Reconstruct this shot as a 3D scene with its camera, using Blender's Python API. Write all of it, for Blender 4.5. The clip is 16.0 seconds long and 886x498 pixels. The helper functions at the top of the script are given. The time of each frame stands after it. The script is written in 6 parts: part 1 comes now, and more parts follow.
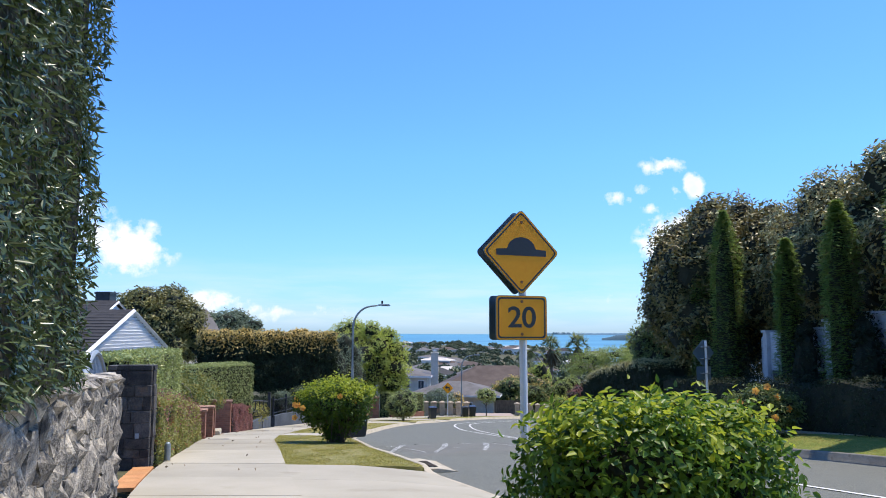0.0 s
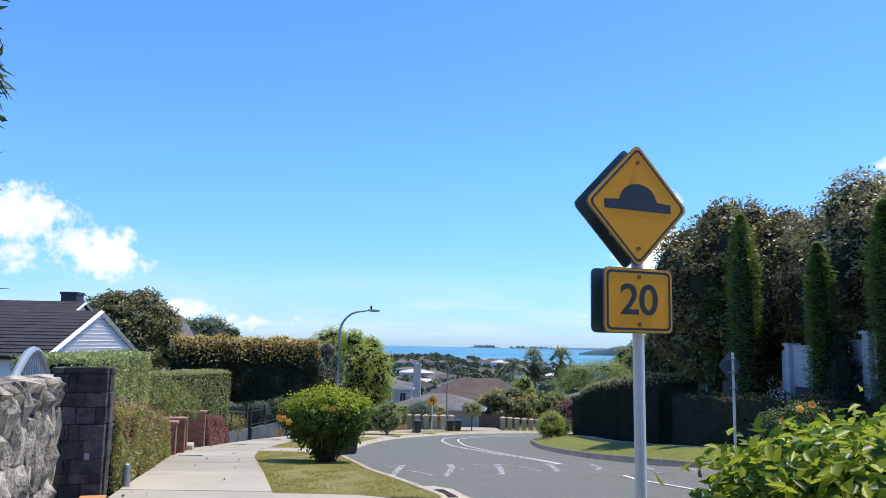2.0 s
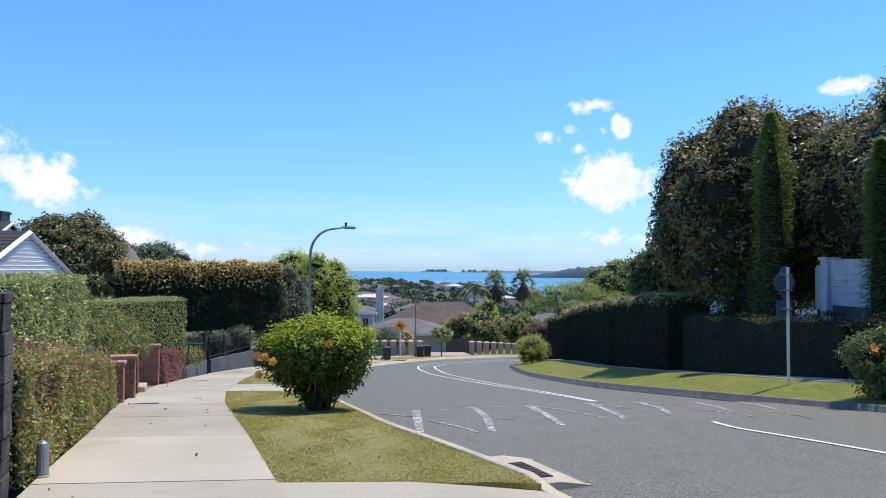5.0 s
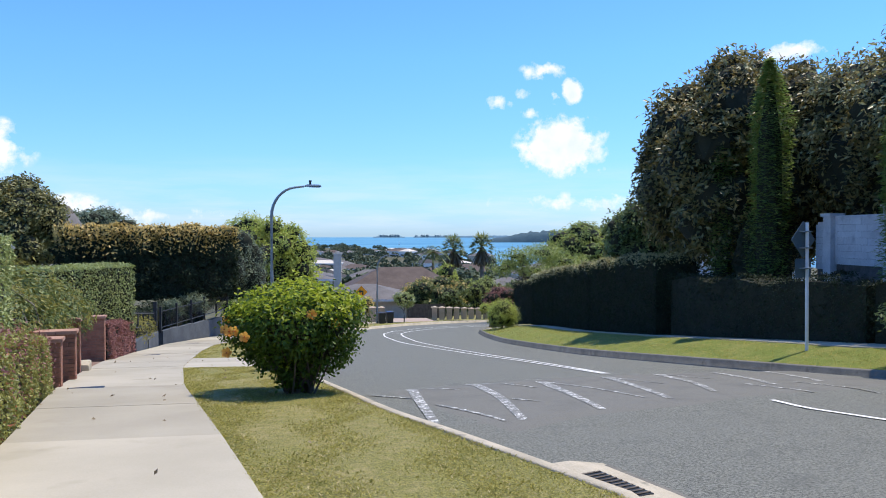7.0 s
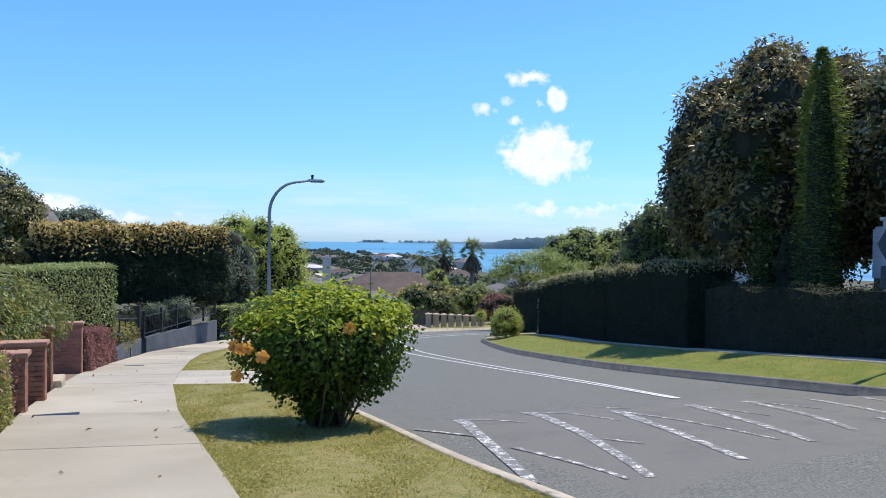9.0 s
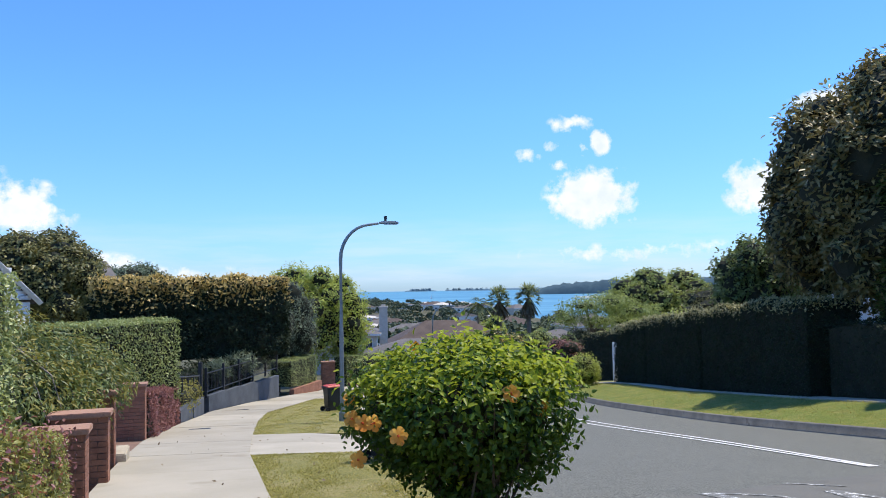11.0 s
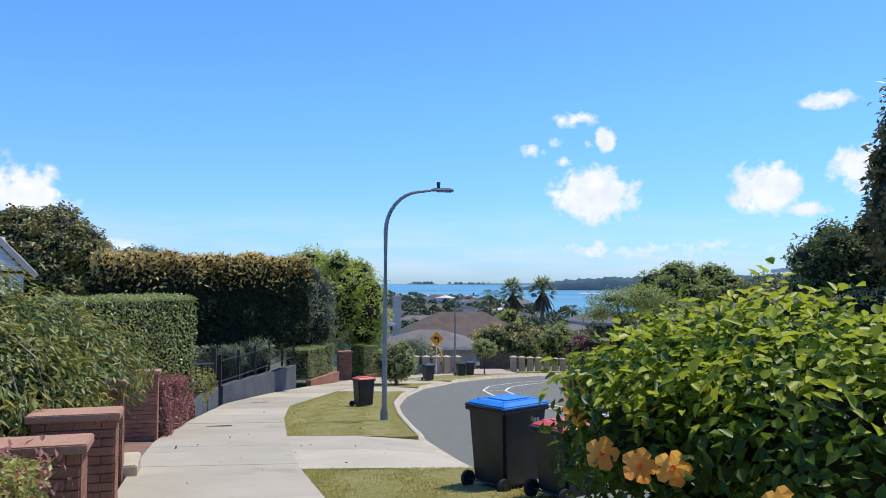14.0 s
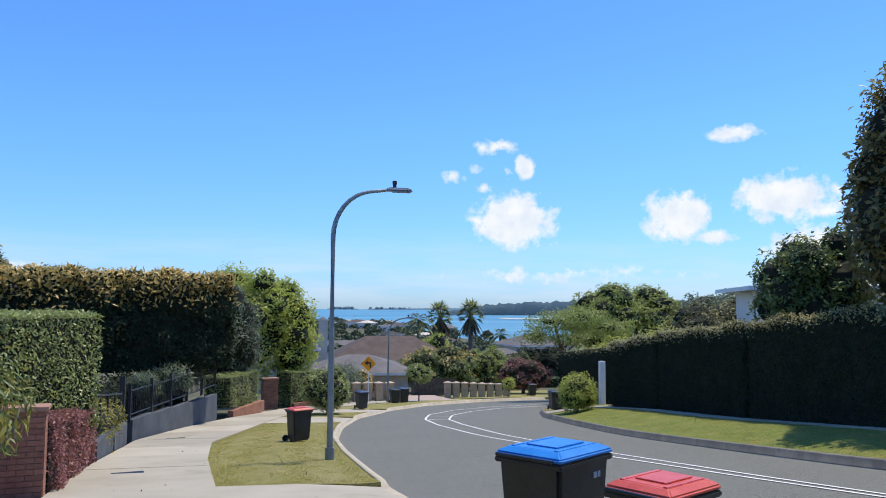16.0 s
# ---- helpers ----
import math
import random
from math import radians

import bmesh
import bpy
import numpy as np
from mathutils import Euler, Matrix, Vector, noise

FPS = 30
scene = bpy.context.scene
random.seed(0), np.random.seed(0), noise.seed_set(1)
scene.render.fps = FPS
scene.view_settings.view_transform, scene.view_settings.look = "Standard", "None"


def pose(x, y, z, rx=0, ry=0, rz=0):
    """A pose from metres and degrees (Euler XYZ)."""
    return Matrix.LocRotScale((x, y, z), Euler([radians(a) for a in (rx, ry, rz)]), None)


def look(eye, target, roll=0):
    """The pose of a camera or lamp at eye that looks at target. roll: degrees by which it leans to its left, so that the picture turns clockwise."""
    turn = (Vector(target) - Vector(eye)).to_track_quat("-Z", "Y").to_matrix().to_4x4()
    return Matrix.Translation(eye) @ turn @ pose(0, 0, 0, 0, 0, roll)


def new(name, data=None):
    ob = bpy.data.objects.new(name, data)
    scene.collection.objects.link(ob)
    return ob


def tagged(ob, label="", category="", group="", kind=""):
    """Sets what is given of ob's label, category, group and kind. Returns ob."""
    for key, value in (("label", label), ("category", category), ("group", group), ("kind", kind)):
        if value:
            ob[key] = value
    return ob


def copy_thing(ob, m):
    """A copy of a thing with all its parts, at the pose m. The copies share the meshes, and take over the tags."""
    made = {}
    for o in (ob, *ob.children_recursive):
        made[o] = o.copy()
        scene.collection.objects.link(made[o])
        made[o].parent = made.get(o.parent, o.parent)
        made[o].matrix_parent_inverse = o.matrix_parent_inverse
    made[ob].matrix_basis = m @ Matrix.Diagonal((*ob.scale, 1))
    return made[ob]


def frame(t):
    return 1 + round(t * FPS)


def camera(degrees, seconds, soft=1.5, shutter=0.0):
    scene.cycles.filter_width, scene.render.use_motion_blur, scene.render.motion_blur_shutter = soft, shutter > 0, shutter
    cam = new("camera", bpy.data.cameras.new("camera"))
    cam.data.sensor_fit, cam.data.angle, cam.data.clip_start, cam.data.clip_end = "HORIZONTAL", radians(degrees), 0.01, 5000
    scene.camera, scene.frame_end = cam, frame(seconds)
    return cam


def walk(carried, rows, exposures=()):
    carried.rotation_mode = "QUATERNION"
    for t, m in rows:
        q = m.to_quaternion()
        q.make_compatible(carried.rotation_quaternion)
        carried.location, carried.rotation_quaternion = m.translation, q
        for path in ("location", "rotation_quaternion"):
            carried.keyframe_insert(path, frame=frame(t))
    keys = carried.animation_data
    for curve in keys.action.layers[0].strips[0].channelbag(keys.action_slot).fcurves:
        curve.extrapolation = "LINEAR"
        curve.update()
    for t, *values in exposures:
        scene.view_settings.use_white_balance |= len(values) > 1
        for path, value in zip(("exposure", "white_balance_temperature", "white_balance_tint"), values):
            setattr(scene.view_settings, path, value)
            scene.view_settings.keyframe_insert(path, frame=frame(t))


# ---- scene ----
cam = camera(59.2, 16.0, soft=0.95)
PATH = [
    (0, (0.523, 0.846, 1.653), (0.438, 2.833, 1.861), 0.2),
    (0.5, (0.397, 1.57, 1.595), (0.304, 3.548, 1.874), 0.4),
    (1, (0.164, 2.171, 1.541), (0.069, 4.15, 1.818), 0.7),
    (1.5, (-0.057, 2.906, 1.501), (-0.150, 4.885, 1.777), 0.8),
    (2, (-0.332, 3.485, 1.456), (-0.364, 5.471, 1.696), 1.1),
    (2.5, (-0.605, 4.149, 1.446), (-0.594, 6.141, 1.623), 1.0),
    (3, (-0.825, 4.839, 1.413), (-0.790, 6.832, 1.57), 0.3),
    (3.5, (-1.120, 5.585, 1.352), (-1.058, 7.582, 1.442), 0.0),
    (4, (-1.334, 6.331, 1.321), (-1.266, 8.328, 1.404), 0.0),
    (4.2, (-1.421, 6.623, 1.327), (-1.355, 8.62, 1.407), 0.4),
    (6.3, (-2.306, 9.626, 1.092), (-2.145, 11.619, 1.058), -0.1),
    (6.5, (-2.357, 9.785, 1.103), (-2.182, 11.777, 1.06), 0.1),
    (7, (-2.494, 10.333, 1.079), (-2.278, 12.321, 1.04), -0.1),
    (7.5, (-2.649, 11.064, 1.013), (-2.41, 13.049, 0.974), -0.2),
    (8, (-2.84, 11.702, 1.012), (-2.563, 13.682, 0.973), 0.0),
    (8.5, (-3.061, 12.371, 0.965), (-2.789, 14.352, 0.933), 0.4),
    (9, (-3.296, 13.045, 0.915), (-3.038, 15.028, 0.891), 0.6),
    (9.5, (-3.483, 13.654, 0.893), (-3.25, 15.64, 0.936), 0.5),
    (10, (-3.689, 14.329, 0.863), (-3.492, 16.317, 0.953), -0.3),
    (10.2, (-3.808, 14.542, 0.874), (-3.623, 16.531, 0.973), -0.8),
    (12.3, (-4.886, 17.161, 0.536), (-4.798, 19.157, 0.63), -0.1),
    (12.5, (-4.991, 17.394, 0.505), (-4.893, 19.39, 0.595), 0.2),
    (13, (-5.213, 18.093, 0.443), (-5.111, 20.09, 0.509), 0.7),
    (13.5, (-5.44, 18.672, 0.431), (-5.331, 20.668, 0.5), 0.4),
    (14, (-5.659, 19.292, 0.393), (-5.527, 21.286, 0.475), 0.3),
    (14.5, (-5.877, 20.096, 0.311), (-5.714, 22.086, 0.428), 0.3),
    (15, (-6.072, 20.786, 0.253), (-5.833, 22.768, 0.374), 0.1),
    (15.5, (-6.184, 21.59, 0.191), (-5.897, 23.565, 0.326), 0.2),
    (16, (-6.317, 22.361, 0.128), (-5.985, 24.328, 0.275), 0.3),
]
walk(cam, [(t, look(eye, target, roll)) for t, eye, target, roll in PATH],
     exposures=[(0.0, 0.15), (1.0, 0.15), (4.0, 0.05), (8.0, 0.10), (12.5, 0.0), (16.0, -0.09)])

# ---- light and sky ----
SUN = Vector((0.365, 0.135, 0.921)).normalized()
sun = new("sun", bpy.data.lights.new("sun", "SUN"))
sun.data.energy, sun.data.angle, sun.data.color = 4.6, radians(0.6), (1.0, 0.90, 0.74)
sun.matrix_world = look(SUN * 60, (0, 0, 0))


class Nodes:
    """Short hand for node trees."""

    def __init__(self, tree):
        self.t = tree
        tree.nodes.clear()

    def n(self, kind, values=(), **props):
        node = self.t.nodes.new(kind)
        if "operation" in props:
            node.operation = props["operation"]
        if "use_clamp" in props:
            node.use_clamp = props["use_clamp"]
        if "data_type" in props:
            node.data_type, node.blend_type = props["data_type"], props["blend_type"]
        for key, v in dict(values).items():
            if isinstance(v, bpy.types.NodeSocket):
                self.t.links.new(v, node.inputs[key])
            else:
                node.inputs[key].default_value = v
        return node

    def m(self, op, a, b=0.0, c=0.0, clamp=False):
        return self.n("ShaderNodeMath", {0: a, 1: b, 2: c}, operation=op, use_clamp=clamp).outputs[0]

    def v(self, op, a, b=(0, 0, 0)):
        node = self.n("ShaderNodeVectorMath", {0: a, 1: b}, operation=op)
        return node.outputs["Value" if op in ("DOT_PRODUCT", "LENGTH") else "Vector"]

    def noise(self, vec, scale, detail=3.0, rough=0.55, dist=0.0):
        return self.n("ShaderNodeTexNoise", {"Vector": vec, "Scale": scale, "Detail": detail, "Roughness": rough, "Distortion": dist}).outputs[0]

    def ramp(self, fac, a, b):
        return self.n("ShaderNodeMapRange", {0: fac, 1: a, 2: b, 3: 0.0, 4: 1.0}).outputs[0]

    def mix(self, fac, a, b, blend="MIX"):
        node = self.n("ShaderNodeMix", data_type="RGBA", blend_type=blend)
        for i, v in ((0, fac), (6, a), (7, b)):
            if isinstance(v, bpy.types.NodeSocket):
                self.t.links.new(v, node.inputs[i])
            else:
                node.inputs[i].default_value = v if i == 0 else (*v[:3], 1)
        return node.outputs[2]


world = bpy.data.worlds.new("sky")
scene.world = world
world.use_nodes = True
w = Nodes(world.node_tree)
sky = w.n("ShaderNodeTexSky")
sky.sky_type, sky.sun_disc = "NISHITA", False
sky.sun_elevation, sky.sun_rotation = math.asin(SUN.z), math.atan2(SUN.x, SUN.y)
sky.altitude, sky.air_density, sky.dust_density, sky.ozone_density = 0.0, 1.0, 0.3, 3.0
view = w.n("ShaderNodeTexCoord").outputs["Generated"]
# fair-weather clouds: azimuth, elevation, width and height in degrees, thickness
CLOUDS = [(15.1, 6.3, 7.6, 4.6, 1), (10.3, 9.6, 2.4, 1.5, .55), (13.5, 11.6, 3.6, 1.6, .42), (15.6, 10.2, 1.7, 2.1, .9), (12.2, 10.1, 3.4, 1.1, .3), (14.3, 9.8, 1.5, 1.3, .35),
          (12.7, 8.7, 1.8, .9, .3), (17.6, 4.6, 2.2, .8, .34), (26.4, 6.5, 5.6, 4.4, 1), (33.4, 7.4, 8.2, 4.4, .9), (29, 4.9, 3.8, 1.5, .8), (35.5, 4.0, 7.5, 4.2, .9),
          (30.5, 12, 4.6, 1.5, .48), (-30.3, 7.8, 9.5, 5.2, .8), (-24.8, 5.6, 7.5, 4.2, .75), (-31, 5.4, 8, 3.2, .5), (-20.7, 1.9, 10, 2.0, .45), (-14, 1.2, 12, 1.4, .35),
          (18.5, 2.3, 22, 1.6, .3), (-60, 9, 20, 7, .8), (62, 8, 18, 6, .8), (120, 10, 24, 8, .8), (-130, 12, 26, 9, .8), (180, 9, 22, 6, .8)]
cover = None
for az, el, wide, high, thick in CLOUDS:
    a, e = radians(az), radians(el)
    c = Vector((math.sin(a) * math.cos(e), math.cos(a) * math.cos(e), math.sin(e)))
    r = Vector((math.cos(a), -math.sin(a), 0))
    off = w.v("SUBTRACT", view, c)
    ring = w.n("ShaderNodeCombineXYZ", {0: w.v("DOT_PRODUCT", off, r / radians(wide * 0.53)), 1: w.v("DOT_PRODUCT", off, r.cross(c) / radians(high * 0.53)), 2: w.m("LESS_THAN", w.v("DOT_PRODUCT", view, c), 0.0)}).outputs[0]
    blob = w.m("MULTIPLY", w.m("SUBTRACT", 1.0, w.v("LENGTH", ring)), thick)
    cover = blob if cover is None else w.m("MAXIMUM", cover, blob)
puffs = w.m("ADD", w.noise(view, 26, 6, 0.6), w.m("MULTIPLY", w.noise(view, 75, 4, 0.6), 0.45))
shape = w.m("ADD", cover, w.m("MULTIPLY", w.m("SUBTRACT", puffs, 0.78), 1.5))
mask = w.m("MULTIPLY", w.ramp(shape, 0.05, 0.36), w.ramp(cover, 0.0, 0.10))
shade = w.mix(w.ramp(w.noise(view, 40, 4), 0.35, 0.7), (7.8, 8.6, 9.7), (9.8, 9.95, 10.1))
height = w.n("ShaderNodeSeparateXYZ", {0: view}).outputs[2]
high = w.ramp(height, 0.0, 0.22)
tint = w.mix(1.0, sky.outputs[0], w.mix(high, (0.76, 1.13, 1.87), (0.82, 1.41, 2.16)), "MULTIPLY")
# thin white veil low over the horizon
veil = w.noise(w.v("MULTIPLY", view, (3.0, 3.0, 26.0)), 2.2, 5, 0.6)
low = w.m("MULTIPLY", w.ramp(height, 0.0, 0.012), w.n("ShaderNodeMapRange", {0: height, 1: 0.03, 2: 0.10, 3: 1.0, 4: 0.0}).outputs[0])
tint = w.mix(w.m("MULTIPLY", w.m("MULTIPLY", w.ramp(veil, 0.38, 0.68), low), 0.45), tint, (7.4, 8.3, 9.6))
w.n("ShaderNodeOutputWorld", {0: w.n("ShaderNodeBackground", {0: w.mix(mask, tint, shade), 1: 0.107}).outputs[0]})


# ---- materials ----
def material(name):
    mat = bpy.data.materials.new(name)
    mat.use_nodes = True
    return mat, Nodes(mat.node_tree)


def finish(k, color, rough=0.7, bump=None, strength=0.3, distance=0.02, metal=0.0, **extra):
    vals = {"Base Color": color if not isinstance(color, tuple) else (*color[:3], 1), "Roughness": rough, "Metallic": metal}
    vals.update({key.replace("_", " "): v for key, v in extra.items()})
    if bump is not None:
        vals["Normal"] = k.n("ShaderNodeBump", {"Height": bump, "Strength": strength, "Distance": distance}).outputs[0]
    bsdf = k.n("ShaderNodeBsdfPrincipled", vals)
    k.n("ShaderNodeOutputMaterial", {0: bsdf.outputs[0]})
    return bsdf


def mat_mottled(name, a, b, scale=3.0, fine=60.0, rough=0.75, strength=0.3, spots=None, metal=0.0, random_amount=0.0, distance=0.02):
    """A surface of two tones with broad stains, fine grain and relief."""
    mat, k = material(name)
    p = k.n("ShaderNodeTexCoord").outputs["Object"] if random_amount == 0 else k.n("ShaderNodeNewGeometry").outputs["Position"]
    broad, grain = k.noise(p, scale, 4), k.noise(p, fine, 2)
    col = k.mix(k.ramp(k.m("ADD", broad, k.m("MULTIPLY", k.m("SUBTRACT", grain, 0.5), 0.5)), 0.3, 0.7), a, b)
    if spots:
        col = k.mix(k.ramp(k.noise(p, spots[1], 3), spots[2], spots[2] + 0.12), col, spots[0])
    if random_amount:
        rnd = k.n("ShaderNodeObjectInfo").outputs["Random"]
        gain = k.m("ADD", 1 - random_amount / 2, k.m("MULTIPLY", rnd, random_amount))
        col = k.v("SCALE", col)
        col.node.inputs["Scale"].default_value = 1
        k.t.links.new(gain, col.node.inputs["Scale"])
    finish(k, col, rough, k.m("ADD", grain, k.m("MULTIPLY", broad, 0.6)), strength, distance, metal)
    return mat


def mat_leaf(name, dark, light, rough=0.42, glow=0.25, patch=0.7, dry=None, gloss=0.4):
    """Leaves that differ one by one and in broad patches, and let some light through."""
    mat, k = material(name)
    geo = k.n("ShaderNodeNewGeometry")
    rnd = geo.outputs["Random Per Island"]
    broad = k.noise(geo.outputs["Position"], patch, 2)
    col = k.mix(k.ramp(k.m("ADD", k.m("MULTIPLY", rnd, 0.65), k.m("MULTIPLY", broad, 0.5)), 0.2, 0.9), dark, light)
    if dry:
        col = k.mix(k.m("GREATER_THAN", k.m("FRACT", k.m("MULTIPLY", rnd, 37.0)), 0.93), col, dry)
    bsdf = k.n("ShaderNodeBsdfPrincipled", {"Base Color": col, "Roughness": rough, "Specular IOR Level": gloss})
    trans = k.n("ShaderNodeBsdfTranslucent", {0: k.mix(0.5, col, tuple(min(1, c * 1.6) for c in light))})
    k.n("ShaderNodeOutputMaterial", {0: k.n("ShaderNodeMixShader", {0: glow, 1: bsdf.outputs[0], 2: trans.outputs[0]}).outputs[0]})
    return mat


ASPHALT, k = material("asphalt")
pos = k.n("ShaderNodeNewGeometry").outputs["Position"]
chips, broad, mid = k.noise(pos, 38, 4, 0.8), k.noise(pos, 0.35, 4), k.noise(pos, 2.2, 5, 0.6)
col = k.mix(k.ramp(chips, 0.38, 0.64), (0.045, 0.047, 0.039), (0.262, 0.266, 0.222))
col = k.mix(k.m("MULTIPLY", k.ramp(broad, 0.4, 0.65), 0.45), col, (0.158, 0.160, 0.135))
col = k.mix(k.m("MULTIPLY", k.ramp(mid, 0.56, 0.7), 0.35), col, (0.085, 0.087, 0.074))
finish(k, col, 0.88, k.m("ADD", chips, mid), 0.6, 0.012)
HUMP_TOP, k = material("hump asphalt")
pos = k.n("ShaderNodeNewGeometry").outputs["Position"]
chips, mid = k.noise(pos, 80, 3, 0.75), k.noise(pos, 1.4, 5, 0.6)
col = k.mix(k.ramp(chips, 0.3, 0.75), (0.105, 0.103, 0.087), (0.225, 0.218, 0.185))
col = k.mix(k.m("MULTIPLY", k.ramp(mid, 0.5, 0.72), 0.5), col, (0.095, 0.094, 0.084))
finish(k, col, 0.88, chips, 0.4, 0.008)

PAINT, k = material("worn road paint")
pos = k.n("ShaderNodeNewGeometry").outputs["Position"]
wear = k.m("ADD", k.noise(pos, 9, 6, 0.75), k.m("MULTIPLY", k.noise(pos, 45, 2), 0.30))
col = k.mix(k.ramp(wear, 0.53, 0.64), (0.80, 0.79, 0.74), (0.17, 0.167, 0.145))
finish(k, col, 0.7, wear, 0.3, 0.004)
PAINT_LINE, k = material("road line paint")
pos = k.n("ShaderNodeNewGeometry").outputs["Position"]
wear = k.m("ADD", k.noise(pos, 5, 5, 0.7), k.m("MULTIPLY", k.noise(pos, 70, 2), 0.3))
col = k.mix(k.ramp(wear, 0.72, 0.86), (0.76, 0.75, 0.72), (0.24, 0.235, 0.22))
finish(k, col, 0.7)

CONCRETE = mat_mottled("path concrete", (0.36, 0.323, 0.244), (0.44, 0.397, 0.307), 0.7, 70, 0.88, 0.22, ((0.335, 0.297, 0.22), 1.1, 0.62), random_amount=0.26, distance=0.004)
KERB = mat_mottled("kerb concrete", (0.37, 0.32, 0.235), (0.56, 0.49, 0.365), 2.5, 50, 0.85, 0.4, ((0.24, 0.22, 0.17), 5, 0.6))
# kerb concrete darkened in colour for the far kerb's face turned from the sun
KERB_SHADED = mat_mottled("shade-darkened kerb concrete", (0.12, 0.113, 0.095), (0.23, 0.215, 0.175), 2.5, 50, 0.9, 0.4, ((0.12, 0.11, 0.09), 5, 0.58))
GRASS_SOIL, k = material("mown turf")
pos = k.n("ShaderNodeNewGeometry").outputs["Position"]
fine, mid, broad = k.noise(pos, 40, 4, 0.75), k.noise(pos, 5.5, 5, 0.7), k.noise(pos, 0.6, 3)
col = k.mix(k.ramp(fine, 0.38, 0.62), (0.10, 0.108, 0.02), (0.33, 0.295, 0.075))
col = k.mix(k.m("MULTIPLY", k.ramp(k.m("ADD", k.m("MULTIPLY", mid, 0.6), k.m("MULTIPLY", broad, 0.4)), 0.46, 0.64), 0.6), col, (0.42, 0.335, 0.16))
finish(k, col, 0.9, fine, 0.8, 0.03)
BLADE = mat_leaf("grass blades", (0.115, 0.13, 0.018), (0.42, 0.375, 0.10), 0.6, 0.35, 1.5, (0.5, 0.42, 0.22))
LUSH, k = material("green turf")
pos = k.n("ShaderNodeNewGeometry").outputs["Position"]
fine, mid = k.noise(pos, 45, 3, 0.7), k.noise(pos, 1.6, 4, 0.65)
col = k.mix(k.ramp(fine, 0.3, 0.7), (0.07, 0.105, 0.012), (0.22, 0.26, 0.03))
col = k.mix(k.m("MULTIPLY", k.ramp(mid, 0.45, 0.7), 0.6), col, (0.30, 0.27, 0.07))
finish(k, col, 0.9, fine, 0.8, 0.03)
EARTH = mat_mottled("garden soil", (0.05, 0.06, 0.025), (0.14, 0.12, 0.06), 0.4, 8, 0.95, 0.6)
BROWN_DRIVE = mat_mottled("brown driveway", (0.16, 0.09, 0.06), (0.25, 0.15, 0.10), 1.5, 40, 0.9, 0.3)
ORANGE_PAVER = mat_mottled("terracotta paver", (0.48, 0.20, 0.07), (0.66, 0.33, 0.13), 2.5, 40, 0.85, 0.3, random_amount=0.2)
PINK_PAVING = mat_mottled("pinkish paving", (0.36, 0.27, 0.21), (0.46, 0.36, 0.29), 1.2, 12, 0.9, 0.3)
BASALT = mat_mottled("rubble stone", (0.085, 0.082, 0.078), (0.50, 0.44, 0.35), 4.5, 32, 0.9, 0.9, ((0.05, 0.05, 0.052), 3.2, 0.56), random_amount=0.8, distance=0.03)
MORTAR = mat_mottled("dark mortar", (0.05, 0.05, 0.05), (0.11, 0.105, 0.10), 5, 40, 0.95, 0.5)
DARK_STONE = mat_mottled("dark basalt block", (0.03, 0.03, 0.032), (0.095, 0.086, 0.076), 7, 40, 0.85, 0.9, ((0.20, 0.12, 0.055), 2.6, 0.58), random_amount=1.1, distance=0.03)
BRICK = mat_mottled("red brick", (0.215, 0.095, 0.06), (0.34, 0.16, 0.10), 3, 45, 0.9, 0.4, ((0.16, 0.08, 0.055), 6, 0.62), random_amount=0.35)
BRICK_CAP = mat_mottled("brick capping", (0.33, 0.18, 0.12), (0.46, 0.27, 0.185), 3, 40, 0.9, 0.4, ((0.22, 0.12, 0.09), 6, 0.6))
BRICK_MORTAR = mat_mottled("brick mortar", (0.20, 0.13, 0.095), (0.29, 0.20, 0.15), 6, 60, 0.95, 0.3)
WHITE_WALL = mat_mottled("white painted blockwork", (0.40, 0.41, 0.43), (0.56, 0.57, 0.58), 1.2, 20, 0.8, 0.3, ((0.30, 0.31, 0.33), 1.7, 0.62), random_amount=0.12)
SANDSTONE = mat_mottled("warm rendered pillar", (0.40, 0.315, 0.225), (0.54, 0.44, 0.325), 1.8, 30, 0.9, 0.25, ((0.30, 0.23, 0.16), 2.2, 0.6))
WEATHERBOARD = mat_mottled("white weatherboard", (0.70, 0.71, 0.72), (0.82, 0.82, 0.82), 1.5, 25, 0.55, 0.1)
CREAM = mat_mottled("cream render", (0.52, 0.46, 0.38), (0.68, 0.62, 0.53), 1.5, 25, 0.85, 0.2)
# render tone lowered to carry the shade of the overhanging hedge
GREY_RENDER = mat_mottled("shade-darkened grey render", (0.06, 0.07, 0.083), (0.105, 0.118, 0.135), 1.3, 30, 0.85, 0.2, ((0.07, 0.08, 0.09), 2.6, 0.6))
TILE_DARK = mat_mottled("dark roof tile", (0.022, 0.020, 0.020), (0.05, 0.046, 0.044), 2.2, 20, 0.8, 0.4)
TILE_BROWN = mat_mottled("brown roof tile", (0.075, 0.052, 0.042), (0.12, 0.088, 0.07), 0.8, 10, 0.85, 0.4)
TILE_GREY = mat_mottled("grey roof tile", (0.11, 0.10, 0.093), (0.175, 0.16, 0.15), 0.8, 10, 0.85, 0.4)
WHITE_PAINT = mat_mottled("white paint", (0.70, 0.71, 0.71), (0.80, 0.80, 0.79), 2, 30, 0.5, 0.1)
POLE_WHITE = mat_mottled("white sign pole", (0.66, 0.68, 0.70), (0.76, 0.77, 0.78), 3, 40, 0.4, 0.1)
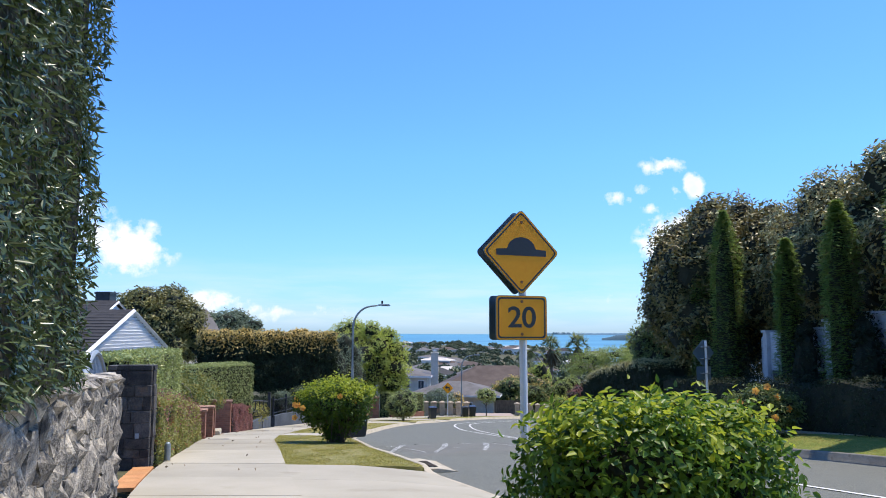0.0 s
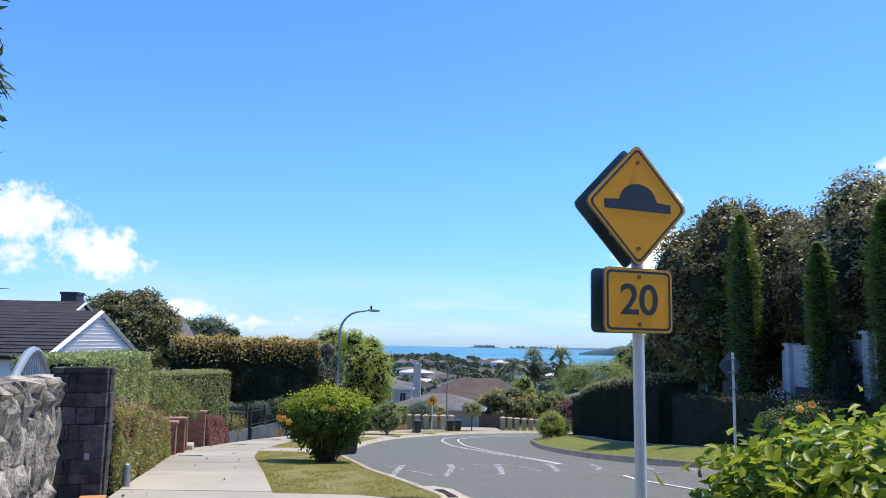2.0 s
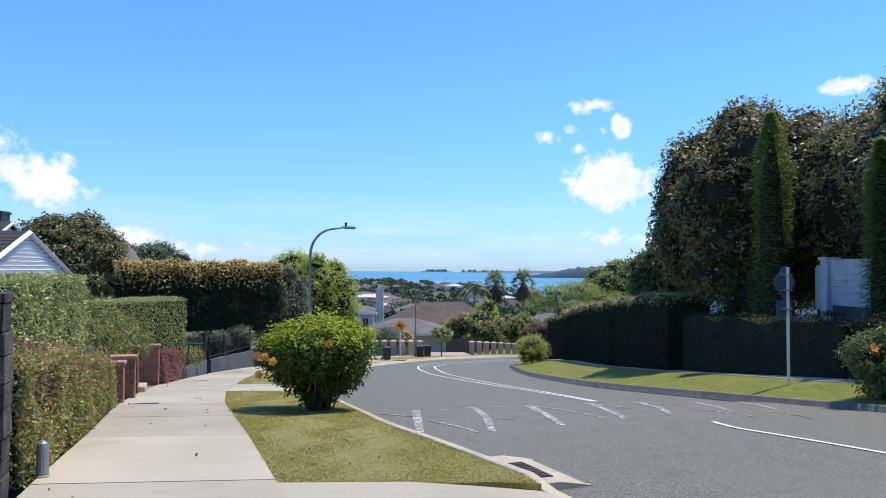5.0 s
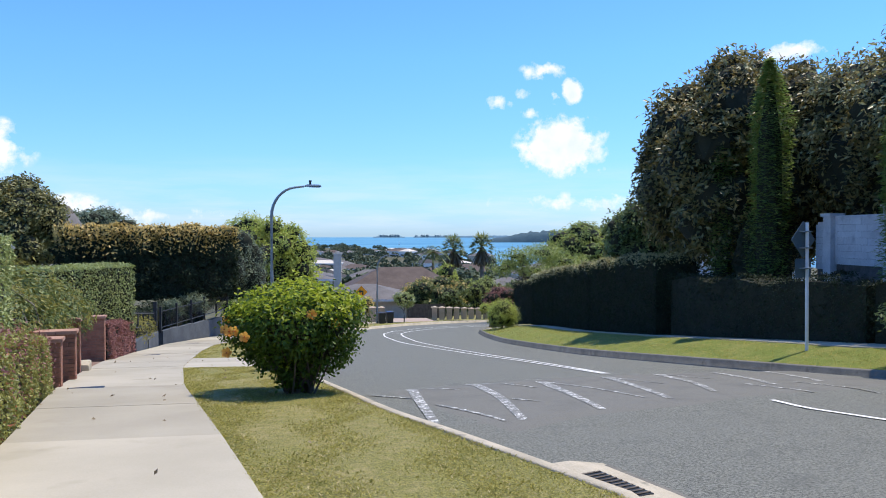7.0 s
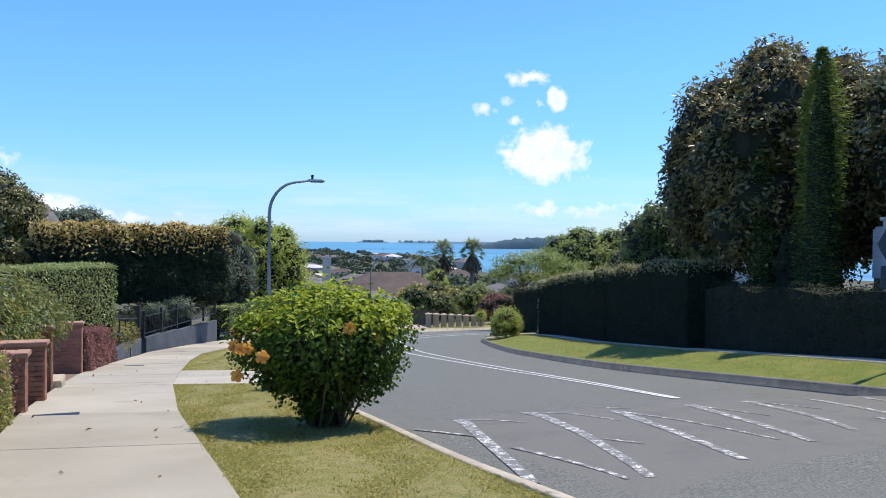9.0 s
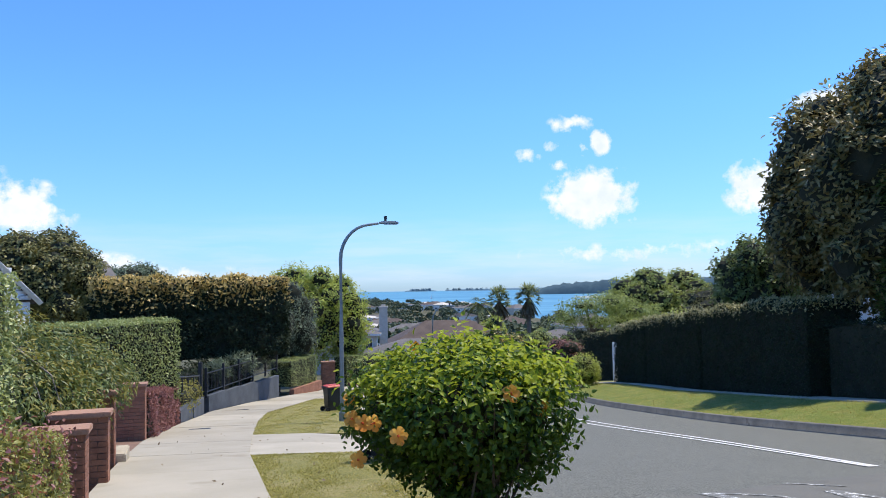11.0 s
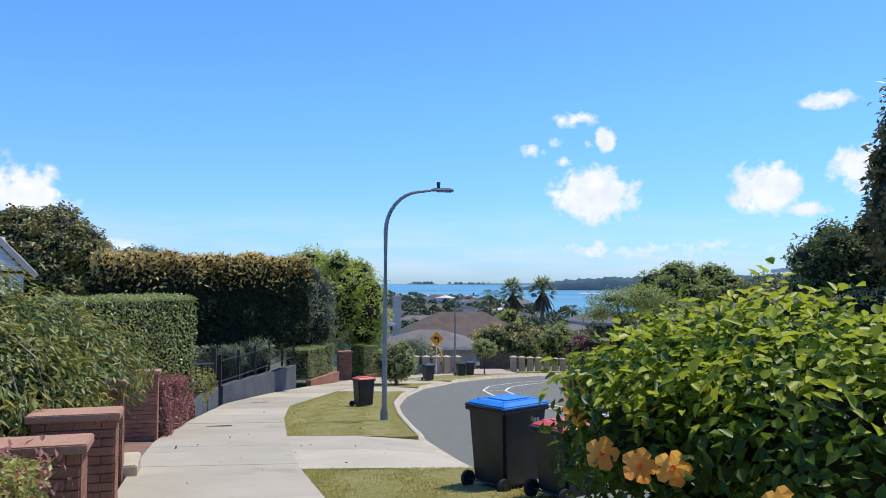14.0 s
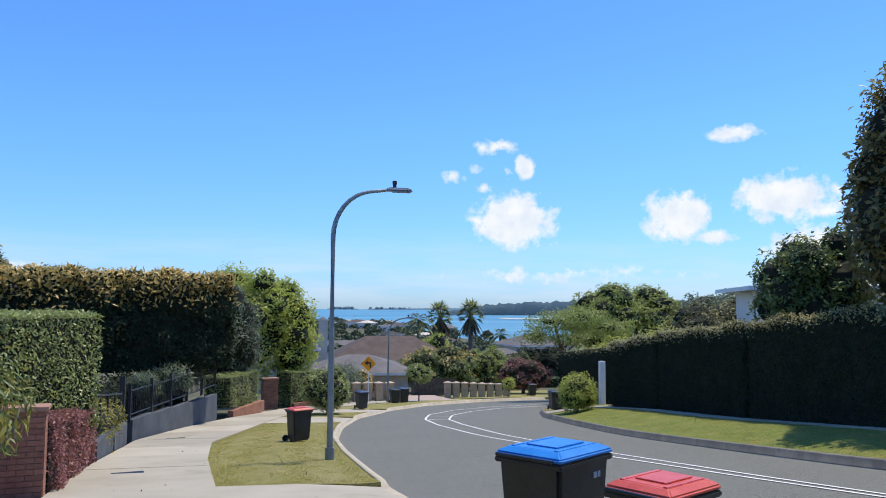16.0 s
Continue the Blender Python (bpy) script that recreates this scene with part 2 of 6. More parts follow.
GALV = mat_mottled("galvanised steel", (0.20, 0.24, 0.26), (0.30, 0.34, 0.36), 4, 50, 0.5, 0.15, metal=0.45)
SIGN_YELLOW = mat_mottled("sign yellow", (0.96, 0.345, 0.006), (1.0, 0.40, 0.012), 2, 30, 0.7, 0.02)
SIGN_BLACK = mat_mottled("sign black", (0.018, 0.02, 0.024), (0.03, 0.032, 0.036), 3, 30, 0.45, 0.04)
SIGN_BACK = mat_mottled("sign back", (0.085, 0.13, 0.155), (0.12, 0.17, 0.20), 3, 30, 0.5, 0.1, metal=0.3)
BOLT = mat_mottled("rusty bolt", (0.18, 0.07, 0.02), (0.26, 0.11, 0.04), 8, 60, 0.7, 0.2)
METAL_DARK = mat_mottled("black painted metal", (0.012, 0.016, 0.022), (0.03, 0.036, 0.045), 3, 40, 0.45, 0.1)
GATE_GREY = mat_mottled("grey painted gate", (0.24, 0.28, 0.32), (0.32, 0.36, 0.40), 3, 40, 0.5, 0.1)
BIN_BODY = mat_mottled("dark bin plastic", (0.012, 0.017, 0.020), (0.028, 0.035, 0.040), 3, 50, 0.4, 0.15)
LID_BLUE = mat_mottled("blue lid plastic", (0.01, 0.16, 0.52), (0.03, 0.24, 0.66), 3, 40, 0.35, 0.1)
LID_RED = mat_mottled("red lid plastic", (0.55, 0.07, 0.05), (0.68, 0.13, 0.09), 3, 40, 0.4, 0.1)
LID_NAVY = mat_mottled("navy lid plastic", (0.02, 0.05, 0.12), (0.035, 0.075, 0.17), 3, 40, 0.4, 0.1)
LID_DARK = mat_mottled("dark lid plastic", (0.015, 0.02, 0.03), (0.03, 0.036, 0.05), 3, 40, 0.4, 0.1)
RUBBER = mat_mottled("wheel rubber", (0.012, 0.012, 0.012), (0.025, 0.025, 0.025), 6, 50, 0.8, 0.2)
LETTERING = mat_mottled("white marking", (0.55, 0.56, 0.57), (0.66, 0.66, 0.66), 6, 60, 0.6, 0.05)
BARK = mat_mottled("bark", (0.075, 0.055, 0.038), (0.17, 0.135, 0.10), 3, 30, 0.95, 0.9)
TWIG = mat_mottled("pale twigs", (0.22, 0.19, 0.155), (0.38, 0.34, 0.29), 6, 40, 0.9, 0.4)
PALM_BARK = mat_mottled("palm bark", (0.13, 0.10, 0.075), (0.24, 0.20, 0.16), 2, 12, 0.95, 0.8)
# near-black solid filler inside foliage, coloured as the shade between leaves
CORE = mat_mottled("inner foliage shade", (0.010, 0.014, 0.007), (0.030, 0.032, 0.016), 2.0, 25, 1.0, 0.9)
PETAL = mat_leaf("orange petals", (0.95, 0.31, 0.03), (1.0, 0.50, 0.12), 0.5, 0.45, 3.0)
PETAL_RED = mat_mottled("red petals", (0.55, 0.06, 0.015), (0.75, 0.16, 0.04), 8, 60, 0.5, 0.1)
SEA, k = material("sea water")
pos = k.n("ShaderNodeNewGeometry").outputs["Position"]
swell = k.noise(pos, 0.05, 5, 0.6)
streaks = k.noise(k.v("MULTIPLY", pos, (0.004, 0.014, 1)), 1.0, 4)
finish(k, k.mix(k.ramp(streaks, 0.42, 0.66), (0.055, 0.215, 0.335), (0.13, 0.33, 0.42)), 0.5, swell, 0.3, 0.6)
SAND = mat_mottled("pale sand", (0.5, 0.46, 0.38), (0.62, 0.57, 0.48), 0.05, 2, 0.95, 0.2)
# bluish far-land tones with the haze of distance mixed into the colour
HAZY_HEADLAND = mat_mottled("hazy wooded headland", (0.040, 0.082, 0.105), (0.068, 0.118, 0.140), 0.02, 0.12, 1.0, 0.3)
HAZY_LAND = mat_mottled("hazy low land", (0.085, 0.165, 0.225), (0.115, 0.20, 0.26), 0.01, 0.05, 1.0, 0.2)
GLASS_DARK = mat_mottled("window glass", (0.03, 0.04, 0.05), (0.06, 0.075, 0.09), 0.5, 6, 0.08, 0.02)

L_HIBISCUS = mat_leaf("hibiscus leaves", (0.016, 0.046, 0.009), (0.11, 0.185, 0.022), 0.42, 0.32, 1.2, gloss=0.28)
L_FRONT = mat_leaf("glossy shrub leaves", (0.024, 0.07, 0.010), (0.135, 0.24, 0.028), 0.42, 0.3, 1.5, gloss=0.35)
L_YOUNG = mat_leaf("young leaves", (0.17, 0.235, 0.016), (0.42, 0.47, 0.045), 0.42, 0.4, 1.5, gloss=0.3)
L_TALL = mat_leaf("tall hedge leaves", (0.035, 0.058, 0.024), (0.11, 0.15, 0.06), 0.26, 0.12, 1.0, (0.16, 0.19, 0.10))
L_HEDGE = mat_leaf("clipped hedge leaves", (0.11, 0.155, 0.04), (0.40, 0.45, 0.155), 0.38, 0.25, 0.8, gloss=0.5)
L_MIXED = mat_leaf("red and green hedge leaves", (0.11, 0.135, 0.028), (0.38, 0.37, 0.11), 0.42, 0.28, 1.3, (0.36, 0.12, 0.07))
L_RED = mat_leaf("dark red leaves", (0.13, 0.05, 0.05), (0.34, 0.15, 0.125), 0.45, 0.22, 1.5)
# near-black leaf tone that carries the shade of hedge faces
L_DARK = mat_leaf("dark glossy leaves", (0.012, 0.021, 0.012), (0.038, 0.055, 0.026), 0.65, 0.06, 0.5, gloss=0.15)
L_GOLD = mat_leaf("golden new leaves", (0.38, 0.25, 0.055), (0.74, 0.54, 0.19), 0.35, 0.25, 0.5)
# lighter leaf tone that paints sunlight onto hedge tops and crowns
L_SUNLIT = mat_leaf("sunlit top leaves", (0.19, 0.19, 0.07), (0.48, 0.44, 0.21), 0.38, 0.18, 0.6)
L_BRONZE = mat_leaf("bronze magnolia leaves", (0.055, 0.078, 0.028), (0.29, 0.225, 0.08), 0.4, 0.2, 0.6, gloss=0.35)
L_BRIGHT = mat_leaf("bright tree leaves", (0.16, 0.22, 0.04), (0.50, 0.54, 0.12), 0.5, 0.38, 0.5)
L_OLIVE = mat_leaf("grey-green leaves", (0.08, 0.115, 0.07), (0.21, 0.26, 0.16), 0.5, 0.2, 0.6)
L_TREE = mat_leaf("tree leaves", (0.05, 0.088, 0.026), (0.20, 0.25, 0.075), 0.45, 0.22, 0.4)
L_CYPRESS = mat_leaf("cypress foliage", (0.08, 0.145, 0.032), (0.27, 0.36, 0.085), 0.6, 0.3, 0.8)
L_YELLOW = mat_leaf("yellow-green leaves", (0.13, 0.13, 0.02), (0.33, 0.30, 0.07), 0.5, 0.3, 1.5)
L_PALM = mat_leaf("palm fronds", (0.10, 0.14, 0.055), (0.32, 0.35, 0.15), 0.45, 0.3, 0.6)
L_PALM_DRY = mat_leaf("dry palm fronds", (0.15, 0.11, 0.06), (0.27, 0.21, 0.13), 0.7, 0.1, 0.6)
L_GARDEN = mat_leaf("mid-green garden leaves", (0.10, 0.15, 0.035), (0.36, 0.41, 0.11), 0.45, 0.36, 0.4)
L_KHAKI = mat_leaf("olive-brown leaves", (0.065, 0.082, 0.028), (0.30, 0.27, 0.09), 0.42, 0.15, 0.35)
# base colour lightened to imitate haze over the shore trees
L_HAZY = mat_leaf("haze-paled tree leaves", (0.045, 0.075, 0.045), (0.115, 0.14, 0.075), 0.7, 0.1, 0.05)


# ---- building helpers ----
def mesh_np(name, verts, faces, mat):
    """A mesh from arrays of corners and of triangles or quads."""
    verts, faces = np.asarray(verts, np.float32), np.asarray(faces, np.int32)
    me = bpy.data.meshes.new(name)
    me.vertices.add(len(verts))
    me.vertices.foreach_set("co", verts.ravel())
    n, c = faces.shape
    me.loops.add(n * c)
    me.loops.foreach_set("vertex_index", faces.ravel())
    me.polygons.add(n)
    me.polygons.foreach_set("loop_start", np.arange(0, n * c, c, dtype=np.int32))
    me.polygons.foreach_set("loop_total", np.full(n, c, np.int32))
    me.materials.append(mat)
    me.update(calc_edges=True)
    return me


def part(name, bm, mat, parent=None, label=""):
    """Links a bmesh or a mesh as one object, under a thing if one is given."""
    me = bm
    if isinstance(bm, bmesh.types.BMesh):
        bmesh.ops.recalc_face_normals(bm, faces=bm.faces)
        me = bpy.data.meshes.new(name)
        bm.to_mesh(me)
        bm.free()
        me.materials.append(mat)
    ob = new(name, me)
    ob.parent = parent
    return tagged(ob, label)


def thing(name, label, category, at=(0, 0, 0), rz=0.0, group="", kind=""):
    ob = new(name)
    ob.matrix_world = pose(*at, 0, 0, rz)
    return tagged(ob, label, category, group, kind)


def box(bm, c, s, rz=0.0, bevel=0.0, taper=1.0):
    """A box with its middle at c; taper narrows its top."""
    made = bmesh.ops.create_cube(bm, size=1.0)["verts"]
    for v in made:
        t = taper if v.co.z > 0 else 1.0
        v.co = Vector((v.co.x * s[0] * t, v.co.y * s[1] * t, v.co.z * s[2]))
    if bevel:
        edges = list({e for v in made for e in v.link_edges})
        made = bmesh.ops.bevel(bm, geom=edges, offset=bevel, segments=2, affect="EDGES", clamp_overlap=True)["verts"]
    bmesh.ops.transform(bm, matrix=pose(*c, 0, 0, rz), verts=list(made))
    return bm


def boxes(*items, bevel=0.0):
    bm = bmesh.new()
    for c, s in items:
        box(bm, c, s, bevel=bevel)
    return bm


def prism(outline, axis_from, axis_to):
    """A closed solid: the outline (pairs in x and z) drawn along y."""
    bm = bmesh.new()
    a = [bm.verts.new((x, axis_from, z)) for x, z in outline]
    b = [bm.verts.new((x, axis_to, z)) for x, z in outline]
    bm.faces.new(a), bm.faces.new(b[::-1])
    for i in range(len(a)):
        j = (i + 1) % len(a)
        bm.faces.new((a[i], a[j], b[j], b[i]))
    return bm


def tube(bm, points, radii, seg=8):
    """A tapered tube through the points."""
    points, rings = [Vector(p) for p in points], []
    for i, p in enumerate(points):
        d = (points[min(i + 1, len(points) - 1)] - points[max(i - 1, 0)]).normalized()
        q = d.to_track_quat("Z", "Y")
        rings.append([bm.verts.new(p + q @ Vector((math.cos(a), math.sin(a), 0)) * radii[i]) for a in (2 * math.pi * j / seg for j in range(seg))])
    for a, b in zip(rings, rings[1:]):
        for j in range(seg):
            bm.faces.new((a[j], a[(j + 1) % seg], b[(j + 1) % seg], b[j]))
    bm.faces.new(rings[0][::-1]), bm.faces.new(rings[-1])
    return bm


def cyl(bm, c, r, h, seg=16, axis="z", r2=None):
    m = {"z": pose(*c), "x": pose(*c, 0, 90, 0), "y": pose(*c, 90, 0, 0)}[axis]
    bmesh.ops.create_cone(bm, cap_ends=True, segments=seg, radius1=r, radius2=r if r2 is None else r2, depth=h, matrix=m)
    return bm


# ---- foliage ----
def unit(a):
    return a / np.maximum(np.linalg.norm(a, axis=-1, keepdims=True), 1e-9)


def leaf_mesh(name, P, N, length, width, mat, rng, up=0.3, loose=0.8, fold=0.25, oval=False):
    """Many small folded leaves at P, turned roughly along N."""
    n = len(P)
    u = unit(N * 0.75 + [0, 0, 0.45] + rng.normal(0, 0.62 * loose, (n, 3)))
    t = N * 0.55 + [0, 0, up] + rng.normal(0, 0.75, (n, 3))
    d = unit(t - (t * u).sum(1, keepdims=True) * u)
    s = np.cross(d, u)
    ln = (length * rng.uniform(0.65, 1.25, n))[:, None]
    wd = (width * rng.uniform(0.7, 1.2, n))[:, None]
    if not oval:
        V = np.stack([P, P + d * ln * 0.45 + s * wd / 2 + u * wd * fold, P + d * ln, P + d * ln * 0.45 - s * wd / 2 + u * wd * fold], 1)
        base = np.arange(n)[:, None] * 4
        F = np.concatenate([base + [0, 1, 2], base + [0, 2, 3]])
    else:
        lift = u * wd * fold
        V = np.stack([P, P + d * ln * 0.24 + s * wd * 0.44 + lift, P + d * ln * 0.58 + s * wd * 0.40 + lift * 0.8, P + d * ln * 1.06 - u * wd * 0.25,
                      P + d * ln * 0.58 - s * wd * 0.40 + lift * 0.8, P + d * ln * 0.24 - s * wd * 0.44 + lift], 1)
        base = np.arange(n)[:, None] * 6
        F = np.concatenate([base + [0, 1, 2, 3], base + [0, 3, 4, 5]])
    return mesh_np(name, V.reshape(-1, 3), F, mat)


def lumps(P, scale, amount):
    """Smooth uneven offsets, for outlines that are not straight."""
    x, y, z = (P * scale).T
    return amount * (np.sin(x * 2.1 + 1.3 * np.sin(y * 1.7 + z)) + np.sin(y * 2.7 + 1.1 * np.sin(z * 2.3 + x)) + np.sin(z * 2.4 + 1.7 * np.sin(x * 1.3 - y))) / 3


def blob_points(blobs, n, rng, depth=0.22, rough=0.10, floor=None):
    """Points in the outer shell of a cluster of rounded masses, with the way out from each."""
    B = np.array(blobs, float)
    area = (B[:, 3] * B[:, 4] + B[:, 3] * B[:, 5] + B[:, 4] * B[:, 5])
    clump = 9
    pick = rng.choice(len(B), int(n * 1.8 / clump) + 1, p=area / area.sum())
    d = unit(rng.normal(0, 1, (len(pick), 3)))
    c, r = B[pick, :3], B[pick, 3:6]
    out = 1 - depth * rng.random(len(pick)) ** 1.6 + rng.normal(0, 0.03, len(pick))
    P = c + d * r * (out + lumps(c + d * r, 2.2 / r.mean(), rough))[:, None]
    P, d, r, pick = (np.repeat(a, clump, 0) for a in (P, d, r, pick))
    P = P + rng.normal(0, 1, P.shape) * np.minimum(0.24, 0.075 * r.mean(1) + 0.02)[:, None]
    order = rng.permutation(len(P))
    P, d, r, pick = P[order], d[order], r[order], pick[order]
    keep = np.ones(len(P), bool)
    for i, b in enumerate(B):
        inside = (((P - b[:3]) / b[3:6]) ** 2).sum(1) < 0.55
        keep &= ~(inside & (pick != i))
    if floor is not None:
        keep &= P[:, 2] > floor
    return P[keep][:n], unit(d / r)[keep][:n]


def blob_core(blobs, k=0.8, floor=None):
    bm = bmesh.new()
    for b in blobs:
        made = bmesh.ops.create_icosphere(bm, subdivisions=2, radius=1.0)["verts"]
        for v in made:
            q = np.array([v.co])
            f = k * (1 + lumps(q, 3.0, 0.12)[0])
            v.co = Vector((b[0] + v.co.x * b[3] * f, b[1] + v.co.y * b[4] * f, b[2] + v.co.z * b[5] * f))
            if floor is not None:
                v.co.z = max(v.co.z, floor)
    return bm


def scatter_blobs(c, r, n, rng, size=0.5):
    """A crown: an inner mass and smaller masses round its outside."""
    out = [(*c, r[0] * 0.78, r[1] * 0.78, r[2] * 0.78)]
    for i in range(n):
        t, ph = 2 * math.pi * (i * 0.618 + rng.random() * 0.15), math.asin(min(1, max(-0.75, -0.55 + 1.5 * (i + 0.5) / n)))
        k = size * rng.uniform(0.75, 1.2)
        f = 1 - 0.75 * k
        out.append((c[0] + r[0] * f * math.cos(t) * math.cos(ph), c[1] + r[1] * f * math.sin(t) * math.cos(ph), c[2] + r[2] * f * math.sin(ph), r[0] * k, r[1] * k, r[2] * k * 0.9))
    return out


def limbs(base, top, radius, rng, count=5, spread=1.0):
    """A trunk and its limbs."""
    bm = bmesh.new()
    b, t = Vector(base), Vector(top)
    mid = b.lerp(t, 0.5) + Vector((rng.uniform(-.1, .1), rng.uniform(-.1, .1), 0)) * spread
    tube(bm, [b - Vector((0, 0, 0.15)), b.lerp(mid, 0.4), mid, t], [radius * 1.25, radius, radius * 0.8, radius * 0.35], 8)
    for i in range(count):
        a = 2 * math.pi * (i / count) + rng.uniform(-.4, .4)
        s = b.lerp(t, rng.uniform(0.3, 0.65))
        e = s + Vector((math.cos(a) * spread, math.sin(a) * spread, spread * rng.uniform(0.5, 1.1)))
        tube(bm, [s, s.lerp(e, 0.5) + Vector((0, 0, 0.12 * spread)), e], [radius * 0.5, radius * 0.32, radius * 0.12], 6)
    return bm


def tree(name, label, base, blobs, n, leaf, mat, rng, trunk=0.2, up=0.2, category="tree", extra=None, depth=0.25, core=0.8, floor=None, oval=False, rough=0.20, group=""):
    ob = thing(name, label, category, group=group)
    top = (blobs[0][0], blobs[0][1], blobs[0][2] + blobs[0][5] * 0.4)
    part("trunk", limbs(base, top, trunk, rng, 6, max(0.4, blobs[0][3] * 0.6)), BARK, ob)
    P, N = blob_points(blobs, n, rng, depth, rough, floor)
    crown = part("crown", leaf_mesh("crown", P, N, leaf[0], leaf[1], mat, rng, up, oval=oval), mat, ob)
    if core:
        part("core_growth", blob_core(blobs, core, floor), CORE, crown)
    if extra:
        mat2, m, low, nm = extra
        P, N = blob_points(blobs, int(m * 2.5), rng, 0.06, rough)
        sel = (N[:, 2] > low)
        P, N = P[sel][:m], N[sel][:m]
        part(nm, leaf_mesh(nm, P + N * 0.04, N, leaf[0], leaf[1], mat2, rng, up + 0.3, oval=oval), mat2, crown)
    return ob


def hedge(name, label, line, thick, base, top, density, leaf, mat, rng, extra=None, bumps=0.07, up=0.25, inset=0.12, oval=False, round_top=0.0, group=""):
    """A clipped hedge along a line of its middle; base and top give heights from x and y."""
    ob = thing(name, label, "hedge", group=group)
    line = np.array(line, float)
    P, N, bmc = [], [], bmesh.new()
    for a, b in zip(line, line[1:]):
        d = b - a
        ln = np.hypot(*d)
        d, s = d / ln, np.array([-d[1], d[0]]) / ln
        hgt = top(*a) - base(*a)
        faces = [("s", 1, ln * hgt), ("s", -1, ln * hgt), ("t", 0, ln * thick), ("e", 0, thick * hgt), ("e", 1, thick * hgt)]
        for kind, sign, area in faces:
            m = int(area * density)
            u, v = rng.random(m), rng.random(m)
            if kind == "s":
                xy = a + d * (u * ln)[:, None] + s * sign * thick / 2
                nrm = np.tile([*(s * sign), 0.0], (m, 1))
                h = v
            elif kind == "t":
                xy = a + d * (u * ln)[:, None] + s * ((v - 0.5) * thick)[:, None]
                nrm, h = np.tile([0, 0, 1.0], (m, 1)), np.ones(m)
            else:
                xy = a + d * ln * sign + s * ((u - 0.5) * thick)[:, None]
                nrm, h = np.tile([*(d * (2 * sign - 1)), 0.0], (m, 1)), v
            zb = np.array([base(x, y) for x, y in xy]) if m else np.zeros(0)
            zt = np.array([top(x, y) for x, y in xy]) if m else np.zeros(0)
            if round_top and kind == "t":
                zt = zt - round_top * (np.abs(v - 0.5) * 2) ** 3
            p = np.column_stack([xy, zb + (zt - zb) * h])
            if m:
                p += nrm * (lumps(p, 1.4, bumps) + lumps(p, 4.1, bumps * 0.5) - rng.random(m) * 0.10)[:, None]
                P.append(p), N.append(nrm)
        for i in range(max(1, int(ln / 1.5))):
            f0, f1 = i / max(1, int(ln / 1.5)), (i + 1) / max(1, int(ln / 1.5))
            p, q, w2 = a + d * (ln * f0 + (inset if i == 0 else 0)), a + d * (ln * f1 - (inset if f1 > 0.999 else 0)), thick / 2 - inset
            c = [(*(p - s * w2), base(*p)), (*(p + s * w2), base(*p)), (*(q + s * w2), base(*q)), (*(q - s * w2), base(*q))]
            lo = [bmc.verts.new(x) for x in c]
            hi = [bmc.verts.new((x[0], x[1], top(x[0], x[1]) - inset - round_top * 0.7)) for x in c]
            for f in ((lo[0], lo[1], lo[2], lo[3]), tuple(hi[::-1]), *((lo[j], hi[j], hi[(j + 1) % 4], lo[(j + 1) % 4]) for j in range(4))):
                bmc.faces.new(f)
    P, N = np.concatenate(P), np.concatenate(N)
    leaves = part("foliage", leaf_mesh("foliage", P, N, leaf[0], leaf[1], mat, rng, up, oval=oval), mat, ob)
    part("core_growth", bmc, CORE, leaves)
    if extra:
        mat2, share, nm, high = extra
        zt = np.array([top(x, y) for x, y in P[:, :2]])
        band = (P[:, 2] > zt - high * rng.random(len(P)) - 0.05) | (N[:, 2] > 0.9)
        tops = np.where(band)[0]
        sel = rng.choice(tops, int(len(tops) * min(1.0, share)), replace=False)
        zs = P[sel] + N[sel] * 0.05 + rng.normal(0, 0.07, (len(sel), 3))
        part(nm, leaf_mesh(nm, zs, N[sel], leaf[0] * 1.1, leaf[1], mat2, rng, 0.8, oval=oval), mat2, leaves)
    return ob


# ---- lie of the land ----
def curve(ys, xs, width=3.0):
    """A smoothed line x(y)."""
    t = np.arange(ys[0], ys[-1] + 0.25, 0.25)
    v = np.interp(t, ys, xs)
    k = np.hanning(int(width / 0.25) | 1)
    pad = len(k) // 2
    v2 = np.convolve(np.concatenate([2 * v[0] - v[pad:0:-1], v, 2 * v[-1] - v[-2:-pad - 2:-1]]), k / k.sum(), "valid")
    return lambda y: float(np.interp(y, t, v2))


ground_line = curve([-80, 0, 10, 14.3, 18.6, 22.4, 25, 30, 36, 41.4, 48.3, 57, 66, 77, 90, 120, 150, 220, 350, 600, 1400],
                    [4.5, .05, -.53, -.8, -1.13, -1.5, -1.76, -2.3, -2.98, -3.55, -4.25, -4.97, -5.75, -6.6, -7.7, -9.8, -12, -15, -17.2, -18.2, -18.6], 6.0)
kerb_l = curve([-12, -2, 3, 7, 10, 13, 16, 20.7, 25, 28.5, 32.5, 37.5, 44, 50, 55.5, 62.5, 69.5, 75.3, 80.5, 84],
               [12, 7.6, 5.4, 3.4, 1.9, .7, -.45, -2.0, -3.0, -3.75, -4.5, -5.0, -5.3, -5.4, -5.0, -3.9, -1.6, 1.6, 6.5, 14])
kerb_r = curve([-12, 1.5, 5.5, 9.5, 12.3, 14.8, 18.2, 22.3, 25.8, 30, 34, 38, 45, 50.5, 55, 60.5, 65.5, 69.5, 72.5, 75],
               [25, 19, 16.4, 13.9, 12.2, 10.9, 9.3, 8.3, 7.2, 6.4, 5.8, 5.3, 4.95, 4.75, 4.85, 5.3, 6.6, 9.2, 13.5, 20])
